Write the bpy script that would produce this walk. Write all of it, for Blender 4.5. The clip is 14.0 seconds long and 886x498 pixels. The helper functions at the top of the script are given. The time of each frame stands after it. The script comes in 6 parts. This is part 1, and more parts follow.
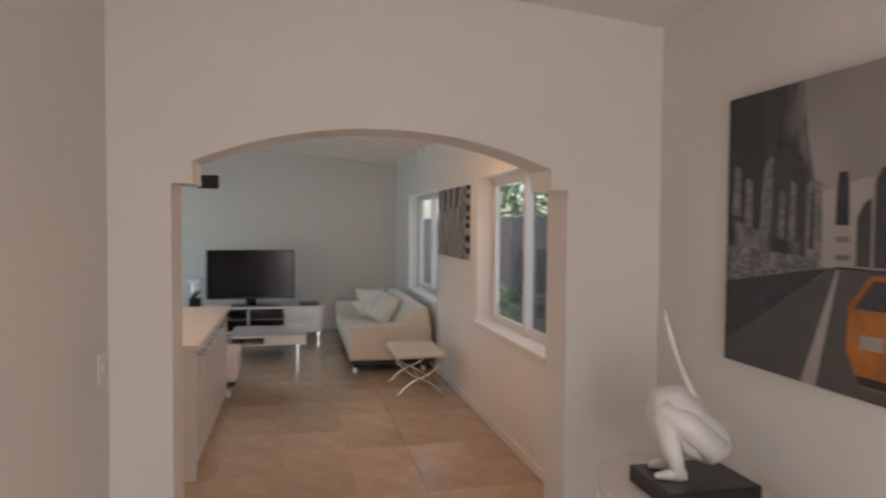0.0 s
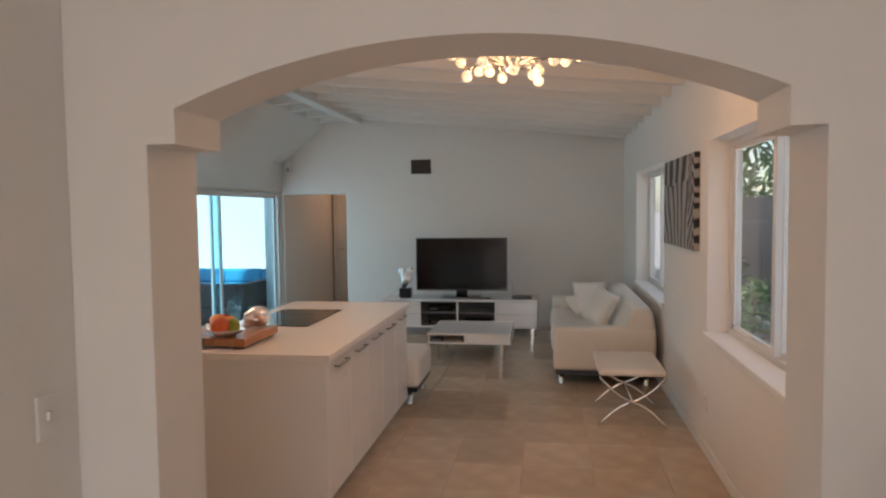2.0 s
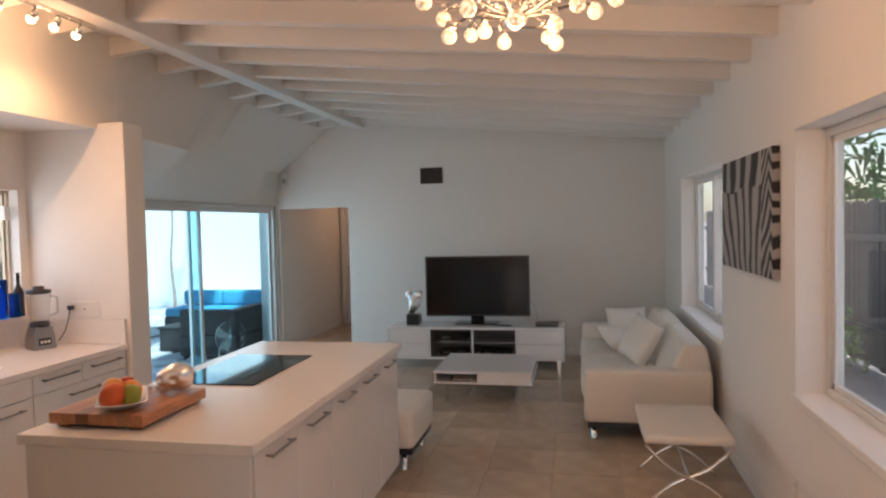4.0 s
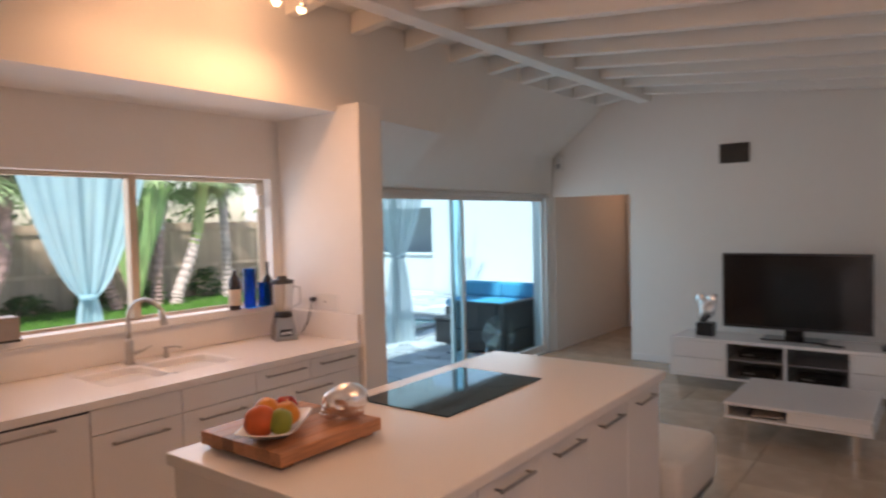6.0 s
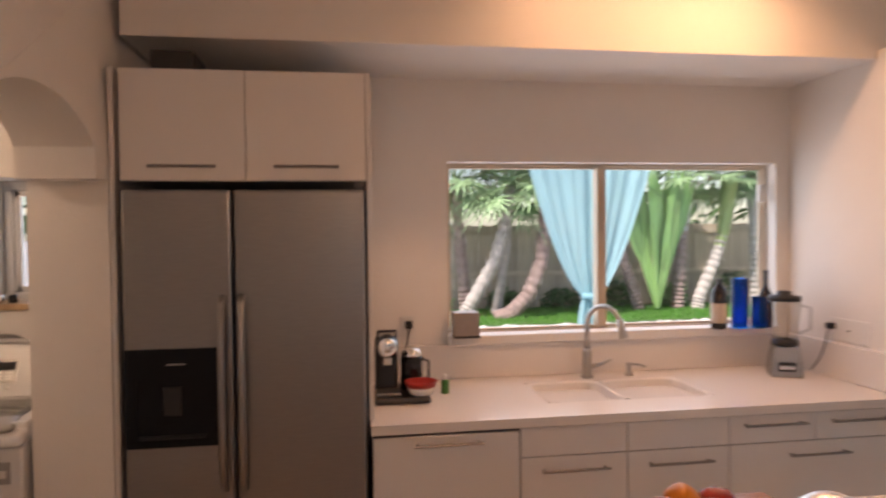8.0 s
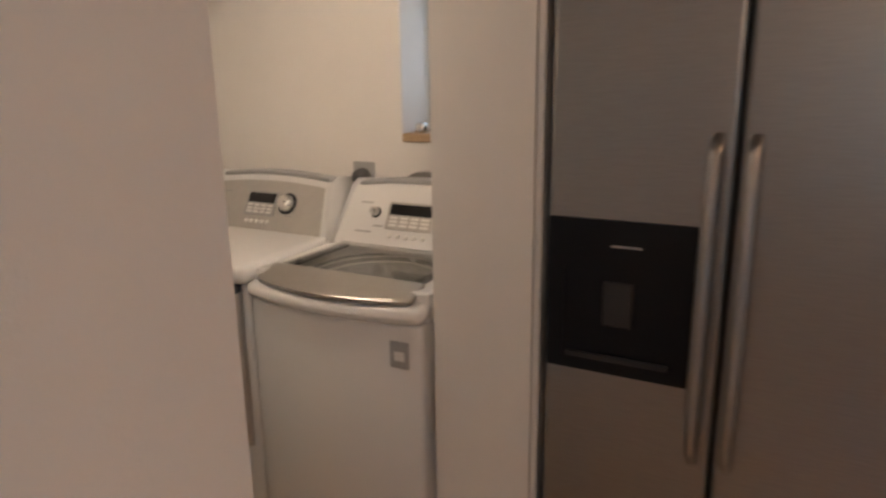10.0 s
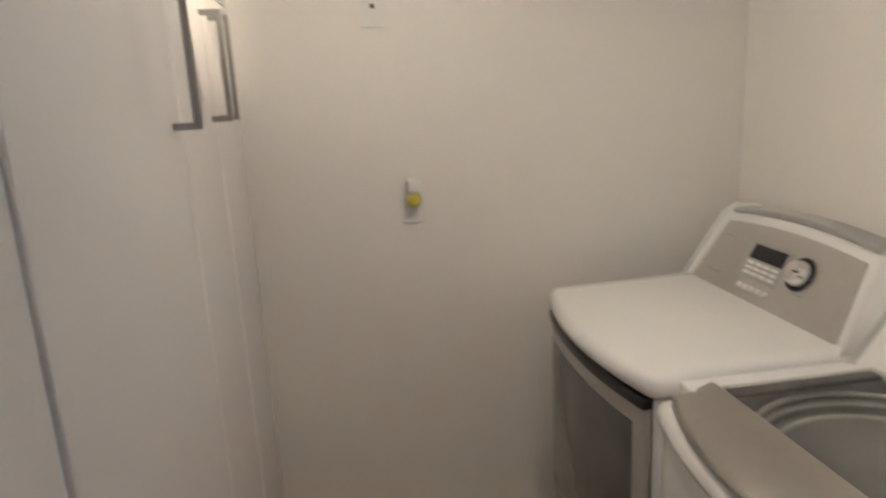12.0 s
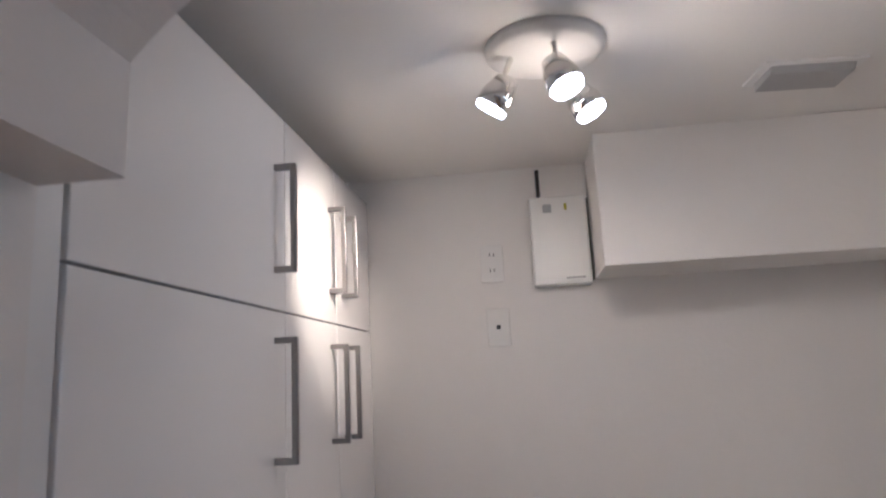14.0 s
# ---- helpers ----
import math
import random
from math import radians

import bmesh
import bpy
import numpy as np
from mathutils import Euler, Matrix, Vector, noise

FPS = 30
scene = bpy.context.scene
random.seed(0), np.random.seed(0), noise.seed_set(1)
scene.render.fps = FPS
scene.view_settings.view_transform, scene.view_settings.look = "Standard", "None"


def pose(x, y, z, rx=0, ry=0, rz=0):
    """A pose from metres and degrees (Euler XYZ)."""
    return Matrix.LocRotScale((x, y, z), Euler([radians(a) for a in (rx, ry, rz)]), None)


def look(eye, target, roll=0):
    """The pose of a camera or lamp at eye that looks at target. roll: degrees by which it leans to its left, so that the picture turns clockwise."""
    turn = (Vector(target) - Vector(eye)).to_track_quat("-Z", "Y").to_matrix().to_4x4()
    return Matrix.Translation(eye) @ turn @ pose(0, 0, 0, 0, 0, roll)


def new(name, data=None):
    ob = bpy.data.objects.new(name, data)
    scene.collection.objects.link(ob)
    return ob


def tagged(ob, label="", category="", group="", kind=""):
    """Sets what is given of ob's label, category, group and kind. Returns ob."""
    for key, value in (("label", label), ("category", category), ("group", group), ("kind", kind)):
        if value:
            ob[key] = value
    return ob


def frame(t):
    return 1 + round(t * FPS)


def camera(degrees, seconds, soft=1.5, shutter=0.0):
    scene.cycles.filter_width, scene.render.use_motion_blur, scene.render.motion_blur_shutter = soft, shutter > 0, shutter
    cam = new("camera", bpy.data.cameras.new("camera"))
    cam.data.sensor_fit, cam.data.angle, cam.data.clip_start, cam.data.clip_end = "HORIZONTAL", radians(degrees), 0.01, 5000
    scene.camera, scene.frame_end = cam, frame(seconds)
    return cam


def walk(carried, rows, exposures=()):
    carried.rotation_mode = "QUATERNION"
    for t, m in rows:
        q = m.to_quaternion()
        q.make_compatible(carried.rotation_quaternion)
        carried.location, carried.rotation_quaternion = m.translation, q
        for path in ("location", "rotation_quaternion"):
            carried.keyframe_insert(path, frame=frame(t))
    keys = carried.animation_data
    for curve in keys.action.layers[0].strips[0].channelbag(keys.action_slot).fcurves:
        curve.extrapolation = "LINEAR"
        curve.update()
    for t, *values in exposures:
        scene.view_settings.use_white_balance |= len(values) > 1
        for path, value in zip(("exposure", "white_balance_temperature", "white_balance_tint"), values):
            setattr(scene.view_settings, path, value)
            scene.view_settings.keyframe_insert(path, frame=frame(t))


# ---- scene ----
cam = camera(67.1, 14.0, soft=2.2, shutter=0.4)
PATH = [
    (0, (0.633, -0.373, 1.727), (1.064, 1.578, 1.653), 0.4),
    (0.5, (0.858, -0.151, 1.721), (0.917, 1.846, 1.624), -0.2),
    (1, (1.072, 0.118, 1.698), (0.89, 2.106, 1.578), 0.3),
    (1.5, (1.196, 0.406, 1.684), (0.859, 2.371, 1.525), 0.3),
    (2, (1.196, 0.788, 1.697), (0.882, 2.76, 1.584), -0.7),
    (2.2, (1.202, 0.903, 1.698), (0.882, 2.874, 1.578), -0.4),
    (4.3, (1.227, 2.155, 1.734), (0.804, 4.109, 1.68), -1.3),
    (4.5, (1.259, 2.268, 1.734), (0.785, 4.21, 1.695), -0.3),
    (5, (1.284, 2.516, 1.731), (0.637, 4.407, 1.66), -0.6),
    (5.5, (1.211, 2.788, 1.712), (0.269, 4.552, 1.662), -0.6),
    (6, (1.169, 3.006, 1.708), (-0.042, 4.595, 1.625), -1.4),
    (6.3, (1.162, 3.119, 1.716), (-0.258, 4.527, 1.666), -0.2),
    (6.5, (1.151, 3.211, 1.72), (-0.391, 4.485, 1.683), 1.4),
    (7, (1.062, 3.402, 1.708), (-0.679, 4.385, 1.659), -0.5),
    (7.5, (0.902, 3.585, 1.707), (-0.975, 4.275, 1.692), -0.4),
    (8, (0.645, 3.724, 1.675), (-1.332, 4.024, 1.627), -0.6),
    (8.5, (0.35, 3.769, 1.632), (-1.644, 3.715, 1.485), 0.8),
    (9, (-0.007, 3.737, 1.591), (-1.949, 3.338, 1.325), -0.1),
    (9.2, (-0.131, 3.702, 1.58), (-2.038, 3.172, 1.29), 0.1),
    (11.3, (-1.152, 3.064, 1.552), (-2.199, 1.467, 0.959), -4.0),
    (11.5, (-1.279, 3.067, 1.56), (-2.129, 1.332, 1.044), -3.4),
    (12, (-1.406, 3.081, 1.585), (-1.691, 1.157, 1.12), -3.0),
    (12.2, (-1.443, 3.123, 1.581), (-1.583, 1.156, 1.244), -3.8),
    (12.5, (-1.463, 3.181, 1.641), (-1.518, 1.191, 1.447), -3.1),
    (13, (-1.527, 3.263, 1.706), (-1.523, 1.265, 1.796), -5.1),
    (13.5, (-1.563, 3.218, 1.73), (-1.446, 1.256, 2.099), -5.5),
    (14, (-1.621, 3.128, 1.691), (-1.386, 1.176, 2.058), -2.9),
]
EXPOSURES = [(0, 0.75, 6700, 18), (2.2, 0.77, 6850, 18), (5, 0.80, 7050, 27), (6.5, 0.54, 7300, 31), (7.5, 0.55, 7250, 31), (8.1, 0.55, 7300, 29), (9.2, 0.62, 6500, 22), (11.3, 0.82, 5750, 7), (12.2, 0.86, 5300, 7), (13, 0.69, 4980, 10), (14, 0.38, 4870, 15)]
walk(cam, [(t, look(eye, target, roll)) for t, eye, target, roll in PATH], EXPOSURES)

# ---- world, sun and large lights ----
world = bpy.data.worlds.new("sky")
scene.world = world
world.use_nodes = True
wn = world.node_tree.nodes
sky = wn.new("ShaderNodeTexSky")
sky.sky_type, sky.sun_disc = "NISHITA", False
sky.sun_elevation, sky.sun_rotation = radians(55), radians(141)
wn["Background"].inputs["Strength"].default_value = 0.15
world.node_tree.links.new(sky.outputs[0], wn["Background"].inputs["Color"])


def lamp(name, kind, m, power, colour, size=0.1, spread=None, size_y=None, blend=1.0):
    data = bpy.data.lights.new(name, kind)
    data.energy, data.color = power, colour
    if kind == "AREA":
        data.shape, data.size, data.size_y = "RECTANGLE", size, size_y or size
    elif kind == "SUN":
        data.angle = size
    else:
        data.shadow_soft_size = size
    if kind == "SPOT":
        data.spot_size, data.spot_blend = radians(spread), blend
    ob = new(name, data)
    ob.matrix_world = m
    return ob


WARM, NEUTRAL, DAY = (1.0, 0.58, 0.30), (1.0, 0.74, 0.47), (0.84, 0.93, 1.0)
lamp("sun", "SUN", look((8.0, -10, 18.3), (0, 0, 0)), 5.0, (1.0, 0.96, 0.9), radians(3))
# daylight in the openings
lamp("daylight_slider", "AREA", look((-3.10, 8.75, 1.05), (0, 8.75, 0.9)), 15, DAY, 3.4, size_y=1.8)
lamp("daylight_kitchen", "AREA", look((-2.98, 5.2, 1.6), (0, 5.2, 1.2)), 6, DAY, 1.8, size_y=0.85)
lamp("daylight_window", "AREA", look((2.50, 4.7, 1.5), (0, 4.7, 1.2)), 1.0, DAY, 1.6, size_y=1.2)
lamp("daylight_window", "AREA", look((2.50, 8.3, 1.5), (0, 8.3, 1.2)), 1.8, DAY, 1.9, size_y=1.2)
lamp("daylight_laundry", "AREA", look((-3.02, 2.30, 1.66), (0, 2.30, 1.5)), 0.5, DAY, 0.36, size_y=0.5)
lamp("daylight_entry", "AREA", look((1.1, -2.3, 1.2), (1.1, 2, 1.2)), 14.5, (1.0, 0.95, 0.88), 1.8, size_y=2.0)
# lamps of the place
TRACK_HEADS = [4.62, 5.07, 5.30, 5.47, 5.65]
for hy in TRACK_HEADS:
    lamp("track_light", "SPOT", look((-1.84, hy, 2.93), (-1.85, hy - 0.05, 0.9)), 7.8, WARM, 0.05, 146)
for hy in (4.85, 5.42):
    lamp("track_bulb_glow", "POINT", pose(-1.84, hy, 2.88), 1.9, WARM, 0.05)
lamp("chandelier_light", "POINT", pose(1.0, 4.49, 2.40), 15.5, WARM, 0.22)
for dx, dy, tx, ty, tz, watts, wide in ((0.095, 0.02, -1.13, 1.56, 1.96, 40, 56), (-0.02, 0.085, -2.68, 2.1, 1.65, 7.5, 155), (-0.07, -0.045, -1.50, 1.10, 0.7, 5, 150)):
    lamp("laundry_spot", "SPOT", look((-1.692 + dx, 1.895 + dy, 2.17), (tx, ty, tz)), watts, NEUTRAL, 0.025, wide)
lamp("laundry_bulb_glow", "POINT", pose(-1.70, 1.90, 2.14), 0.9, NEUTRAL, 0.04)
# added fill with no visible fitting, lifts the dim hall
lamp("hall_light", "POINT", pose(-2.1, 12.5, 2.2), 2, WARM, 0.12)


# ---- materials ----
def material(name, colour, rough=0.5, metal=0.0, grain=0.0, grain_scale=30.0, blotch=0.0, blotch_scale=2.0, bump=0.0, bump_scale=80.0,
             random_tone=0.0, island_tone=0.0, stretch=(1, 1, 1), **extra):
    """A node material: base colour varied at two scales, and fine relief."""
    m = bpy.data.materials.new(name)
    m.use_nodes = True
    n, l = m.node_tree.nodes, m.node_tree.links
    b = n["Principled BSDF"]
    b.inputs["Roughness"].default_value, b.inputs["Metallic"].default_value = rough, metal
    for key, value in extra.items():
        b.inputs[key.replace("_", " ")].default_value = value
    coords = n.new("ShaderNodeTexCoord")
    mapping = n.new("ShaderNodeMapping")
    mapping.inputs["Scale"].default_value = stretch
    l.new(coords.outputs["Object"], mapping.inputs["Vector"])
    rgb = n.new("ShaderNodeRGB")
    rgb.outputs[0].default_value = (*colour, 1)
    out = rgb.outputs[0]

    def vary(out, scale, amount, detail):
        noise_node = n.new("ShaderNodeTexNoise")
        noise_node.inputs["Scale"].default_value, noise_node.inputs["Detail"].default_value = scale, detail
        l.new(mapping.outputs[0], noise_node.inputs["Vector"])
        return scaled(out, noise_node.outputs["Fac"], amount * 2)

    def scaled(out, factor, amount):
        ranged = n.new("ShaderNodeMapRange")
        ranged.inputs["To Min"].default_value, ranged.inputs["To Max"].default_value = 1 - amount, 1 + amount
        l.new(factor, ranged.inputs["Value"])
        mix = n.new("ShaderNodeVectorMath")
        mix.operation = "SCALE"
        l.new(out, mix.inputs[0])
        l.new(ranged.outputs[0], mix.inputs["Scale"])
        return mix.outputs[0]

    if grain:
        out = vary(out, grain_scale, grain, 4)
    if blotch:
        out = vary(out, blotch_scale, blotch, 2)
    if random_tone:
        out = scaled(out, n.new("ShaderNodeObjectInfo").outputs["Random"], random_tone)
    if island_tone:
        out = scaled(out, n.new("ShaderNodeNewGeometry").outputs["Random Per Island"], island_tone)
    l.new(out, b.inputs["Base Color"])
    if bump:
        relief = n.new("ShaderNodeTexNoise")
        relief.inputs["Scale"].default_value, relief.inputs["Detail"].default_value = bump_scale, 5
        l.new(mapping.outputs[0], relief.inputs["Vector"])
        node = n.new("ShaderNodeBump")
        node.inputs["Strength"].default_value, node.inputs["Distance"].default_value = bump, 0.01
        l.new(relief.outputs["Fac"], node.inputs["Height"])
        l.new(node.outputs[0], b.inputs["Normal"])
    return m


def glowing(name, colour, strength):
    m = material(name, colour, 0.2)
    b = m.node_tree.nodes["Principled BSDF"]
    b.inputs["Emission Color"].default_value, b.inputs["Emission Strength"].default_value = (*colour, 1), strength
    return m


PAINT = material("wall_paint", (0.80, 0.775, 0.74), 0.75, grain=0.01, grain_scale=9, blotch=0.015, blotch_scale=0.8, bump=0.10, bump_scale=60)
CEIL = material("ceiling_paint", (0.80, 0.78, 0.745), 0.8, blotch=0.02, blotch_scale=1.2, bump=0.08, bump_scale=40)
BEAM = material("beam_paint", (0.80, 0.77, 0.73), 0.6, grain=0.02, grain_scale=6, bump=0.12, bump_scale=25, stretch=(0.2, 1, 1))
TRIM = material("trim_paint", (0.80, 0.79, 0.77), 0.45, blotch=0.02)
LACQUER = material("white_lacquer", (0.80, 0.78, 0.76), 0.18, blotch=0.01, Coat_Weight=0.4, Coat_Roughness=0.08)
QUARTZ = material("white_quartz", (0.80, 0.77, 0.74), 0.22, grain=0.03, grain_scale=260, blotch=0.01)
TILE = material("travertine_tile", (0.51, 0.40, 0.30), 0.16, grain=0.09, grain_scale=7, blotch=0.16, blotch_scale=1.7, bump=0.03, bump_scale=30, random_tone=0.10)
GROUT = material("tile_grout", (0.46, 0.355, 0.265), 0.8, grain=0.05)
STEEL = material("brushed_steel", (0.335, 0.328, 0.322), 0.31, 1.0, grain=0.05, grain_scale=18, stretch=(1, 1, 14), bump=0.02, bump_scale=40)
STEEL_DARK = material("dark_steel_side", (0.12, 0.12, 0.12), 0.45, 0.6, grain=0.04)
HANDLE = material("satin_nickel", (0.50, 0.48, 0.45), 0.32, 1.0, grain=0.03)
FRIDGE_BAR = material("brushed_bar_steel", (0.36, 0.35, 0.345), 0.42, 1.0, grain=0.05, stretch=(1, 1, 10))
CHROME = material("chrome", (0.78, 0.77, 0.75), 0.07, 1.0, grain=0.02)
BLACK = material("black_plastic", (0.018, 0.018, 0.02), 0.30, grain=0.05)
DISPENSER_BLACK = material("dispenser_black", (0.006, 0.007, 0.010), 0.5, grain=0.05, Specular_IOR_Level=0.2)
BLACK_GLOSS = material("black_gloss", (0.010, 0.010, 0.012), 0.06, grain=0.02)
# black glass; its teal base colour stands in for the patio door's reflection
COOKTOP = material("black_glass_blue_reflection", (0.006, 0.020, 0.028), 0.05, grain=0.02)
DOOR_GLASS = material("smoked_door_glass", (0.13, 0.125, 0.12), 0.08, blotch=0.2, blotch_scale=5)
SCREEN = material("dark_screen", (0.006, 0.006, 0.007), 0.14, grain=0.02)
LEATHER = material("white_leather", (0.74, 0.69, 0.62), 0.42, grain=0.03, grain_scale=40, blotch=0.03, bump=0.12, bump_scale=140)
WOOD = material("board_wood", (0.33, 0.15, 0.075), 0.35, grain=0.22, grain_scale=9, blotch=0.15, blotch_scale=14, stretch=(10, 1, 10), bump=0.05, random_tone=0.5, island_tone=0.1)
CERAMIC = material("white_ceramic", (0.80, 0.79, 0.77), 0.12, blotch=0.01)
SILVER = material("silver_chrome", (0.90, 0.90, 0.92), 0.22, 0.85, grain=0.05, grain_scale=40, bump=0.35, bump_scale=38)
PLASTER_STATUE = material("white_statue", (0.78, 0.77, 0.75), 0.3, blotch=0.02, bump=0.04)
GUNMETAL = material("dark_nickel", (0.30, 0.29, 0.28), 0.35, 0.9, grain=0.03)
DARK_PLASTIC = material("dark_grey_plastic", (0.16, 0.16, 0.165), 0.4, grain=0.03)
APPLIANCE = material("white_enamel", (0.80, 0.80, 0.79), 0.2, blotch=0.01, Coat_Weight=0.3)
GREY_PANEL = material("silver_panel", (0.50, 0.485, 0.46), 0.32, 0.6, grain=0.03)
ALUMINIUM = material("white_aluminium", (0.70, 0.70, 0.69), 0.35, 0.15, grain=0.02)
BEIGE_FRAME = material("beige_aluminium", (0.55, 0.45, 0.34), 0.4, 0.2, grain=0.03)
PLATE = material("white_plastic", (0.78, 0.77, 0.74), 0.3, blotch=0.01)
VENT = material("dark_grille", (0.05, 0.045, 0.04), 0.5, 0.3, grain=0.1)
GREY_LOUVRE = material("grey_louvre", (0.40, 0.40, 0.40), 0.5, 0.2)
def crystal(name):
    """Lit cut crystal: facets between bright and dim."""
    m = glowing(name, (1.0, 0.80, 0.52), 1.0)
    n, l = m.node_tree.nodes, m.node_tree.links
    cells, ranged, coords = n.new("ShaderNodeTexVoronoi"), n.new("ShaderNodeMapRange"), n.new("ShaderNodeTexCoord")
    cells.inputs["Scale"].default_value = 90
    ranged.inputs["From Max"].default_value = 0.7
    ranged.inputs["To Min"].default_value, ranged.inputs["To Max"].default_value = 1.45, 0.06
    l.new(coords.outputs["Object"], cells.inputs["Vector"])
    l.new(cells.outputs["Distance"], ranged.inputs["Value"])
    l.new(ranged.outputs[0], n["Principled BSDF"].inputs["Emission Strength"])
    return m


CRYSTAL = crystal("lit_crystal")
BULB = glowing("lit_bulb", (1.0, 0.72, 0.42), 5)
LED = glowing("lit_lamp_face", (1.0, 0.93, 0.84), 12)
WICKER = material("black_wicker", (0.022, 0.02, 0.022), 0.55, grain=0.3, grain_scale=60, bump=0.5, bump_scale=70)
TURQUOISE = material("turquoise_fabric", (0.015, 0.36, 0.56), 0.8, grain=0.05, grain_scale=60, blotch=0.06, bump=0.15, bump_scale=200)
STONE = material("patio_flagstone", (0.60, 0.585, 0.60), 0.7, grain=0.14, grain_scale=9, blotch=0.12, blotch_scale=2, bump=0.35, bump_scale=14, random_tone=0.22)
SOIL = material("patio_joint_sand", (0.34, 0.33, 0.32), 0.9, grain=0.15, bump=0.3)
GRASS_GROUND = material("lawn_soil", (0.05, 0.14, 0.02), 0.9, grain=0.3, grain_scale=40, blotch=0.15)
GRASS = material("grass_blade", (0.07, 0.24, 0.03), 0.6, island_tone=0.35)
STUCCO = material("white_stucco", (0.82, 0.82, 0.81), 0.85, grain=0.02, bump=0.2, bump_scale=50)
# weathered wood, darkened in colour for the shade of the side yard
SIDE_FENCE = material("shaded_weathered_plank", (0.15, 0.14, 0.135), 0.85, grain=0.2, grain_scale=12, blotch=0.2, stretch=(1, 1, 0.12), random_tone=0.25, bump=0.3)
# stucco with the bar recess's shade mixed into its blue-grey colour
SHADED_STUCCO = material("shaded_stucco", (0.52, 0.55, 0.60), 0.85, grain=0.04, blotch=0.05, bump=0.1)
FENCE = material("weathered_plank", (0.50, 0.42, 0.31), 0.8, grain=0.18, grain_scale=12, blotch=0.12, stretch=(1, 1, 0.12), random_tone=0.16, bump=0.25)
BARK = material("palm_bark", (0.36, 0.26, 0.23), 0.9, grain=0.3, grain_scale=10, blotch=0.2, bump=0.8, bump_scale=14, stretch=(1, 1, 2.5))
PALE_BARK = material("pale_palm_bark", (0.50, 0.45, 0.41), 0.9, grain=0.2, grain_scale=10, blotch=0.15, bump=0.6, bump_scale=16, stretch=(1, 1, 3))
PALM_LEAF = material("palm_leaf", (0.25, 0.39, 0.20), 0.45, island_tone=0.45, grain=0.1, Subsurface_Weight=0.0)
FAN_LEAF = material("fan_leaf", (0.24, 0.44, 0.15), 0.45, island_tone=0.35, grain=0.1)
SHRUB_LEAF = material("shrub_leaf", (0.06, 0.13, 0.035), 0.5, island_tone=0.5)
WATER = material("pool_water", (0.02, 0.42, 0.40), 0.06, grain=0.1, bump=0.12, bump_scale=4)
DECK = material("pale_deck", (0.55, 0.53, 0.50), 0.8, grain=0.08, blotch=0.08, bump=0.2)
RED = material("red_plastic", (0.42, 0.03, 0.02), 0.3, blotch=0.03)
GREEN = material("green_label", (0.05, 0.22, 0.05), 0.35)
BLUE_GLASS = material("blue_glass", (0.0, 0.20, 0.80), 0.06, Transmission_Weight=0.9, IOR=1.2)
WINE = material("dark_bottle", (0.016, 0.012, 0.012), 0.07, grain=0.02)
LABEL_CREAM = material("cream_label", (0.55, 0.46, 0.38), 0.6, grain=0.06)
MANGO = material("mango_skin", (0.62, 0.12, 0.035), 0.35, blotch=0.35, blotch_scale=9)
ORANGE = material("orange_fruit", (0.72, 0.26, 0.03), 0.35, blotch=0.15, blotch_scale=9, bump=0.1, bump_scale=200)
PEAR = material("green_pear", (0.26, 0.30, 0.04), 0.35, blotch=0.2, blotch_scale=10)
APPLE = material("red_apple", (0.40, 0.035, 0.02), 0.25, blotch=0.3, blotch_scale=12)
RUG_BASE = material("patterned_mat", (0.36, 0.40, 0.33), 0.95, grain=0.15, grain_scale=80, bump=0.3, bump_scale=200)
RUG_RING = material("brown_mat_ring", (0.12, 0.07, 0.05), 0.95, grain=0.1)
AIR_OIL = material("yellow_freshener", (0.52, 0.47, 0.07), 0.15, blotch=0.1)
HOSE = material("foil_hose", (0.20, 0.19, 0.18), 0.35, 0.9, bump=0.3)
SHELF_WOOD = material("light_wood_sill", (0.45, 0.31, 0.18), 0.5, grain=0.15, stretch=(1, 8, 8))
SHEATH = material("pale_leaf_sheath", (0.46, 0.43, 0.41), 0.7, grain=0.15, grain_scale=12, blotch=0.2, stretch=(1, 1, 0.3), bump=0.3)
GREEN_SHEATH = material("green_leaf_sheath", (0.30, 0.40, 0.15), 0.6, grain=0.15, grain_scale=12, blotch=0.25, stretch=(1, 1, 0.3), bump=0.2)
PEWTER = material("grey_pewter", (0.34, 0.29, 0.26), 0.45, 0.6, grain=0.05)
PEBBLE = material("white_pebble", (0.62, 0.60, 0.57), 0.7, island_tone=0.25)


def glass(name, tint=(1, 1, 1), rough=0.0):
    m = bpy.data.materials.new(name)
    m.use_nodes = True
    n, l = m.node_tree.nodes, m.node_tree.links
    n.remove(n["Principled BSDF"])
    clear, gloss, mix = n.new("ShaderNodeBsdfTransparent"), n.new("ShaderNodeBsdfGlossy"), n.new("ShaderNodeMixShader")
    facing, steep, rise = n.new("ShaderNodeLayerWeight"), n.new("ShaderNodeMath"), n.new("ShaderNodeMath")
    clear.inputs[0].default_value = (*tint, 1)
    gloss.inputs["Roughness"].default_value = rough
    facing.inputs["Blend"].default_value = 0.5
    steep.operation, steep.inputs[1].default_value = "POWER", 4.0
    rise.operation, rise.inputs[1].default_value, rise.inputs[2].default_value = "MULTIPLY_ADD", 0.5, 0.025
    l.new(facing.outputs["Facing"], steep.inputs[0])
    l.new(steep.outputs[0], rise.inputs[0])
    l.new(rise.outputs[0], mix.inputs[0])
    l.new(clear.outputs[0], mix.inputs[1])
    l.new(gloss.outputs[0], mix.inputs[2])
    l.new(mix.outputs[0], n["Material Output"].inputs["Surface"])
    return m


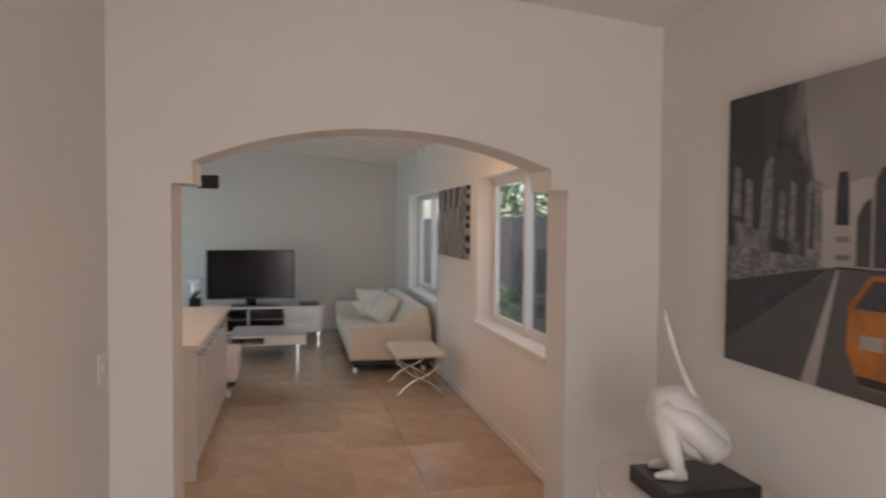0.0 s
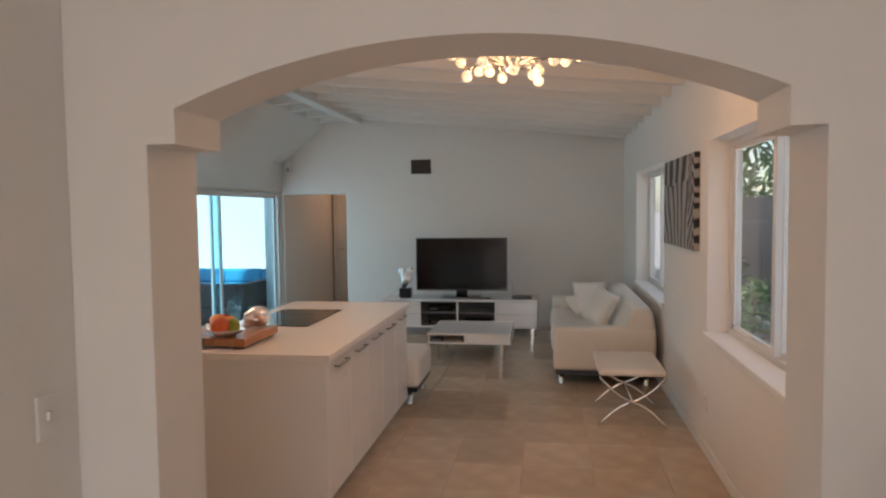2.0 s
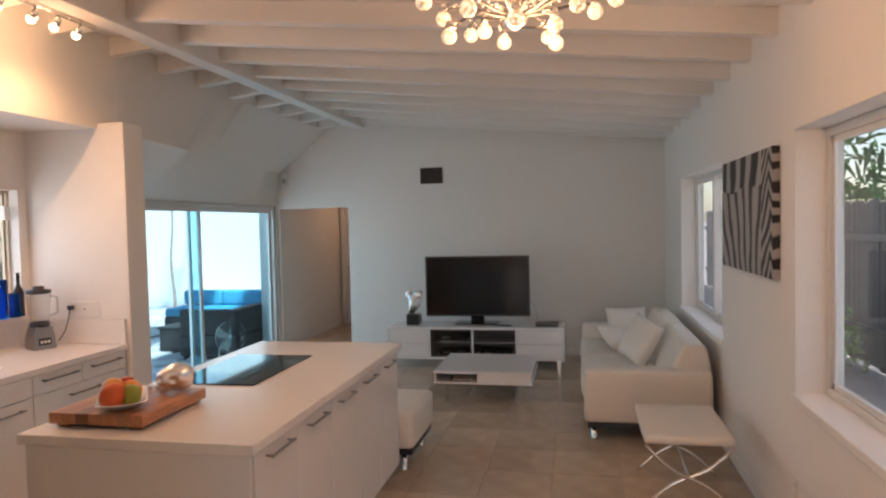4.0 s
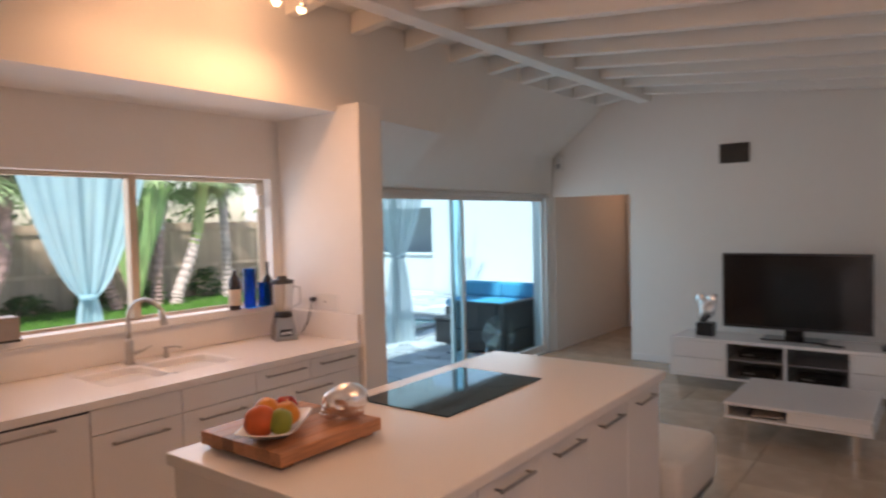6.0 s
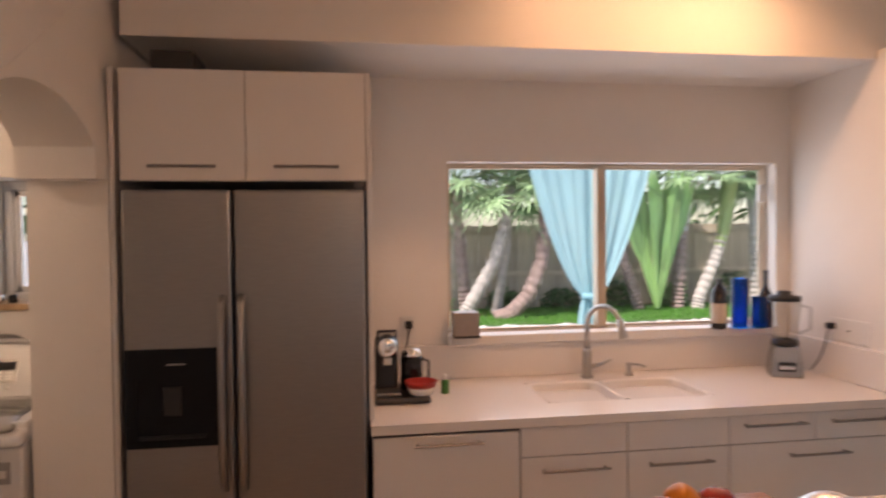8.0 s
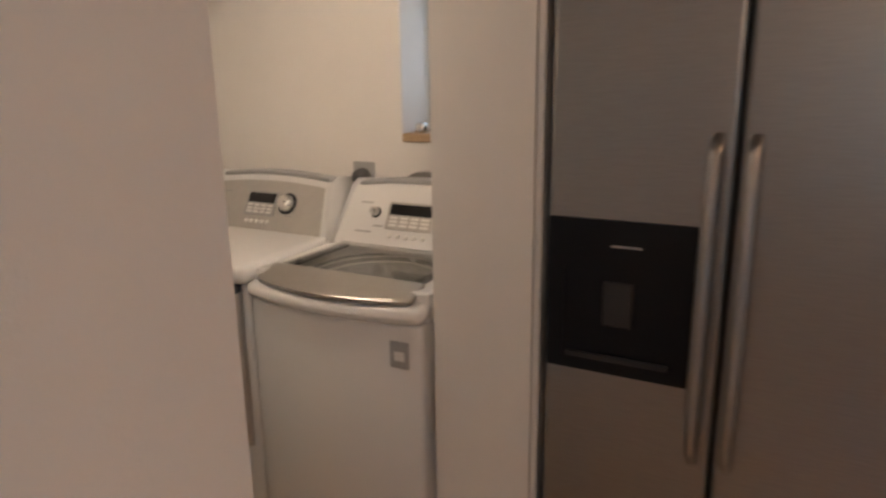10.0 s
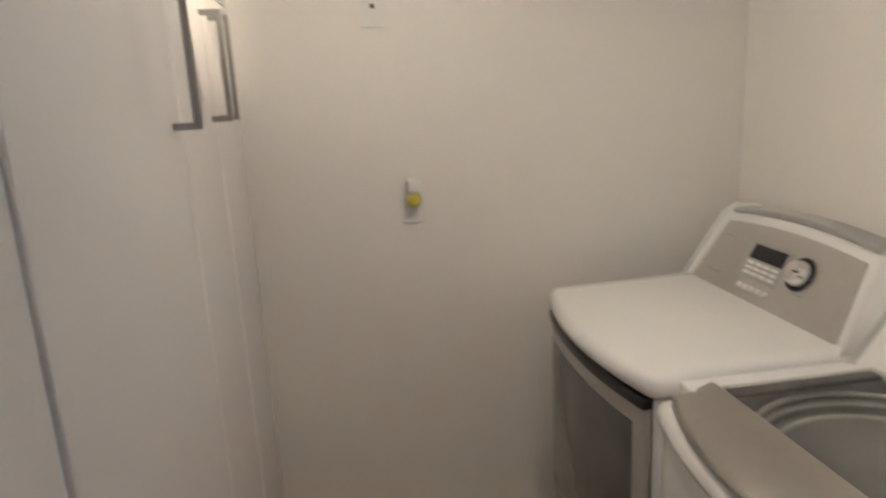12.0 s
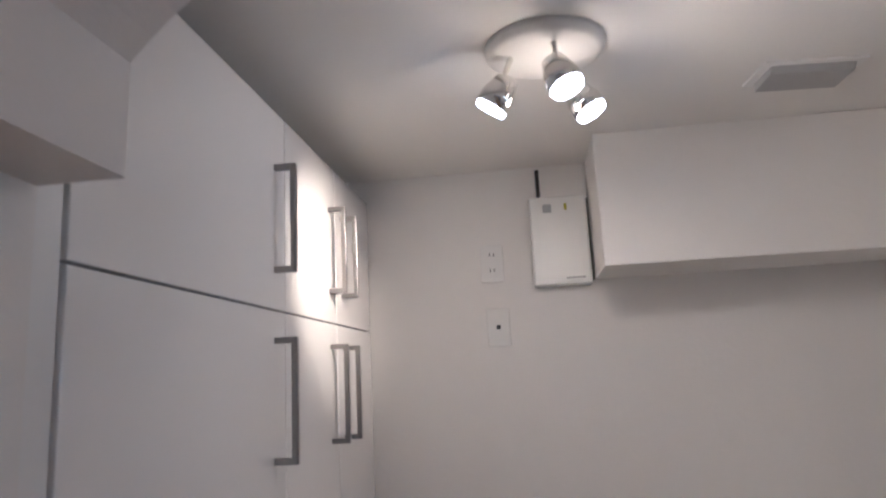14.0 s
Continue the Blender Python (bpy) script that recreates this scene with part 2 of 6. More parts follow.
GLASS = glass("window_glass", (0.93, 0.97, 0.97))
SLIDER_GLASS = glass("blue_tinted_glass", (0.70, 0.94, 1.0))
CLEAR = glass("clear_jar", (0.86, 0.86, 0.85), 0.03)


def sheer(name, colour, cover):
    """A thin cloth that lets part of the light through."""
    m = bpy.data.materials.new(name)
    m.use_nodes = True
    n, l = m.node_tree.nodes, m.node_tree.links
    n.remove(n["Principled BSDF"])
    clear, diffuse, through_light, cloth, mix = (n.new("ShaderNodeBsdfTransparent"), n.new("ShaderNodeBsdfDiffuse"), n.new("ShaderNodeBsdfTranslucent"),
                                                 n.new("ShaderNodeMixShader"), n.new("ShaderNodeMixShader"))
    weave = n.new("ShaderNodeTexNoise")
    weave.inputs["Scale"].default_value = 6
    tone = n.new("ShaderNodeMapRange")
    tone.inputs["To Min"].default_value, tone.inputs["To Max"].default_value = cover - 0.12, cover + 0.12
    l.new(weave.outputs["Fac"], tone.inputs["Value"])
    for node in (diffuse, through_light):
        node.inputs["Color"].default_value = (*colour, 1)
    l.new(diffuse.outputs[0], cloth.inputs[1])
    l.new(through_light.outputs[0], cloth.inputs[2])
    l.new(tone.outputs[0], mix.inputs[0])
    l.new(clear.outputs[0], mix.inputs[1])
    l.new(cloth.outputs[0], mix.inputs[2])
    l.new(mix.outputs[0], n["Material Output"].inputs["Surface"])
    return m


SHEER_BLUE = sheer("sheer_blue_cloth", (0.44, 0.76, 0.83), 0.88)
SHEER_WHITE = sheer("sheer_white_cloth", (0.90, 0.96, 0.97), 0.74)


# ---- helpers for meshes ----
def finish(name, bm, mat, parent=None, smooth=False, label=""):
    bmesh.ops.recalc_face_normals(bm, faces=bm.faces)
    data = bpy.data.meshes.new(name)
    bm.to_mesh(data)
    bm.free()
    for one in mat if isinstance(mat, (list, tuple)) else [mat]:
        data.materials.append(one)
    if smooth:
        for polygon in data.polygons:
            polygon.use_smooth = True
    ob = new(name, data)
    ob.parent = parent
    if label:
        ob["label"] = label
    return ob


def part(name, bm, mat, parent, label="", smooth=False):
    """One mesh object under a thing or under a part."""
    return finish(name, bm, mat, parent, smooth, label)


def structure(name, bm, mat, label, category, smooth=False):
    return tagged(finish(name, bm, mat, None, smooth), label, category, kind="structure")


def thing(name, m, label, category, group="", kind=""):
    ob = new(name)
    ob.empty_display_size = 0.1
    ob.matrix_world = m
    return tagged(ob, label, category, group, kind)


def bevelled(bm, edges, width, segments=2):
    if width:
        bmesh.ops.bevel(bm, geom=list(edges), offset=width, segments=segments, affect="EDGES", profile=0.5)
    return bm


def add_box(bm, x0, x1, y0, y1, z0, z1, bevel=0.0, segments=2):
    made = bmesh.ops.create_cube(bm, size=1.0, matrix=Matrix.LocRotScale(((x0 + x1) / 2, (y0 + y1) / 2, (z0 + z1) / 2), None, (x1 - x0, y1 - y0, z1 - z0)))
    if bevel:
        edges = {e for v in made["verts"] for e in v.link_edges}
        bevelled(bm, edges, bevel, segments)
    return bm


def box(x0, x1, y0, y1, z0, z1, bevel=0.003, segments=2):
    return add_box(bmesh.new(), x0, x1, y0, y1, z0, z1, bevel, segments)


def add_tube(bm, points, radius, sides=10, cap=True):
    """A tube along points; radius is one number or one per point."""
    points = [Vector(p) for p in points]
    radii = radius if isinstance(radius, (list, tuple)) else [radius] * len(points)
    rings, side = [], None
    for i, p in enumerate(points):
        ahead = (points[min(i + 1, len(points) - 1)] - points[max(i - 1, 0)]).normalized()
        if side is None:
            side = ahead.orthogonal().normalized()
        side = (side - ahead * side.dot(ahead)).normalized()
        other = ahead.cross(side)
        rings.append([bm.verts.new(p + radii[i] * (math.cos(a) * side + math.sin(a) * other)) for a in (2 * math.pi * k / sides for k in range(sides))])
    for a, b in zip(rings, rings[1:]):
        for k in range(sides):
            bm.faces.new((a[k], a[(k + 1) % sides], b[(k + 1) % sides], b[k]))
    if cap:
        bm.faces.new(rings[0][::-1])
        bm.faces.new(rings[-1])
    return bm


def tube(points, radius, sides=10):
    return add_tube(bmesh.new(), points, radius, sides)


def lathe(profile, sides=24, centre=(0, 0, 0)):
    """A turned shape from (radius, height) pairs."""
    bm = bmesh.new()
    rings = [[bm.verts.new((centre[0] + r * math.cos(2 * math.pi * k / sides), centre[1] + r * math.sin(2 * math.pi * k / sides), centre[2] + z)) for k in range(sides)] for r, z in profile]
    for a, b in zip(rings, rings[1:]):
        for k in range(sides):
            bm.faces.new((a[k], a[(k + 1) % sides], b[(k + 1) % sides], b[k]))
    bm.faces.new(rings[0][::-1])
    bm.faces.new(rings[-1])
    return bm


def ball(radius, centre=(0, 0, 0), scale=(1, 1, 1), wobble=0.0, seed=0, detail=3):
    bm = bmesh.new()
    bmesh.ops.create_icosphere(bm, subdivisions=detail, radius=radius)
    for v in bm.verts:
        if wobble:
            v.co *= 1 + wobble * noise.noise(v.co / radius * 1.4 + Vector((seed, 3 * seed, 0)))
        v.co = Vector((v.co.x * scale[0] + centre[0], v.co.y * scale[1] + centre[1], v.co.z * scale[2] + centre[2]))
    return bm


def plate(outline, thickness, axis="y", start=0.0):
    """A slab from a closed outline of (u, v) pairs: in x and z where axis is y, in y and z where it is x, in x and y where it is z."""
    place = {"y": lambda u, v, d: (u, d, v), "x": lambda u, v, d: (d, u, v), "z": lambda u, v, d: (u, v, d)}[axis]
    bm = bmesh.new()
    near = [bm.verts.new(place(u, v, start)) for u, v in outline]
    far = [bm.verts.new(place(u, v, start + thickness)) for u, v in outline]
    bm.faces.new(near)
    bm.faces.new(far[::-1])
    for k in range(len(outline)):
        j = (k + 1) % len(outline)
        bm.faces.new((near[k], near[j], far[j], far[k]))
    return bm


def wall_grid(axis, d0, d1, u0, u1, v0, v1, holes):
    """A thick wall with rectangular openings; u runs along the wall and v upwards."""
    us = sorted({u0, u1, *(h[0] for h in holes), *(h[1] for h in holes)})
    vs = sorted({v0, v1, *(h[2] for h in holes), *(h[3] for h in holes)})
    us, vs = [u for u in us if u0 <= u <= u1], [v for v in vs if v0 <= v <= v1]
    solid = {(i, j) for i in range(len(us) - 1) for j in range(len(vs) - 1)
             if not any(h[0] < (us[i] + us[i + 1]) / 2 < h[1] and h[2] < (vs[j] + vs[j + 1]) / 2 < h[3] for h in holes)}
    bm, known = bmesh.new(), {}

    def vert(u, v, d):
        if (u, v, d) not in known:
            known[u, v, d] = bm.verts.new((d, u, v) if axis == "x" else (u, d, v))
        return known[u, v, d]

    for i, j in solid:
        a, b, c, e = us[i], us[i + 1], vs[j], vs[j + 1]
        for d in (d0, d1):
            bm.faces.new((vert(a, c, d), vert(b, c, d), vert(b, e, d), vert(a, e, d)))
        for (di, dj), (p, q) in {(-1, 0): ((a, c), (a, e)), (1, 0): ((b, c), (b, e)), (0, -1): ((a, c), (b, c)), (0, 1): ((a, e), (b, e))}.items():
            if (i + di, j + dj) not in solid:
                bm.faces.new((vert(*p, d0), vert(*q, d0), vert(*q, d1), vert(*p, d1)))
    return bm


def arch_outline(left, right, cap_low, spring, apex, inset):
    """From the left jamb's foot over the arch to the right jamb's foot."""
    a, b = left + inset, right - inset
    half, rise, mid = (b - a) / 2, apex - spring, (a + b) / 2
    radius = (half * half + rise * rise) / (2 * rise)
    sweep = math.asin(min(1, half / radius))
    arc = [(mid + radius * math.sin(sweep * k / 12), apex - radius + radius * math.cos(sweep * k / 12)) for k in range(-12, 13)]
    return [(left, 0), (left, cap_low), (a, cap_low), (a, spring)] + arc[1:-1] + [(b, spring), (b, cap_low), (right, cap_low), (right, 0)]


def skewed(bm, beyond, x0, y0, slope):
    """Turns the far face of a wall a little: y is y0 at x0."""
    for v in bm.verts:
        if v.co.y > beyond:
            v.co.y = min(y0 + slope * (v.co.x - x0), 2.862)
    return bm


# ---- the house: walls, floor, roof ----
EAST, NORTH, WEST, NICHE = 2.26, 10.67, -2.90, -2.79


def rafter_z(x):
    """Underside of the rafters across the house."""
    return 3.07 - 0.10 * (x + 1.6) if x > -1.6 else 3.07 - 0.10 * (-1.75 - x)


structure("wall_east", wall_grid("x", EAST, EAST + 0.22, -2.2, NORTH + 0.2, -0.05, 2.9, [(3.75, 5.55, 0.84, 2.15), (7.27, 9.30, 0.80, 2.14)]),
          PAINT, "white painted plaster wall with two windows", "wall")
structure("wall_north", wall_grid("y", NORTH, NORTH + 0.2, -3.05, EAST, -0.05, 3.35, [(-2.87, -1.87, -0.1, 1.98)]),
          PAINT, "white painted plaster end wall with a plain opening", "wall")
structure("wall_west", wall_grid("x", WEST - 0.15, WEST, 6.44, NORTH, -0.05, 2.47, [(6.9, 10.62, -0.1, 2.02)]),
          PAINT, "white painted wall round the sliding glass door", "wall")
structure("bulkhead_west", plate([(-3.05, 2.87), (-2.17, 2.87), (-2.17, 6.44), (-3.05, 6.44)], 0.83, "z", 2.47), PAINT, "white painted upper wall above kitchen niche", "wall")


def sloping_bulkhead():
    """The upper wall beyond the kitchen: upright at its near end, it turns into a slope above the corner at its far end."""
    bm = bmesh.new()
    rows, steps = [], 32
    for k in range(steps + 1):
        t = k / steps
        y = 6.441 + (NORTH - 0.001 - 6.441) * t
        rows.append([bm.verts.new(p) for p in ((-2.899, y, 2.03), (-2.17 - 0.70 * t, y, 2.47), (-2.17, y, 3.03), (-2.17, y, 3.30), (-2.899, y, 3.30))])
    for one, two in zip(rows, rows[1:]):
        for k in range(5):
            bm.faces.new((one[k], one[(k + 1) % 5], two[(k + 1) % 5], two[k]))
    bm.faces.new(rows[0])
    bm.faces.new(rows[-1][::-1])
    bmesh.ops.recalc_face_normals(bm, faces=bm.faces)
    for e in bm.edges:
        e.smooth = e.calc_face_angle(0.0) < 0.5
    return bm


structure("bulkhead_slope", sloping_bulkhead(), PAINT, "white painted upper wall sloping back over the glass door", "wall", True)
structure("wall_west_upper", box(-3.05, -2.90, 6.44, NORTH, 2.471, 3.30, 0), PAINT, "white painted upper wall above the glass door", "wall")
structure("wall_stub", box(-2.94, -1.96, 6.22, 6.44, -0.05, 2.51, 0.006), PAINT, "white painted stub wall beside the kitchen", "wall")
structure("wall_niche", wall_grid("x", NICHE - 0.15, NICHE, 2.85, 6.22, -0.05, 2.47, [(4.27, 6.14, 1.13, 2.045)]),
          PAINT, "white painted kitchen wall with a wide window", "wall")
arch = arch_outline(0.16, 1.81, 1.88, 1.97, 2.12, 0.08)
structure("wall_arch", skewed(plate([(-0.40, 0)] + arch + [(EAST, 0), (EAST, 3.0), (-0.40, 3.0)], 0.22, "y", 2.40), 2.5, 0.24, 2.645, 0.0), PAINT, "white painted wall with a wide flat arch", "wall")
arch = arch_outline(-2.04, -1.17, 1.885, 2.0, 2.16, 0.09)
structure("wall_laundry_arch", skewed(plate([(-3.0, 0)] + arch + [(-0.40, 0), (-0.40, 3.3), (-3.0, 3.3)], 0.28, "y", 2.57), 2.7, -1.17, 2.735, -0.14), PAINT, "white painted wall with a narrow arch", "wall")
structure("wall_entry_west", box(-0.19, -0.07, -2.2, 2.40, -0.05, 3.1, 0.004), PAINT, "white painted side wall", "wall")
structure("wall_entry_south", wall_grid("y", -2.4, -2.2, -0.19, EAST + 0.22, -0.05, 3.1, [(0.2, 2.0, 0.0, 2.1)]), PAINT, "white painted wall with a wide opening", "wall")
structure("wall_laundry_west", wall_grid("x", -2.98, -2.68, 0.9, 2.57, -0.05, 2.4, [(2.09, 2.50, 1.36, 1.95)]), PAINT, "white painted laundry wall with a small window", "wall")
structure("wall_laundry_south", box(-2.83, -0.40, 0.9, 1.10, -0.05, 2.4, 0.003), PAINT, "cream lit plain laundry wall", "wall")
structure("wall_laundry_east", box(-0.50, -0.40, 1.10, 2.57, -0.05, 2.4, 0.003), PAINT, "white painted wall behind laundry cabinets", "wall")
structure("ceiling_laundry", box(-2.83, -0.40, 0.9, 2.57, 2.31, 2.40, 0.0), CEIL, "white painted flat laundry ceiling", "ceiling")
structure("duct_laundry", box(-2.68, -1.83, 1.10, 1.365, 1.946, 2.31, 0.004), PAINT, "white boxed-in duct along the laundry wall", "duct")
structure("ceiling_entry", plate([(-0.19, 2.86), (2.48, 2.60), (2.48, 2.75), (-0.19, 3.01)], 4.6, "y", -2.2), CEIL, "white sloping entry ceiling", "ceiling")
# beyond x = 2.48 an unseen eave is added to block sun from the windows
structure("ceiling_east", plate([(-1.67, 3.217), (2.48, 2.802), (3.45, 2.705), (3.45, 2.85), (-1.67, 3.40)], 8.25, "y", 2.62), CEIL, "white boarded sloping ceiling", "ceiling")
structure("ceiling_west", plate([(-3.05, 3.08), (-1.67, 3.217), (-1.67, 3.40), (-3.05, 3.25)], 8.25, "y", 2.62), CEIL, "white boarded sloping ceiling", "ceiling")
structure("ridge_beam", box(-1.75, -1.60, 2.84, NORTH - 0.003, 3.03, 3.21, 0.006), BEAM, "white painted ridge beam", "beam")
for k in range(14):
    y = 2.94 + 0.575 * k
    for name, x0, x1 in (("rafter", -1.60, EAST), ("rafter", -2.20, -1.75)):
        z0, z1 = rafter_z(x0), rafter_z(x1)
        bm = plate([(x0, z0), (x1, z1), (x1, z1 + 0.16), (x0, z0 + 0.16)], 0.09, "y", y)
        tagged(finish(name, bevelled(bm, [e for e in bm.edges if abs(e.verts[0].co.x - e.verts[1].co.x) > 0.1], 0.006), BEAM), "white painted timber rafter under the roof", "beam", "roof rafters", "structure")

# hall behind the far opening
structure("wall_hall_west", box(-3.05, -2.89, NORTH + 0.2, 13.1, -0.05, 2.4, 0.003), PAINT, "white painted hall wall", "wall")
structure("wall_hall_east", box(-1.75, -1.60, NORTH + 0.2, 13.1, -0.05, 2.4, 0.003), PAINT, "white painted hall wall", "wall")
structure("wall_hall_north", box(-3.05, -1.60, 13.1, 13.25, -0.05, 2.4, 0.003), PAINT, "white painted hall end wall", "wall")
structure("ceiling_hall", box(-3.05, -1.60, NORTH + 0.2, 13.25, 2.4, 2.5, 0.0), CEIL, "white flat hall ceiling", "ceiling")


# ---- windows and glass doors ----
def window(name, m, width, height, mullions, frame_mat, label, sill=None, f=0.045, s=0.03, sill_mat=TRIM, sill_label="white painted sill"):
    """A framed window: local x along the wall, y outwards, z up from the opening's lower corner."""
    w = thing(name, m, label, "window", kind="structure")
    bm = bmesh.new()
    add_box(bm, 0, width, 0, 0.06, 0, f, 0.004)
    add_box(bm, 0, width, 0, 0.06, height - f, height, 0.004)
    add_box(bm, 0, f, 0, 0.06, f, height - f, 0.004)
    add_box(bm, width - f, width, 0, 0.06, f, height - f, 0.004)
    part("window_frame", bm, frame_mat, w)
    stops = [f] + list(mullions) + [width - f]
    for u in mullions:
        part("mullion", box(u - 0.026, u + 0.026, -0.012, 0.055, f, height - f, 0.004), frame_mat, w)
    for k, (a, b) in enumerate(zip(stops, stops[1:])):
        y = 0.02 + 0.014 * (k % 2)
        bm = bmesh.new()
        for x0, x1, z0, z1 in ((a, b, f, f + s), (a, b, height - f - s, height - f), (a, a + s, f, height - f), (b - s, b, f, height - f)):
            add_box(bm, x0, x1, y - 0.008, y + 0.018, z0, z1, 0.003)
        sash = part("sash", bm, frame_mat, w)
        pane = part("pane", box(a + s / 2, b - s / 2, y + 0.002, y + 0.007, f + s / 2, height - f - s / 2, 0), GLASS, sash)
        pane.visible_shadow = False
    if sill:
        part("window_sill", box(*sill, 0.006), sill_mat, w, sill_label)
    return w


window("window_1", pose(EAST + 0.14, 9.30, 0.80, 0, 0, -90), 2.03, 1.34, [1.0], ALUMINIUM, "white aluminium sliding window with a deep sill", (0, 2.03, -0.17, 0.0, -0.03, 0.012))
window("window_2", pose(EAST + 0.14, 5.55, 0.84, 0, 0, -90), 1.80, 1.31, [0.94], ALUMINIUM, "white aluminium sliding window with a deep sill", (0, 1.80, -0.17, 0.0, -0.03, 0.012))
kitchen_window = window("window_3", pose(NICHE - 0.08, 4.27, 1.13, 0, 0, 90), 1.87, 0.915, [0.87], BEIGE_FRAME, "beige sliding kitchen window over the sink", (0, 1.87, -0.12, -0.0, -0.04, 0.010), 0.016, 0.012)
part("latch", box(1.80, 1.845, -0.035, -0.002, 0.70, 0.80, 0.006), PLATE, kitchen_window, "small white sash lock")
window("window_4", pose(-2.90, 2.095, 1.36, 0, 0, 90), 0.40, 0.59, [], ALUMINIUM, "small white laundry window", (0, 0.4, -0.235, 0.0, -0.02, 0.012), sill_mat=SHELF_WOOD, sill_label="light wooden sill")

slider = thing("door_1", pose(WEST - 0.02, 6.9, 0, 0, 0, 90), "sliding glass door to the patio, white frame", "door", kind="structure")
bm = bmesh.new()
for a in ((0, 3.72, 0.0, 0.10, 1.975, 2.015), (3.65, 3.716, 0.0, 0.10, 0.0, 1.975), (0.004, 0.06, 0.0, 0.10, 0.0, 1.975), (0, 3.72, 0.0, 0.10, -0.02, 0.02)):
    add_box(bm, *a, 0.004)
part("door_frame", bm, ALUMINIUM, slider)
for u0, u1, y in ((0.12, 1.86, 0.02), (1.68, 3.65, 0.06)):
    bm = bmesh.new()
    for a in ((u0, u0 + 0.045, y - 0.012, y + 0.02, 0.02, 1.975), (u1 - 0.045, u1, y - 0.012, y + 0.02, 0.02, 1.975), (u0 + 0.045, u1 - 0.045, y - 0.012, y + 0.02, 0.02, 0.10), (u0 + 0.045, u1 - 0.045, y - 0.012, y + 0.02, 1.925, 1.975)):
        add_box(bm, *a, 0.004)
    leaf = part("door_leaf", bm, ALUMINIUM, slider)
    part("pane", box(u0 + 0.04, u1 - 0.04, y + 0.002, y + 0.008, 0.09, 1.94, 0), SLIDER_GLASS, leaf).visible_shadow = False

hall_door = thing("door_2", pose(-2.86, 13.08, 0), "white panelled door at the end of the hall", "door", kind="structure")
part("door_frame", wall_grid("y", -0.04, 0.018, 0, 0.95, 0, 2.08, [(0.06, 0.89, -0.1, 2.02)]), TRIM, hall_door)
part("door_panel", box(0.062, 0.888, -0.02, 0.016, 0.005, 2.015, 0.003), LACQUER, hall_door)
part("door_handle", tube([(0.12, -0.02, 1.0), (0.12, -0.07, 1.0), (0.22, -0.07, 1.0)], 0.009), HANDLE, hall_door)


# ---- kitchen ----
def bar_handle(parent, a, b, out, thick=0.006, name="handle"):
    """A bar handle between two points, standing off along out."""
    a, b, out = Vector(a), Vector(b), Vector(out)
    bm = add_tube(bmesh.new(), [a - (b - a) * 0.06 + out, b + (b - a) * 0.06 + out], thick, 8)
    for p in (a, b):
        add_tube(bm, [p, p + out], thick * 0.8, 8)
    return part(name, bm, GUNMETAL, parent, "brushed metal bar handle")


def base_unit(x_front, y0, y1, fronts, label, side=1, depth=0.6, low=0.10, high=0.875, group="kitchen base cabinets"):
    """A base cabinet whose fronts face +x. fronts: (y0, y1, z0, z1, handle z or None)."""
    u = thing("base_cabinet", pose(x_front, (y0 + y1) / 2, 0), label, "cabinet", group)
    c = (y0 + y1) / 2
    part("body", box(-depth, -0.021, y0 - c + 0.001, y1 - c - 0.001, low, high, 0.002), LACQUER, u)
    part("plinth", box(-depth + 0.02, -0.07, y0 - c + 0.001, y1 - c - 0.001, 0, low, 0.002), TRIM, u)
    for a, b, z0, z1, h in fronts:
        d = part("door", box(-0.019, 0, a - c + 0.002, b - c - 0.002, z0 + 0.002, z1 - 0.002, 0.0025), LACQUER, u)
        if h:
            mid, half = (a + b) / 2 - c, min(0.13, (b - a) * 0.32)
            bar_handle(d, (0, mid - half, h), (0, mid + half, h), (0.03, 0, 0))
    return u


FRONT = -2.005
dish = thing("dishwasher", pose(FRONT, 4.135, 0), "white integrated dishwasher under the counter", "dishwasher")
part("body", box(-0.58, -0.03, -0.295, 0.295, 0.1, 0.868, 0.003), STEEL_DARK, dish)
front = part("door", box(-0.022, 0, -0.298, 0.302, 0.10, 0.858, 0.003), LACQUER, dish)
bar_handle(front, (0, -0.12, 0.825), (0, 0.13, 0.825), (0.03, 0, 0))
part("plinth", box(-0.5, -0.07, -0.295, 0.295, 0, 0.098, 0.002), TRIM, dish)
part("control_edge", box(-0.025, -0.001, -0.298, 0.302, 0.860, 0.8735, 0.001), BLACK, dish, "black control strip above the door")
base_unit(FRONT, 4.44, 5.37, [(4.44, 4.905, 0.745, 0.87, None), (4.905, 5.37, 0.745, 0.87, None), (4.44, 4.905, 0.10, 0.745, 0.69), (4.905, 5.37, 0.10, 0.745, 0.69)],
          "white lacquer sink cabinet with two doors")
base_unit(FRONT, 5.37, 6.21, [(5.37, 5.78, 0.745, 0.87, 0.83), (5.78, 6.21, 0.745, 0.87, 0.83), (5.37, 6.21, 0.43, 0.745, 0.69), (5.37, 6.21, 0.10, 0.43, 0.38)],
          "white lacquer drawer cabinet beside the stub wall")

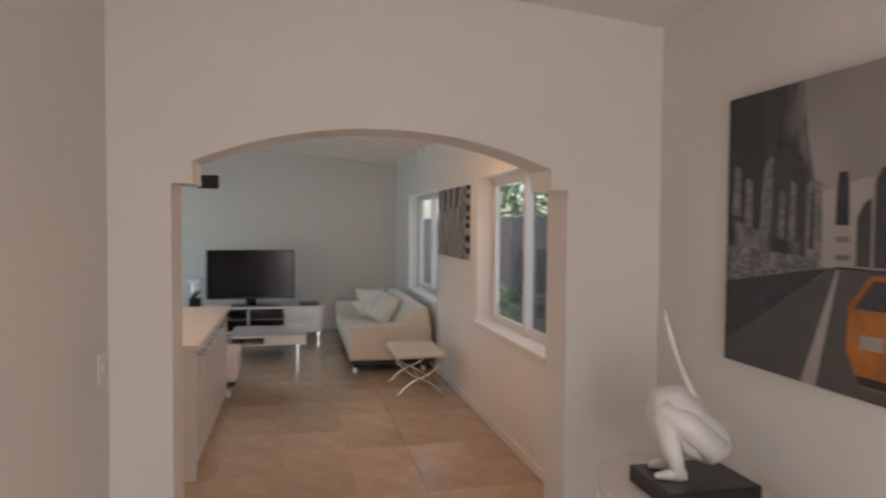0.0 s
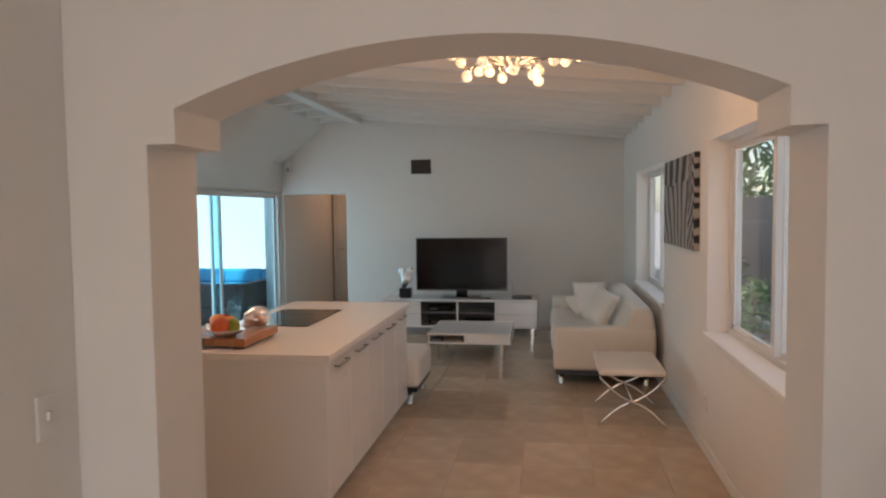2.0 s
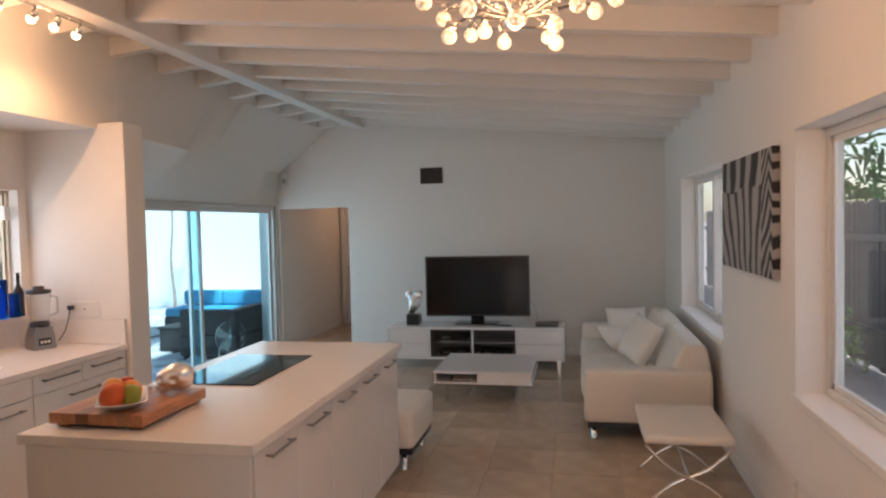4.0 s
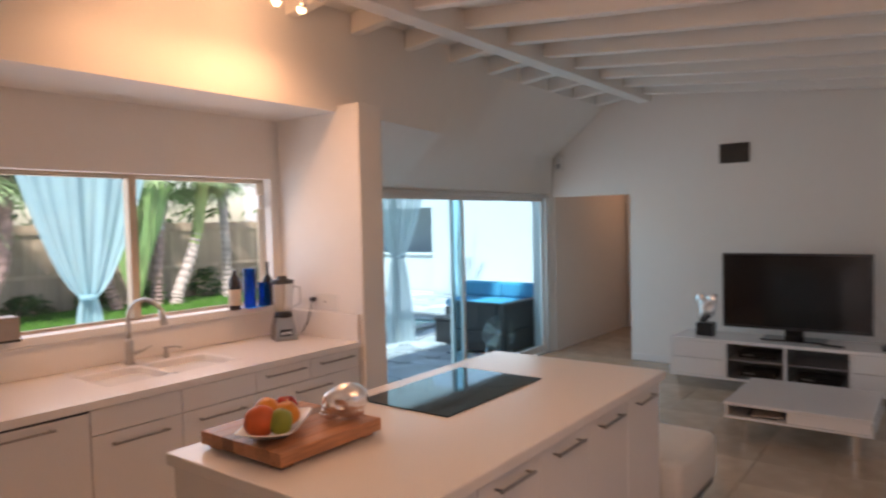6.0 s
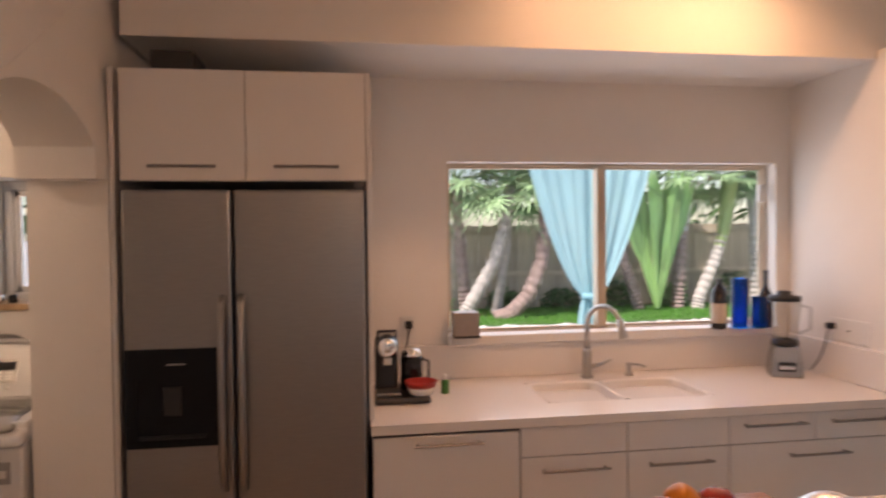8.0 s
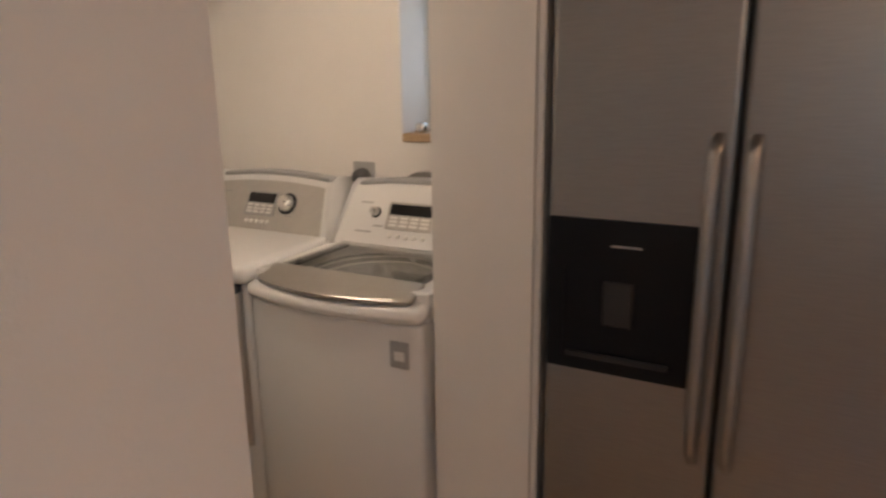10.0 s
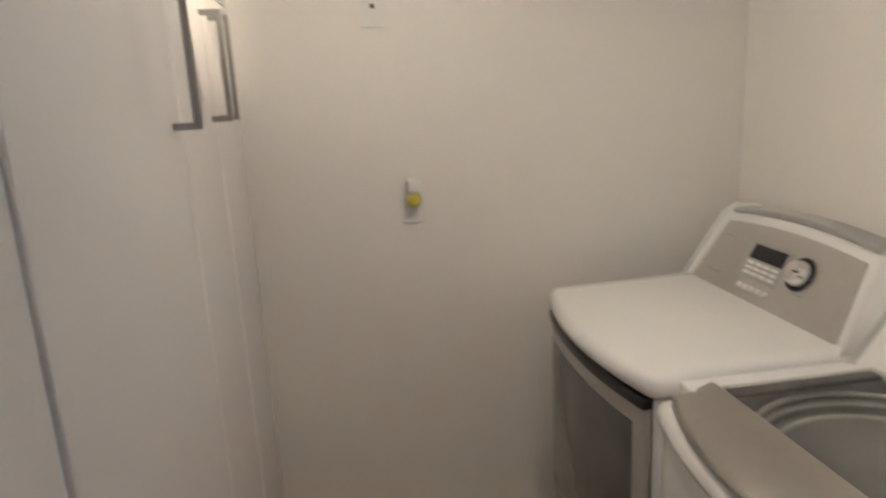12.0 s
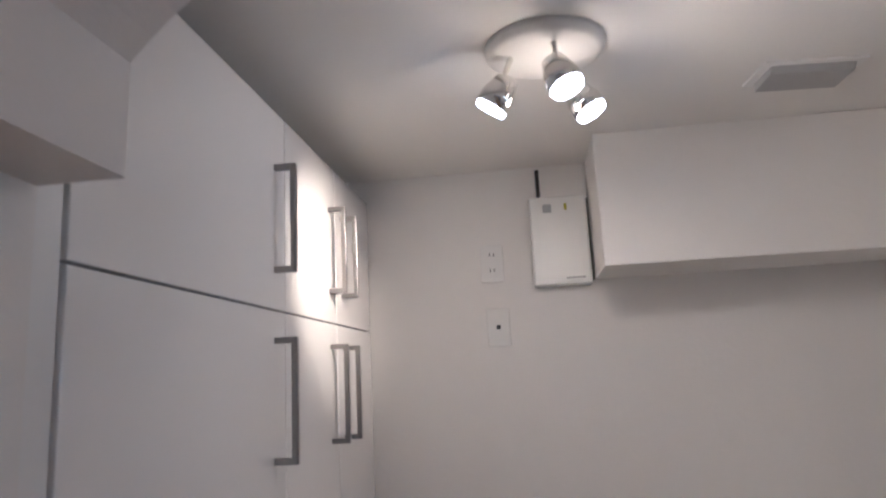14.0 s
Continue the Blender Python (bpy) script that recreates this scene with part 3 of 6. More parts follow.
# worktop with the sink's cut-out
SX0, SX1, SY0, SY1 = -2.60, -2.20, 4.62, 5.42
bm = bmesh.new()
add_box(bm, NICHE, SX0, 3.83, 6.21, 0.876, 0.915, 0)
add_box(bm, SX1, -1.985, 3.83, 6.21, 0.876, 0.915, 0)
add_box(bm, SX0, SX1, 3.83, SY0, 0.876, 0.915, 0)
add_box(bm, SX0, SX1, SY1, 6.21, 0.876, 0.915, 0)
tagged(finish("kitchen_worktop", bm, QUARTZ), "white quartz worktop along the window wall", "worktop")
sink = thing("kitchen_sink", pose(-2.40, 5.02, 0.905), "white undermounted double-bowl kitchen sink", "sink")
for name, a, b in (("bowl", -0.40, -0.03), ("bowl", -0.01, 0.40)):
    bm, loops = bmesh.new(), []
    a, b = a - 0.015 * (a == -0.01), b + 0.005 * (a < -0.1)
    mid, half = (a + b) / 2, (b - a) / 2
    for size, power, z in ((1.0, 60, 0.0085), (0.95, 7, 0.0080), (0.93, 7, 0.001), (0.88, 6, -0.10), (0.80, 5, -0.135), (0.60, 4, -0.145)):
        loop = []
        for k in range(48):
            t = 2 * math.pi * (k + 0.5) / 48
            f = (abs(math.cos(t)) ** power + abs(math.sin(t)) ** power) ** (-1 / power)
            loop.append(bm.verts.new((0.201 * size * f * math.cos(t), mid + half * size * f * math.sin(t), z)))
        loops.append(loop)
    for one, two in zip(loops, loops[1:]):
        for k in range(48):
            bm.faces.new((one[k], one[(k + 1) % 48], two[(k + 1) % 48], two[k]))
    bm.faces.new(loops[-1])
    part(name, bm, QUARTZ, sink, smooth=True)
part("drain", lathe([(0.04, 0), (0.042, 0.003), (0.01, 0.005)], 16, (0, 0.2, -0.1448)), CHROME, sink)
bm = bmesh.new()
add_box(bm, NICHE, NICHE + 0.02, 3.86, 6.195, 0.916, 1.095, 0.002)
add_box(bm, NICHE + 0.021, -1.995, 6.196, 6.218, 0.916, 1.095, 0.002)
tagged(finish("backsplash", bm, QUARTZ), "white quartz upstand behind the worktop", "backsplash", kind="structure")

tap = thing("kitchen_tap", pose(-2.665, 4.98, 0.915), "brushed steel gooseneck kitchen tap with pull-down head", "tap")
part("base", lathe([(0.032, 0), (0.032, 0.01), (0.024, 0.02), (0.023, 0.13), (0.018, 0.15)], 18), HANDLE, tap, smooth=True)
arc = [(0, 0, 0.14), (0, 0, 0.25)] + [(0.10 - 0.10 * math.cos(a), 0.05 - 0.05 * math.cos(a), 0.27 + 0.11 * math.sin(a)) for a in np.linspace(0, 2.7, 14)]
part("spout", tube(arc, 0.0125, 12), HANDLE, tap, smooth=True)
end = Vector(arc[-1])
part("spray_head", tube([end + Vector((0, 0, 0.008)), end + Vector((0.012, 0.006, -0.05)), end + Vector((0.02, 0.01, -0.085))], [0.016, 0.02, 0.022], 14), HANDLE, tap, smooth=True)
part("lever", tube([(0.01, 0.02, 0.06), (0.03, 0.07, 0.075), (0.05, 0.11, 0.10)], [0.013, 0.008, 0.006], 10), HANDLE, tap, smooth=True)
soap = thing("soap_dispenser", pose(-2.665, 5.21, 0.915), "brushed steel soap pump beside the tap", "soap dispenser")
part("base", lathe([(0.022, 0), (0.022, 0.01), (0.012, 0.02), (0.011, 0.055), (0.015, 0.06), (0.015, 0.068)], 14), HANDLE, soap, smooth=True)
part("nozzle", tube([(0, 0, 0.062), (0.05, 0.03, 0.068), (0.085, 0.05, 0.062)], 0.006, 8), HANDLE, soap, smooth=True)

# fridge and the cabinets over it
fridge = thing("refrigerator", pose(-2.055, 3.36, 0), "brushed steel side-by-side fridge with dark water dispenser", "refrigerator")
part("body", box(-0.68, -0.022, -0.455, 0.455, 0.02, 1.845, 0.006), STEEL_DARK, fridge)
left = part("freezer_door", box(-0.02, 0.04, -0.455, -0.055, 0.09, 1.85, 0.012, 3), STEEL, fridge)
right = part("fridge_door", box(-0.02, 0.04, -0.045, 0.455, 0.09, 1.85, 0.012, 3), STEEL, fridge)
part("plinth_grille", box(-0.06, 0.0, -0.45, 0.45, 0.012, 0.085, 0.004), BLACK, fridge)
for door, y in ((left, -0.092), (right, -0.018)):
    part("handle", tube([(0.04, y, 0.69), (0.075, y, 0.73), (0.088, y, 0.84), (0.092, y, 1.0), (0.088, y, 1.25), (0.075, y, 1.40), (0.04, y, 1.44)], [0.013, 0.014, 0.0145, 0.015, 0.0145, 0.014, 0.013], 12), FRIDGE_BAR, door, "curved steel handle", True)
disp = part("dispenser", wall_grid("x", 0.040, 0.047, -0.452, -0.115, 0.868, 1.245, [(-0.41, -0.15, 0.90, 1.13)]), DISPENSER_BLACK, left, "black water and ice dispenser")
part("recess", box(0.0405, 0.0425, -0.41, -0.15, 0.90, 1.13, 0), DISPENSER_BLACK, left, "dark dispenser recess")
part("paddle", box(0.0426, 0.050, -0.315, -0.245, 0.99, 1.10, 0.004), BLACK, left, "dark dispenser paddle")
part("drip_tray", box(0.0426, 0.054, -0.40, -0.16, 0.901, 0.915, 0.003), BLACK, left, "dark drip tray")
part("badge", box(0.0475, 0.0490, -0.30, -0.23, 1.183, 1.188, 0), HANDLE, left)
top = thing("fridge_cabinet", pose(-2.045, 3.36, 1.885), "white lacquer two-door cabinet above the fridge", "cabinet")
part("body", box(-0.6, -0.021, -0.465, 0.465, 0.0, 0.43, 0.002), LACQUER, top)
for a, b in ((-0.465, 0.0), (0.0, 0.465)):
    d = part("door", box(-0.019, 0, a + 0.002, b - 0.002, 0.002, 0.428, 0.0025), LACQUER, top)
    bar_handle(d, (0, (a + b) / 2 - 0.11, 0.055), (0, (a + b) / 2 + 0.11, 0.055), (0.03, 0, 0))
for y in (2.8705, 3.835):
    tagged(finish("tall_panel", box(-2.745, -2.045, y - 0.009 if y > 3 else y - 0.012, y + 0.009 if y > 3 else y + 0.006, 0.0 if y < 3 else 0.92, 2.315, 0.002), LACQUER), "white lacquer side panel beside the fridge", "panel", kind="structure")
tagged(finish("storage_box", box(-2.35, -2.10, 3.0, 3.16, 2.317, 2.40, 0.006), VENT), "dark box stored on top of the cabinet", "box")

# island
island = thing("kitchen_island", pose(-0.5, 5.32, 0), "white lacquer kitchen island with drawer fronts", "kitchen island")
part("body", box(-0.50, 0.465, -1.035, 1.03, 0.08, 0.873, 0.003), LACQUER, island)
part("plinth", box(-0.45, 0.41, -1.00, 0.98, 0.0, 0.08, 0.002), TRIM, island)
part("end_panel", box(-0.505, 0.488, -1.055, -1.036, 0.0, 0.873, 0.003), LACQUER, island)
edges = [4.30, 4.71, 5.115, 5.515, 5.93, 6.35]
for a, b in zip(edges, edges[1:]):
    d = part("drawer_front", box(0.466, 0.485, a - 5.32 + 0.0015, b - 5.32 - 0.0015, 0.09, 0.868, 0.0025), LACQUER, island)
    m = (a + b) / 2 - 5.32
    bar_handle(d, (0.485, m - 0.10, 0.825), (0.485, m + 0.10, 0.825), (0.03, 0, 0), 0.0065)
tagged(finish("island_worktop", box(-1.03, 0.01, 4.25, 6.385, 0.874, 0.918, 0.004), QUARTZ), "white quartz worktop on the island", "worktop")
hob = thing("cooktop", pose(-0.68, 5.50, 0.9185), "black glass induction cooktop set in the worktop", "cooktop")
part("glass_plate", box(-0.245, 0.245, -0.385, 0.385, 0.0, 0.006, 0.002), COOKTOP, hob)
for x, y, r in ((-0.11, -0.2, 0.085), (0.11, -0.2, 0.07), (-0.11, 0.2, 0.07), (0.11, 0.2, 0.09)):
    ring = bmesh.new()
    add_tube(ring, [(x + r * math.cos(a), y + r * math.sin(a), 0.0058) for a in np.linspace(0, 2 * math.pi, 33)], 0.0008, 4)
    part("zone_mark", ring, STEEL_DARK, hob)

# things on the island
board = thing("cutting_board", pose(-0.745, 4.585, 0.9185), "thick end-grain wooden cutting board on the island", "cutting board")
for k in range(7):
    w = 0.44 / 7
    part("strip", box(-0.22 + k * w, -0.22 + (k + 1) * w - 0.0004, -0.235, 0.235, 0.016, 0.062, 0.002), WOOD, board)
for x, y in ((-0.17, -0.19), (0.17, -0.19), (-0.17, 0.19), (0.17, 0.19)):
    part("foot", box(x - 0.03, x + 0.03, y - 0.025, y + 0.025, 0, 0.0155, 0.003), WOOD, board)
BT = 0.981
bowl = thing("fruit_dish", pose(-0.715, 4.485, BT, 0, 0, 125), "white rectangular porcelain dish holding fruit", "dish")
bm = bmesh.new()
rings = []
for r, z in ((0.070, 0.0), (0.10, 0.010), (0.142, 0.036), (0.150, 0.037), (0.150, 0.040), (0.140, 0.0395), (0.098, 0.014), (0.05, 0.005)):
    ring = []
    for k in range(64):
        a = 2 * math.pi * k / 64
        p = 11.0
        f = (abs(math.cos(a)) ** p + abs(math.sin(a)) ** p) ** (-1 / p)
        ring.append(bm.verts.new((r * 1.10 * f * math.cos(a), r * 0.66 * f * math.sin(a), z + 0.006 * (f - 1) * 3)))
    rings.append(ring)
for a, b in zip(rings, rings[1:]):
    for k in range(64):
        bm.faces.new((a[k], a[(k + 1) % 64], b[(k + 1) % 64], b[k]))
bm.faces.new(rings[0])
bm.faces.new(rings[-1])
part("dish_body", bm, CERAMIC, bowl, smooth=True)


def fruit(name, x, y, z, r, scale, mat, label, seed, tilt=0):
    f = thing(name, pose(x, y, z, tilt, tilt * 0.5, seed * 40), label, "fruit", "fruit in the dish")
    bm = ball(r, (0, 0, 0), scale, 0.10, seed)
    for v in bm.verts:
        d = math.hypot(v.co.x, v.co.y)
        if v.co.z > 0 and d < r * 0.5 and name != "mango":
            v.co.z -= 0.25 * r * (1 - d / (r * 0.5))
    part("flesh", bm, mat, f, smooth=True)
    if name in ("apple", "pear"):
        part("stem", tube([(0, 0, r * scale[2] * 0.70), (0.003, 0.001, r * scale[2] * 0.98)], 0.0014, 6), BARK, f)


def in_dish(along, across):
    return -0.715 - 0.574 * along + 0.819 * across, 4.485 + 0.819 * along + 0.574 * across


fruit("mango", *in_dish(-0.065, -0.035), BT + 0.060, 0.051, (1.05, 0.95, 1.15), MANGO, "large orange-red mango in the dish", 1, 20)
fruit("pear", *in_dish(-0.060, 0.036), BT + 0.056, 0.040, (1, 1, 1.2), PEAR, "green and yellow pear in the dish", 3, 8)
fruit("orange", *in_dish(0.018, 0.032), BT + 0.060, 0.047, (1.05, 1, 1), ORANGE, "round orange fruit leaning on the pear", 2)
fruit("mango", *in_dish(0.015, -0.036), BT + 0.078, 0.046, (1.2, 0.95, 0.95), ORANGE, "yellow-orange mango lying behind the pear", 4, 30)
fruit("apple", *in_dish(0.088, 0.012), BT + 0.068, 0.044, (1, 1, 0.95), APPLE, "dark red apple in the dish", 5, 15)

# skull ornament
def merged(parts):
    bm = bmesh.new()
    for one in parts:
        data = bpy.data.meshes.new("piece")
        one.to_mesh(data)
        one.free()
        bm.from_mesh(data)
        bpy.data.meshes.remove(data)
    return bm


def skull_shape():
    """One smooth skin over a cranium, a face and a jaw, with sunken eyes and nose."""
    lobes = (((0, 0.020, 0.076), (0.060, 0.076, 0.060)), ((0, -0.040, 0.062), (0.045, 0.040, 0.046)), ((0, -0.048, 0.026), (0.034, 0.036, 0.025)), ((0, 0.028, 0.036), (0.046, 0.058, 0.035)))
    core = Vector((0, -0.018, 0.062))

    def inside(p):
        total = 0.0
        for c, r in lobes:
            total += math.exp(-9 * (((p.x - c[0]) / r[0]) ** 2 + ((p.y - c[1]) / r[1]) ** 2 + ((p.z - c[2]) / r[2]) ** 2 - 1))
        return total > 1

    bm = bmesh.new()
    bmesh.ops.create_icosphere(bm, subdivisions=5, radius=1)
    for v in bm.verts:
        way, low, high = v.co.normalized(), 0.0, 0.16
        for _ in range(14):
            mid = (low + high) / 2
            low, high = (mid, high) if inside(core + way * mid) else (low, mid)
        p = core + way * low
        for ex, ez, rx, rz, deep in ((-0.020, 0.074, 0.0150, 0.0140, 0.024), (0.020, 0.074, 0.0150, 0.0140, 0.024), (0, 0.052, 0.0085, 0.012, 0.014)):
            d = ((p.x - ex) / rx) ** 2 + ((p.z - ez) / rz) ** 2
            if p.y < -0.04 and d < 1:
                p.y += deep * (1 - d) ** 0.6
        d = ((p.y + 0.01) / 0.022) ** 2 + ((p.z - 0.066) / 0.020) ** 2
        if d < 1:
            p.x -= math.copysign(0.012 * (1 - d), p.x)
        d = ((p.y + 0.005) / 0.018) ** 2 + ((p.z - 0.026) / 0.018) ** 2
        if d < 1:
            p.x -= math.copysign(0.014 * (1 - d), p.x)
        p.z = max(p.z, 0.001)
        v.co = p
    return bm


pieces = [skull_shape()]
for z0, z1, y in ((0.031, 0.043, -0.082), (0.018, 0.029, -0.084)):
    teeth = bmesh.new()
    for k in range(9):
        a = radians(-64 + 16 * k)
        x, yy = 0.028 * math.sin(a), y + 0.024 * (1 - math.cos(a))
        add_box(teeth, x - 0.0033, x + 0.0033, yy - 0.003, yy + 0.010, z0, z1, 0.0015)
    pieces.append(teeth)
bm = merged(pieces)
skull = tagged(finish("skull_ornament", bm, SILVER, None, True), "silver chrome skull ornament on the cutting board", "ornament")
skull.matrix_world = pose(-0.635, 4.735, BT, 0, 0, -44) @ Matrix.Scale(0.98, 4)

# coffee machine and small things by the fridge
cm = thing("coffee_machine", pose(-2.46, 3.950, 0.915), "black and chrome capsule coffee machine", "coffee machine")
part("tray", box(-0.14, 0.17, -0.09, 0.16, 0, 0.03, 0.012, 3), BLACK, cm)
part("body", box(-0.13, 0.02, -0.075, 0.025, 0.03, 0.27, 0.02, 3), BLACK, cm)
part("brew_head", tube([(-0.10, -0.025, 0.245), (0.06, -0.025, 0.245), (0.075, -0.025, 0.24)], [0.05, 0.05, 0.035], 18), BLACK_GLOSS, cm, smooth=True)
part("chrome_face", lathe([(0.040, 0), (0.046, 0.008), (0.034, 0.016), (0.012, 0.018)], 18, (0, 0, 0)), CHROME, cm, smooth=True).matrix_local = pose(0.072, -0.025, 0.24, 0, 90, 0)
part("lever", tube([(0.0, -0.07, 0.26), (0.03, -0.065, 0.31), (0.03, 0.015, 0.31), (0.0, 0.02, 0.26)], 0.007, 8), BLACK, cm, smooth=True)
part("spout", box(0.03, 0.07, -0.045, -0.005, 0.155, 0.195, 0.006), CHROME, cm)
part("cup_grid", box(0.02, 0.13, -0.08, 0.03, 0.03, 0.045, 0.004), GUNMETAL, cm)
part("milk_frother", lathe([(0.048, 0.03), (0.052, 0.035), (0.052, 0.17), (0.049, 0.185)], 20, (-0.01, 0.092, 0)), BLACK_GLOSS, cm, smooth=True)
part("frother_lid", lathe([(0.049, 0.1855), (0.050, 0.192), (0.042, 0.212), (0.02, 0.226), (0.012, 0.228)], 20, (-0.01, 0.092, 0)), CHROME, cm, "chrome domed lid", True)
part("frother_handle", tube([(-0.01, 0.142, 0.17), (-0.01, 0.172, 0.155), (-0.01, 0.172, 0.08), (-0.01, 0.142, 0.06)], 0.006, 8), BLACK, cm, smooth=True)
rb = thing("red_bowl", pose(-2.35, 4.07, 0.9475), "red plastic bowl with pale base on the tray", "bowl")
part("bowl_body", lathe([(0.045, 0), (0.052, 0.004), (0.066, 0.034), (0.062, 0.034), (0.045, 0.008)], 28), PLATE, rb, "pale lower bowl", True)
part("bowl_rim", lathe([(0.066, 0.0345), (0.073, 0.056), (0.075, 0.060), (0.070, 0.058), (0.055, 0.040), (0.01, 0.038)], 28), RED, rb, "red rim and lining", True)
sb = thing("small_bottle", pose(-2.47, 4.20, 0.915), "small bottle with green label and white cap", "bottle")
part("bottle_body", lathe([(0.017, 0), (0.018, 0.004), (0.018, 0.06), (0.011, 0.068)], 14), GREEN, sb, smooth=True)
part("cap", lathe([(0.012, 0.066), (0.013, 0.07), (0.013, 0.088), (0.011, 0.09)], 14), PLATE, sb, smooth=True)


def wall_plate(name, m, label, category, w=0.07, h=0.115, holes="switch", cord=None):
    p = thing(name, m, label, category)
    part("cover", box(-w / 2, w / 2, -0.007, 0, -h / 2, h / 2, 0.003), PLATE, p)
    if holes == "outlet":
        for z in (-0.024, 0.024):
            part("socket", box(-0.016, 0.016, -0.0085, -0.0068, z - 0.014, z + 0.014, 0.002), PLATE, p)
            for x in (-0.006, 0.006):
                part("slot", box(x - 0.0012, x + 0.0012, -0.0092, -0.0080, z - 0.002, z + 0.008, 0), BLACK, p)
    elif holes == "switch":
        part("toggle", box(-0.005, 0.005, -0.016, -0.0065, -0.012, 0.012, 0.002), PLATE, p)
    else:
        part("jack", box(-0.006, 0.006, -0.010, -0.0068, -0.006, 0.006, 0.001), BLACK, p)
    return p


p = wall_plate("power_outlet", pose(NICHE, 4.06, 1.19, 0, 0, 90), "white power outlet with black plug", "outlet", holes="outlet")
part("plug", box(-0.018, 0.018, -0.045, -0.009, -0.005, 0.035, 0.006), BLACK, p)
part("cord", tube([(0, -0.04, 0.0), (-0.01, -0.05, -0.06), (-0.03, -0.05, -0.15), (-0.05, -0.06, -0.262)], 0.004, 6), BLACK, p, smooth=True)
p = wall_plate("power_outlet", pose(-2.33, 6.222, 1.165, 0, 0, 0), "wide white double outlet with black plug", "outlet", w=0.26, holes="none")
part("plug", box(-0.12, -0.085, -0.045, -0.0075, -0.002, 0.03, 0.005), BLACK, p)
part("cord", tube([(-0.10, -0.04, 0.0), (-0.10, -0.06, -0.08), (-0.12, -0.07, -0.15), (-0.16, -0.09, -0.22)], 0.004, 6), BLACK, p, smooth=True)

blender = thing("countertop_blender", pose(-2.52, 6.00, 0.915, 0, 0, -25) @ Matrix.Scale(1.22, 4), "chrome blender with clear jar and black lid", "blender")
part("base", lathe([(0.082, 0), (0.085, 0.008), (0.080, 0.07), (0.066, 0.125), (0.052, 0.135)], 4), STEEL, blender).matrix_local = pose(0, 0, 0, 0, 0, 45)
part("control_panel", box(0.046, 0.062, -0.034, 0.034, 0.025, 0.065, 0.004), BLACK, blender)
for k in range(3):
    part("button", box(0.061, 0.066, -0.027 + 0.019 * k, -0.012 + 0.019 * k, 0.035, 0.053, 0.002), CHROME, blender)
part("collar", lathe([(0.05, 0.128), (0.055, 0.135), (0.05, 0.155)], 20), BLACK, blender, smooth=True)
part("jar", lathe([(0.047, 0.155), (0.049, 0.16), (0.064, 0.29), (0.065, 0.32)], 20), CLEAR, blender, smooth=True)
part("jar_handle", tube([(0, 0.06, 0.30), (0, 0.10, 0.29), (0, 0.10, 0.20), (0, 0.052, 0.18)], 0.007, 8), CLEAR, blender, smooth=True)
part("lid", lathe([(0.062, 0.318), (0.066, 0.325), (0.066, 0.34), (0.03, 0.345), (0.03, 0.36), (0.02, 0.363)], 20), BLACK, blender, smooth=True)


def bottle(name, x, y, z, r, h, mat, label, neck=0.3, tag=None):
    b = thing(name, pose(x, y, z), label, "bottle")
    body = h * (1 - neck)
    part("bottle_body", lathe([(r * 0.9, 0), (r, 0.006), (r, body * 0.86), (r * 0.75, body * 0.96), (r * 0.36, body * 1.08), (r * 0.33, h * 0.97), (r * 0.4, h * 0.975), (r * 0.4, h)], 18), mat, b, smooth=True)
    if tag:
        part("paper_label", lathe([(r * 1.01, body * 0.15), (r * 1.015, body * 0.16), (r * 1.015, body * 0.62), (r * 1.01, body * 0.63)], 18), tag, b, smooth=True)


SILL = 1.141
bottle("liqueur_bottle", -2.70, 5.74, SILL, 0.042, 0.27, WINE, "dark bottle with cream label on the sill", 0.17, LABEL_CREAM)
bottle("wine_bottle", -2.705, 6.02, SILL, 0.036, 0.31, WINE, "dark slim wine bottle on the sill", 0.34)
for x, y, r, h, w in ((-2.71, 5.87, 0.045, 0.27, "tall"), (-2.685, 5.965, 0.04, 0.17, "short")):
    v = thing("blue_vase", pose(x, y, SILL), f"{w} cobalt blue glass vase on the sill", "vase")
    part("vase_body", lathe([(r * 0.92, 0), (r, 0.004), (r, h), (r * 0.92, h), (r * 0.92, 0.012)], 20), BLUE_GLASS, v, smooth=True)
planter = thing("metal_planter", pose(-2.715, 4.345, SILL), "small square grey metal pot on the sill", "pot")
part("pot_body", box(-0.055, 0.055, -0.065, 0.065, 0, 0.13, 0.006), PEWTER, planter)
part("pot_band", box(-0.057, 0.057, -0.067, 0.067, 0.0, 0.012, 0.002), VENT, planter)


# ---- living room ----
def puffy(x0, x1, y0, y1, z0, z1, r=0.05, swell=0.0):
    """An upholstered block with rounded edges and a slight swell."""
    bm = box(x0, x1, y0, y1, z0, z1, r, 4)
    if swell:
        bmesh.ops.subdivide_edges(bm, edges=[e for e in bm.edges if e.calc_length() > 0.2], cuts=5, use_grid_fill=True)
        c = Vector(((x0 + x1) / 2, (y0 + y1) / 2, (z0 + z1) / 2))
        h = Vector(((x1 - x0) / 2, (y1 - y0) / 2, (z1 - z0) / 2))
        for v in bm.verts:
            u = v.co - c
            a, b, d = (max(0, 1 - (u[k] / h[k]) ** 2) for k in range(3))
            v.co += Vector((u.x / h.x * b * d, u.y / h.y * a * d, u.z / h.z * a * b)) * swell
    return bm


def rounded_profile(outline, y0, y1, r):
    """A long upholstered bar with the given outline across, its edges softened."""
    bm = plate(outline, y1 - y0, "y", y0)
    return bevelled(bm, bm.edges[:], r, 4)


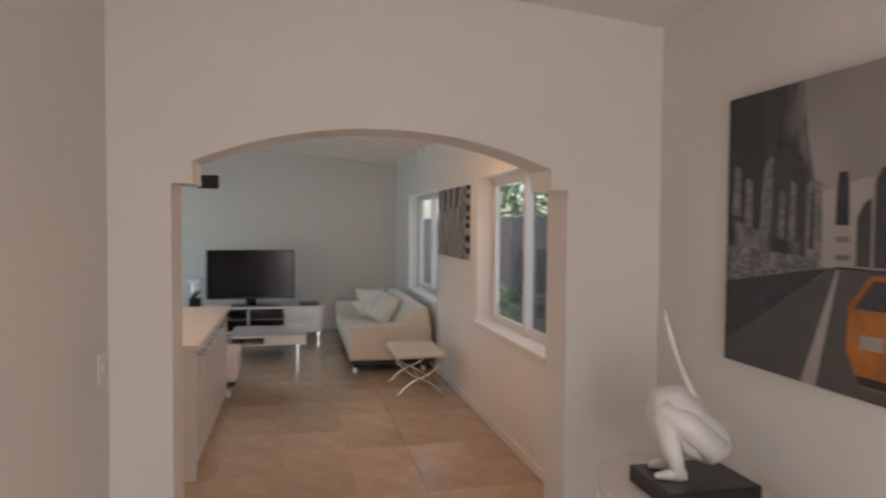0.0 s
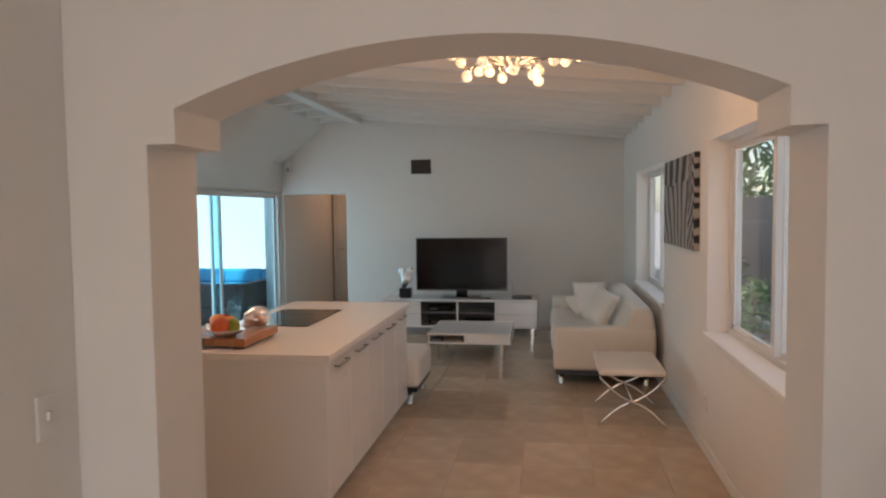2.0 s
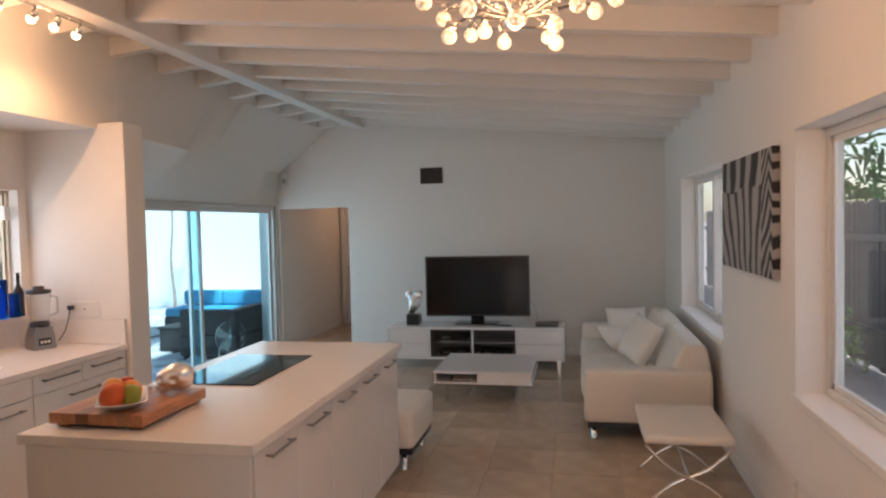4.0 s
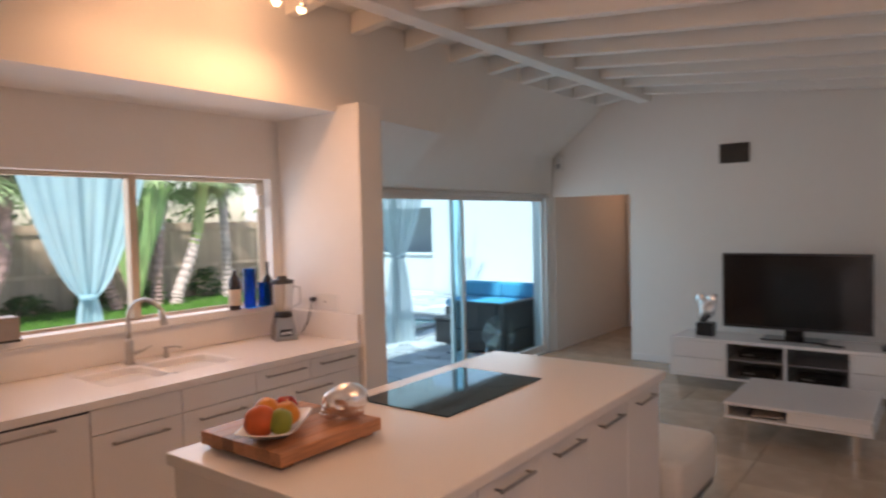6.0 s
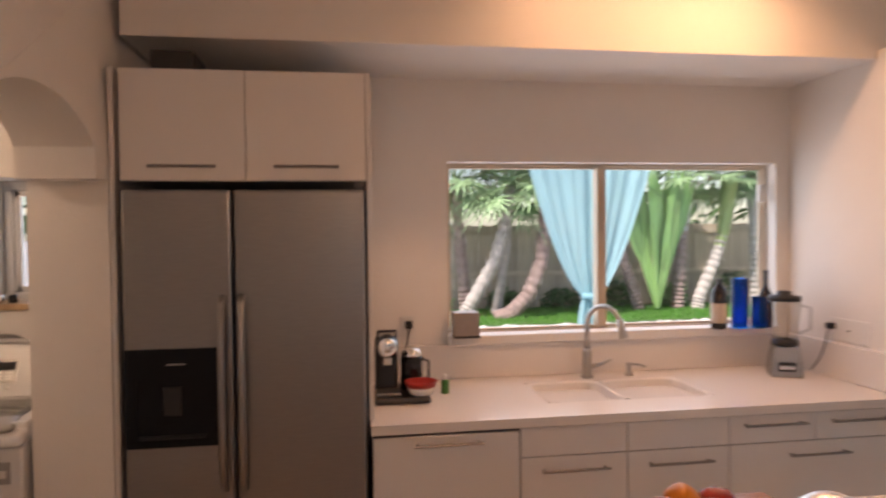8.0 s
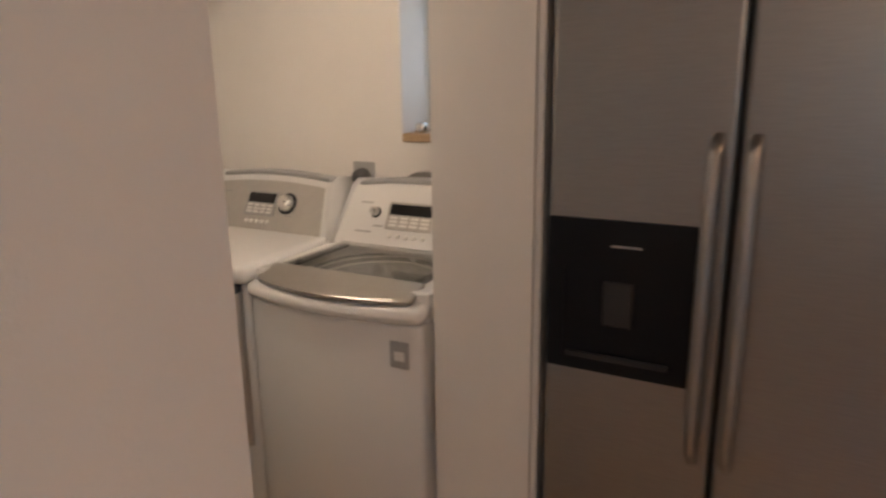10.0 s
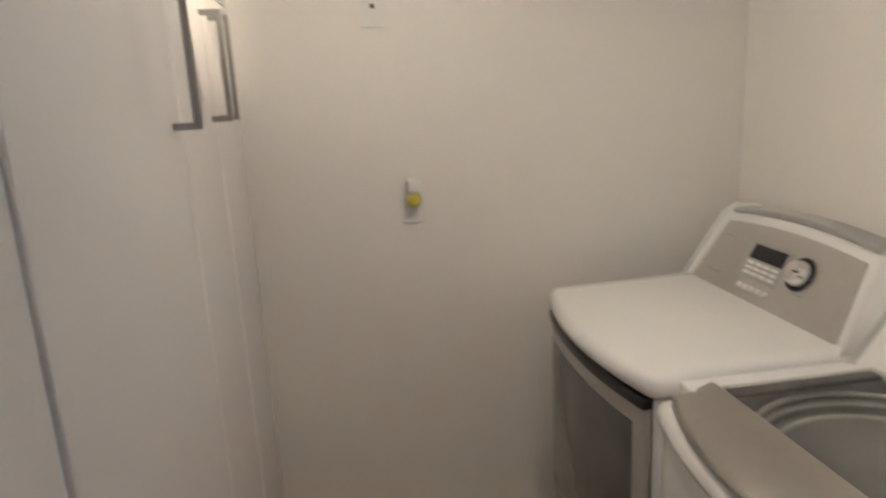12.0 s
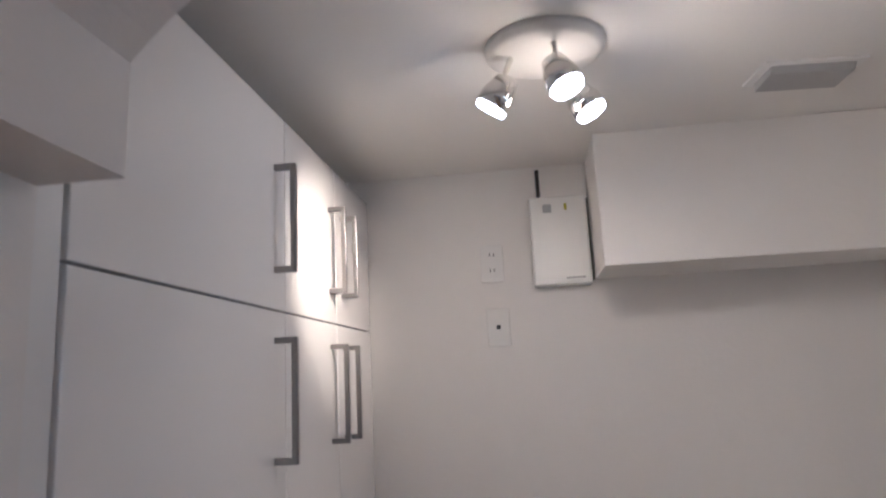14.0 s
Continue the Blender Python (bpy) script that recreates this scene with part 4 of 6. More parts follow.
sofa = thing("sofa", pose(1.74, 8.50, 0), "long white leather sofa on chrome feet", "sofa")
L0, L1 = -1.25, 1.25
part("base_frame", box(-0.48, 0.44, L0 + 0.03, L1 - 0.03, 0.10, 0.16, 0.006), BLACK, sofa, "black recessed base")
part("seat_base", puffy(-0.50, 0.30, L0 + 0.19, L1 - 0.19, 0.155, 0.30, 0.03), LEATHER, sofa, smooth=True)
for a, b in ((L0 + 0.205, -0.003), (0.003, L1 - 0.205)):
    part("seat_cushion", puffy(-0.52, 0.22, a, b, 0.285, 0.425, 0.045, 0.012), LEATHER, sofa, smooth=True)
for a, b in ((L0, L0 + 0.2), (L1 - 0.2, L1)):
    part("armrest", puffy(-0.505, 0.45, a, b, 0.15, 0.565, 0.035, 0.004), LEATHER, sofa, smooth=True)
for a, b in ((L0 + 0.10, -0.004), (0.004, L1 - 0.10)):
    part("backrest", rounded_profile([(0.08, 0.38), (0.25, 0.755), (0.42, 0.755), (0.46, 0.60), (0.46, 0.17), (0.10, 0.17)], a, b, 0.045), LEATHER, sofa, smooth=True)
for x, y in ((-0.43, L0 + 0.08), (0.37, L0 + 0.08), (-0.43, L1 - 0.08), (0.37, L1 - 0.08)):
    part("foot", lathe([(0.03, 0), (0.032, 0.004), (0.024, 0.02), (0.024, 0.10)], 14, (x, y, 0)), CHROME, sofa, smooth=True)


def throw_pillow(m, label):
    p = thing("throw_pillow", m, label, "pillow", "pillows on the sofa")
    bm = bmesh.new()
    bmesh.ops.create_grid(bm, x_segments=14, y_segments=14, size=0.21)
    top = bmesh.ops.duplicate(bm, geom=bm.verts[:] + bm.edges[:] + bm.faces[:])
    upper = {v for v in top["geom"] if isinstance(v, bmesh.types.BMVert)}
    for v in bm.verts:
        u, w = v.co.x / 0.21, v.co.y / 0.21
        v.co.z = (1 if v in upper else -1) * 0.075 * (max(0, 1 - u ** 4) * max(0, 1 - w ** 4)) ** 0.6
        v.co.x *= 1 - 0.06 * (1 - w * w)
        v.co.y *= 1 - 0.06 * (1 - u * u)
    bmesh.ops.remove_doubles(bm, verts=bm.verts, dist=0.0005)
    part("pillow_body", bm, LEATHER, p, smooth=True)


throw_pillow(pose(1.74, 8.22, 0.625, 66, 14, -62), "white leather pillow leaning on the sofa back")
throw_pillow(pose(1.70, 9.25, 0.600, 64, 0, 10), "white leather pillow standing against the far arm")
throw_pillow(pose(1.62, 8.80, 0.530, 18, 16, 24), "white leather pillow lying on the seat")

stool = thing("folding_stool", pose(1.83, 6.42, 0), "white leather X-frame stool with chrome legs", "stool")
part("seat", puffy(-0.26, 0.24, -0.455, 0.25, 0.42, 0.472, 0.02, 0.004), LEATHER, stool, smooth=True)
for y in (-0.38, 0.2):
    for s in (-1, 1):
        pts = [(s * (-0.25 + 0.50 * k / 10), y, 0.012 + 0.385 * (k / 10) + 0.05 * math.sin(math.pi * (k / 10)) * s * 0) for k in range(11)]
        part("leg", tube([(px, py + 0.012 * s, pz + 0.03 * math.sin(2 * math.pi * k / 10)) for k, (px, py, pz) in enumerate(pts)], 0.011, 8), CHROME, stool, smooth=True)
part("stretcher", tube([(0, -0.38, 0.205), (0, 0.2, 0.205)], 0.008, 8), CHROME, stool, smooth=True)

table = thing("coffee_table", pose(0.30, 8.59, 0), "white lacquer square coffee table with open slot", "coffee table")
part("tabletop", box(-0.47, 0.47, -0.44, 0.44, 0.302, 0.325, 0.004), LACQUER, table)
part("lower_shelf", box(-0.47, 0.47, -0.44, 0.44, 0.205, 0.222, 0.004), LACQUER, table)
for a in ((-0.05, 0.46, -0.43, 0.43), (-0.46, -0.05, 0.10, 0.43)):
    part("drawer_box", box(*a, 0.223, 0.301, 0.003), LACQUER, table)
part("divider", box(-0.46, -0.445, -0.43, 0.10, 0.223, 0.301, 0.002), LACQUER, table)
for x, y in ((-0.36, -0.32), (0.36, -0.32), (-0.36, 0.32), (0.36, 0.32)):
    part("leg", box(x - 0.016, x + 0.016, y - 0.016, y + 0.016, 0, 0.204, 0.003), CHROME, table)
for k, (dx, mat) in enumerate(((0, VENT), (0.02, LABEL_CREAM))):
    b = thing("magazine", pose(0.07 + dx, 8.33, 0.2225 + 0.008 * k, 0, 0, 8 * k), "magazine lying in the table slot", "magazine")
    part("cover", box(-0.10, 0.10, -0.13, 0.13, 0, 0.0075, 0.001), mat, b)

ottoman = thing("ottoman", pose(-0.40, 6.75, 0), "white leather ottoman with black base and chrome feet", "ottoman")
part("cushion", puffy(-0.47, 0.47, -0.33, 0.33, 0.155, 0.43, 0.045, 0.01), LEATHER, ottoman, smooth=True)
part("base_frame", box(-0.45, 0.45, -0.31, 0.31, 0.115, 0.158, 0.006), BLACK, ottoman)
for x in (-0.38, 0.38):
    for y in (-0.26, 0.26):
        part("foot", lathe([(0.03, 0), (0.03, 0.004), (0.022, 0.02), (0.022, 0.115)], 12, (x, y, 0)), CHROME, ottoman, smooth=True)

console = thing("media_console", pose(-0.03, 9.99, 0), "white low media console with dark glass middle bays", "media console")
part("top_panel", box(-1.06, 1.06, -0.27, 0.27, 0.465, 0.495, 0.004), LACQUER, console)
part("bottom_panel", box(-1.06, 1.06, -0.27, 0.27, 0.11, 0.135, 0.003), LACQUER, console)
part("back_panel", box(-1.06, 1.06, 0.25, 0.27, 0.135, 0.465, 0.002), LACQUER, console)
for x in (-1.05, -0.53, -0.01, 0.51, 1.05):
    part("upright", box(x - 0.012, x + 0.012, -0.268, 0.25, 0.135, 0.465, 0.002), LACQUER, console)
for x0, x1 in ((-1.036, -0.544), (0.524, 1.036)):
    for z0, z1 in ((0.137, 0.298), (0.302, 0.463)):
        part("drawer_front", box(x0, x1, -0.27, -0.252, z0, z1, 0.003), LACQUER, console)
for x0, x1 in ((-0.517, -0.023), (0.003, 0.497)):
    part("shelf", box(x0, x1, -0.24, 0.25, 0.30, 0.315, 0.002), LACQUER, console)
    part("bay_back", box(x0, x1, 0.235, 0.249, 0.137, 0.463, 0), GREY_LOUVRE, console)
    g = part("glass_door", box(x0, x1, -0.262, -0.257, 0.137, 0.463, 0), glass("smoked_glass", (0.74, 0.74, 0.75), 0.02), console, "smoked glass front")
for x in (-1.0, 1.0):
    for y in (-0.22, 0.22):
        part("leg", box(x - 0.02, x + 0.02, y - 0.02, y + 0.02, 0, 0.11, 0.003), CHROME, console)
for x0, x1, z in ((-0.45, -0.1, 0.316), (0.06, 0.42, 0.136), (-0.44, -0.12, 0.136)):
    b = thing("media_player", pose((x0 + x1) / 2 - 0.03, 9.99, z), "flat dark media player in the console bay", "media player")
    part("case", box((x0 - x1) / 2, (x1 - x0) / 2, -0.12, 0.12, 0, 0.055, 0.004), VENT, b)
    part("display", box((x0 - x1) / 2 + 0.04, (x0 - x1) / 2 + 0.14, -0.1225, -0.12, 0.02, 0.038, 0), GREY_PANEL, b)

tv = thing("television", pose(-0.02, 10.05, 0.496), "large black flat-screen television, switched off", "television")
part("bezel", wall_grid("y", -0.02, 0.02, -0.64, 0.64, 0.09, 0.825, [(-0.62, 0.62, 0.115, 0.805)]), BLACK, tv)
part("screen", box(-0.623, 0.623, -0.012, -0.006, 0.112, 0.808, 0), SCREEN, tv)
part("back_cover", box(-0.56, 0.56, 0.0, 0.05, 0.13, 0.77, 0.01), BLACK, tv)
part("neck", box(-0.08, 0.08, -0.015, 0.03, 0.012, 0.12, 0.004), BLACK_GLOSS, tv)
part("stand_base", box(-0.27, 0.27, -0.14, 0.12, 0, 0.014, 0.006), BLACK_GLOSS, tv)
cable = thing("cable", pose(0.68, 10.18, 0.4955), "thin grey television cable against the wall", "cable")
part("cord", tube([(0, 0, 0.004), (0.02, -0.02, 0.08), (-0.01, -0.04, 0.2), (-0.06, -0.09, 0.28)], 0.004, 6), GREY_PANEL, cable)
rc = thing("remote_control", pose(0.32, 9.86, 0.4955, 0, 0, 75), "black remote control on the console", "remote control")
part("case", box(-0.025, 0.025, -0.09, 0.09, 0, 0.018, 0.006), BLACK, rc)
for k in range(6):
    part("button", box(-0.012, 0.012, -0.075 + 0.024 * k, -0.063 + 0.024 * k, 0.0175, 0.0205, 0.001), GREY_PANEL, rc)
for k in range(2):
    b = thing("book", pose(0.82 + 0.01 * k, 9.93, 0.4955 + 0.018 * k, 0, 0, 6 - 9 * k), "thin dark book lying on the console", "book")
    part("cover", box(-0.13, 0.13, -0.10, 0.10, 0, 0.0175, 0.002), (VENT, STEEL_DARK)[k], b)
bust = thing("torso_sculpture", pose(-0.80, 9.95, 0.4955), "silver abstract sculpture on a black block", "sculpture")
part("plinth", box(-0.08, 0.08, -0.07, 0.07, 0, 0.13, 0.004), BLACK, bust)
bm = ball(0.105, (0.0, 0, 0.27), (0.72, 0.55, 1.15), 0.45, 7, 4)
for v in bm.verts:
    v.co.x += 0.5 * (v.co.z - 0.25) * 0.4
more = ball(0.06, (0.06, 0, 0.37), (0.9, 0.6, 0.8), 0.5, 3, 3)
data = bpy.data.meshes.new("shoulder")
more.to_mesh(data)
more.free()
bm.from_mesh(data)
bpy.data.meshes.remove(data)
more = ball(0.05, (-0.06, 0, 0.36), (0.9, 0.6, 1.1), 0.5, 5, 3)
data = bpy.data.meshes.new("shoulder")
more.to_mesh(data)
more.free()
bm.from_mesh(data)
bpy.data.meshes.remove(data)
part("figure", bm, SILVER, bust, smooth=True)

# zebra picture: wavy stripes on canvas
def striped(name):
    m = bpy.data.materials.new(name)
    m.use_nodes = True
    n, l = m.node_tree.nodes, m.node_tree.links
    b = n["Principled BSDF"]
    b.inputs["Roughness"].default_value = 0.6
    tc, warp, add, part_xyz = n.new("ShaderNodeTexCoord"), n.new("ShaderNodeTexNoise"), n.new("ShaderNodeVectorMath"), n.new("ShaderNodeSeparateXYZ")
    warp.inputs["Scale"].default_value, warp.inputs["Detail"].default_value = 3.0, 1.5
    l.new(tc.outputs["Object"], warp.inputs["Vector"])
    add.operation = "MULTIPLY_ADD"
    add.inputs[1].default_value = (0.0, 0.16, 0.16)
    l.new(warp.outputs["Color"], add.inputs[0])
    l.new(tc.outputs["Object"], add.inputs[2])
    l.new(add.outputs[0], part_xyz.inputs[0])

    def math_node(kind, a, b=0.0):
        node = n.new("ShaderNodeMath")
        node.operation = kind
        for slot, value in enumerate((a, b)):
            if isinstance(value, float):
                node.inputs[slot].default_value = value
            else:
                l.new(value, node.inputs[slot])
        return node.outputs[0]

    across, upward = part_xyz.outputs["Y"], part_xyz.outputs["Z"]
    spread_angle = math_node("ARCTAN2", math_node("ADD", across, 0.05), math_node("ADD", upward, 0.95))
    body = math_node("SINE", math_node("MULTIPLY", spread_angle, 38.0))
    mane = math_node("SINE", math_node("MULTIPLY", math_node("ADD", upward, math_node("MULTIPLY", math_node("ABSOLUTE", math_node("ADD", across, 0.5)), 1.2)), 55.0))
    edge = math_node("LESS_THAN", across, -0.32)
    patches = math_node("SINE", math_node("MULTIPLY", math_node("ADD", across, math_node("MULTIPLY", upward, 0.25)), 24.0))
    upper = math_node("GREATER_THAN", upward, 0.24)
    body = math_node("ADD", math_node("MULTIPLY", patches, upper), math_node("MULTIPLY", math_node("ADD", math_node("MULTIPLY", body, 0.55), 0.22), math_node("SUBTRACT", 1.0, upper)))
    stripes = math_node("ADD", math_node("MULTIPLY", mane, edge), math_node("MULTIPLY", body, math_node("SUBTRACT", 1.0, edge)))
    wave_out = math_node("MULTIPLY_ADD", stripes, 0.5)
    wave_out.node.inputs[2].default_value = 0.5
    ramp = n.new("ShaderNodeValToRGB")
    ramp.color_ramp.elements[0].position, ramp.color_ramp.elements[0].color = 0.36, (0.012, 0.010, 0.010, 1)
    ramp.color_ramp.elements[1].position, ramp.color_ramp.elements[1].color = 0.66, (0.38, 0.36, 0.35, 1)
    l.new(wave_out, ramp.inputs[0])
    l.new(ramp.outputs[0], b.inputs["Base Color"])
    return m


zebra = thing("wall_picture", pose(EAST - 0.001, 6.42, 1.73), "black and white zebra-stripe canvas on the wall", "picture")
part("canvas", box(-0.04, 0, -0.63, 0.63, -0.34, 0.37, 0.003), striped("zebra_canvas"), zebra)

vent = thing("wall_vent", pose(-0.695, NORTH, 2.365), "dark brown metal air vent on the wall", "vent")
part("frame", wall_grid("y", -0.014, -0.001, -0.15, 0.15, -0.105, 0.105, [(-0.13, 0.13, -0.085, 0.085)]), VENT, vent)
part("backing", box(-0.13, 0.13, -0.004, -0.001, -0.085, 0.085, 0), BLACK, vent)
for k in range(8):
    part("slat", box(-0.13, 0.13, -0.012, -0.005, -0.08 + 0.021 * k, -0.071 + 0.021 * k, 0.001), VENT, vent)
det = thing("alarm_sensor", pose(-2.77, NORTH, 2.40), "small white alarm sensor in the corner", "sensor")
part("case", box(-0.045, 0.045, -0.06, -0.001, -0.10, 0.08, 0.014, 3), PLATE, det)
part("lens", box(-0.028, 0.028, -0.064, -0.058, -0.07, -0.01, 0.004), GREY_LOUVRE, det)
wall_plate("power_outlet", pose(EAST, 6.02, 0.36, 0, 0, 90), "white power outlet low on the wall", "outlet", holes="outlet").matrix_world = pose(EAST, 5.55, 0.36, 0, 0, -90)
base = bmesh.new()
add_box(base, EAST - 0.014, EAST - 0.001, 2.625, NORTH - 0.002, 0.004, 0.085, 0.003)
structure("baseboard_east", base, TRIM, "low white painted baseboard", "baseboard")
structure("baseboard_north", box(-1.865, EAST - 0.016, NORTH - 0.014, NORTH - 0.001, 0.004, 0.085, 0.003), TRIM, "low white painted baseboard", "baseboard")

# chandelier
ch = thing("chandelier", pose(1.0, 4.49, 2.468), "chrome branching chandelier with lit crystal globes", "chandelier")
drop = rafter_z(1.0) + 0.14 - 2.468
part("canopy", lathe([(0.075, drop - 0.02), (0.08, drop - 0.01), (0.08, drop)], 20), CHROME, ch, smooth=True)
part("stem", tube([(0, 0, 0.02), (0, 0, drop - 0.015)], 0.012, 10), CHROME, ch, smooth=True)
part("hub", ball(0.045, (0, 0, 0.02), (1, 1, 1), 0.15, 2), CHROME, ch, smooth=True)
rng = random.Random(11)
for k in range(16):
    a = k * 2.399963
    r = 0.09 + 0.30 * math.sqrt((k + 0.5) / 16)
    z = -0.055 + 0.08 * rng.random() + 0.06 * (r > 0.30)
    tip = Vector((r * math.cos(a), r * math.sin(a), z))
    bend = Vector((tip.x * 0.5 - tip.y * 0.18, tip.y * 0.5 + tip.x * 0.18, 0.03 + 0.05 * rng.random()))
    arm = part("arm", tube([(0, 0, 0.02), bend * 0.6, bend, (bend + tip) / 2 + Vector((0, 0, 0.02)), tip + Vector((0, 0, 0.03))], 0.0055, 8), GUNMETAL, ch, smooth=True)
    beads = bmesh.new()
    for j in range(9):
        f = (j + 0.5) / 9
        p = bend.lerp(tip, f) if j > 3 else bend * (0.35 + 0.16 * j)
        bmesh.ops.create_icosphere(beads, subdivisions=1, radius=0.007 + 0.004 * rng.random(), matrix=Matrix.Translation(p + Vector((0.012 * rng.uniform(-1, 1), 0.012 * rng.uniform(-1, 1), 0.03 + 0.008 * rng.uniform(-1, 1)))))
    part("beads", beads, CHROME, arm, "small chrome beads", True)
    part("socket", lathe([(0.016, 0.026), (0.018, 0.03), (0.012, 0.055), (0.006, 0.06)], 12, tip), CHROME, arm, smooth=True)
    bm = bmesh.new()
    bmesh.ops.create_icosphere(bm, subdivisions=2, radius=0.030, matrix=Matrix.Translation(tip))
    part("globe", bm, CRYSTAL, arm, "lit faceted crystal globe")

# track lights along the ridge
track = thing("track_light", pose(-1.80, 5.1, 3.025), "chrome ceiling track with lit spot heads", "track light")
part("rail", box(-0.015, 0.015, -0.62, 0.68, -0.005, 0.02, 0.004), CHROME, track)
for y in (-0.5, 0.55):
    part("mount", tube([(0, y, 0.018), (0.05, y, 0.06)], 0.012, 8), CHROME, track)
for hy in TRACK_HEADS:
    y = hy - 5.1
    h = part("spot_head", tube([(0, y, -0.004), (0, y, -0.022), (-0.004, y, -0.03), (-0.026, y, -0.058)], [0.008, 0.010, 0.022, 0.030], 14), CHROME, track, smooth=True)
    bm = bmesh.new()
    bmesh.ops.create_icosphere(bm, subdivisions=2, radius=0.026, matrix=Matrix.Translation((-0.034, y, -0.072)))
    part("bulb", bm, BULB, h, "lit warm bulb", True).visible_shadow = False

# ---- entry room ----
def city_print(name):
    """A black and white street with a yellow patch, laid out from bars of grey."""
    m = bpy.data.materials.new(name)
    m.use_nodes = True
    n, l = m.node_tree.nodes, m.node_tree.links
    b = n["Principled BSDF"]
    b.inputs["Roughness"].default_value = 0.5
    tc = n.new("ShaderNodeTexCoord")
    mp = n.new("ShaderNodeMapping")
    mp.inputs["Scale"].default_value = (1, 5, 2.4)
    l.new(tc.outputs["Object"], mp.inputs["Vector"])
    t = n.new("ShaderNodeTexNoise")
    t.inputs["Scale"].default_value, t.inputs["Detail"].default_value = 2.2, 6
    l.new(mp.outputs[0], t.inputs["Vector"])
    ramp = n.new("ShaderNodeValToRGB")
    ramp.color_ramp.elements[0].position, ramp.color_ramp.elements[0].color = 0.38, (0.015, 0.013, 0.014, 1)
    ramp.color_ramp.elements[1].position, ramp.color_ramp.elements[1].color = 0.66, (0.24, 0.22, 0.22, 1)
    l.new(t.outputs["Fac"], ramp.inputs[0])
    l.new(ramp.outputs[0], b.inputs["Base Color"])
    return m


PRINT_DARK = city_print("city_print")
PRINT_SKY = material("print_sky", (0.30, 0.27, 0.27), 0.5, blotch=0.25, blotch_scale=2.5)
PRINT_ROAD = material("print_road", (0.075, 0.068, 0.068), 0.5, grain=0.15, grain_scale=20, blotch=0.2)
PRINT_LINE = material("print_line", (0.36, 0.33, 0.32), 0.5, grain=0.1)
PRINT_TOWER = material("print_tower", (0.045, 0.04, 0.042), 0.5, grain=0.5, grain_scale=50, stretch=(1, 1, 3))
PRINT_TAXI = material("print_taxi", (0.40, 0.14, 0.02), 0.5, grain=0.2, grain_scale=20, blotch=0.4, blotch_scale=8)
city = thing("street_picture", pose(EAST - 0.001, 1.08, 1.712), "large black and white street canvas with yellow cars", "picture")
part("canvas", box(-0.035, 0, -0.78, 0.78, -0.485, 0.485, 0.003), PRINT_DARK, city)


def print_shape(name, outline, mat, step):
    """A flat patch on the canvas, in canvas metres to the viewer's right and up."""
    part(name, plate([(-u, v) for u, v in outline], -0.0004, "x", -0.0352 - 0.0004 * step), mat, city)


PRINT_HAZE = material("print_haze", (0.40, 0.36, 0.34), 0.5, blotch=0.15, blotch_scale=4)
PRINT_CROWD = material("print_crowd", (0.15, 0.14, 0.14), 0.5, grain=0.95, grain_scale=70, blotch=0.4, blotch_scale=20)
PRINT_PALE = material("print_pale", (0.17, 0.155, 0.15), 0.5, grain=0.5, grain_scale=35, blotch=0.3, blotch_scale=10, stretch=(1, 1, 2))
PRINT_BLACK = material("print_black", (0.022, 0.02, 0.021), 0.5, grain=0.6, grain_scale=24, blotch=0.4, blotch_scale=7)
print_shape("print_sky", [(-0.40, 0.483), (0.778, 0.483), (0.778, -0.10), (-0.245, -0.10), (-0.33, 0.10), (-0.38, 0.30)], PRINT_SKY, 1)
print_shape("print_haze", [(-0.34, 0.12), (-0.14, 0.16), (-0.02, 0.10), (0.0, -0.11), (-0.32, -0.11)], PRINT_HAZE, 2)
print_shape("print_building", [(-0.777, 0.05), (-0.60, 0.0), (-0.575, 0.25), (-0.60, 0.483), (-0.777, 0.483)], PRINT_BLACK, 2)
print_shape("print_building", [(-0.575, 0.25), (-0.53, 0.22), (-0.47, 0.483), (-0.60, 0.483)], PRINT_TOWER, 3)
print_shape("print_facade", [(-0.595, 0.0), (-0.55, 0.0), (-0.532, 0.25), (-0.552, 0.255)], PRINT_PALE, 4)
print_shape("print_building", [(-0.545, -0.02), (-0.385, -0.04), (-0.392, 0.10), (-0.40, 0.245), (-0.45, 0.272), (-0.52, 0.262)], PRINT_TOWER, 5)
print_shape("print_building", [(-0.380, -0.09), (-0.312, -0.09), (-0.313, 0.15), (-0.345, 0.168), (-0.380, 0.15)], PRINT_PALE, 3)
for u0, u1, v0, v1 in ((-0.745, -0.70, 0.06, 0.22), (-0.68, -0.635, 0.02, 0.17), (-0.505, -0.475, -0.02, 0.12), (-0.455, -0.425, -0.03, 0.15), (-0.365, -0.345, -0.05, 0.12)):
    print_shape("print_facade", [(u0, v0), (u1, v0 - 0.01), (u1, v1), (u0 + 0.01, v1 + 0.02)], PRINT_PALE if u0 < -0.4 else PRINT_TOWER, 6)
print_shape("print_tower", [(-0.260, 0.02), (-0.208, 0.02), (-0.210, 0.13), (-0.219, 0.18), (-0.250, 0.18), (-0.257, 0.13)], PRINT_BLACK, 4)
for k in range(4):
    print_shape("print_billboard", [(-0.256, -0.085 + 0.027 * k), (-0.204, -0.085 + 0.027 * k), (-0.204, -0.067 + 0.027 * k), (-0.256, -0.067 + 0.027 * k)], PRINT_LINE if k % 2 else PRINT_PALE, 4)
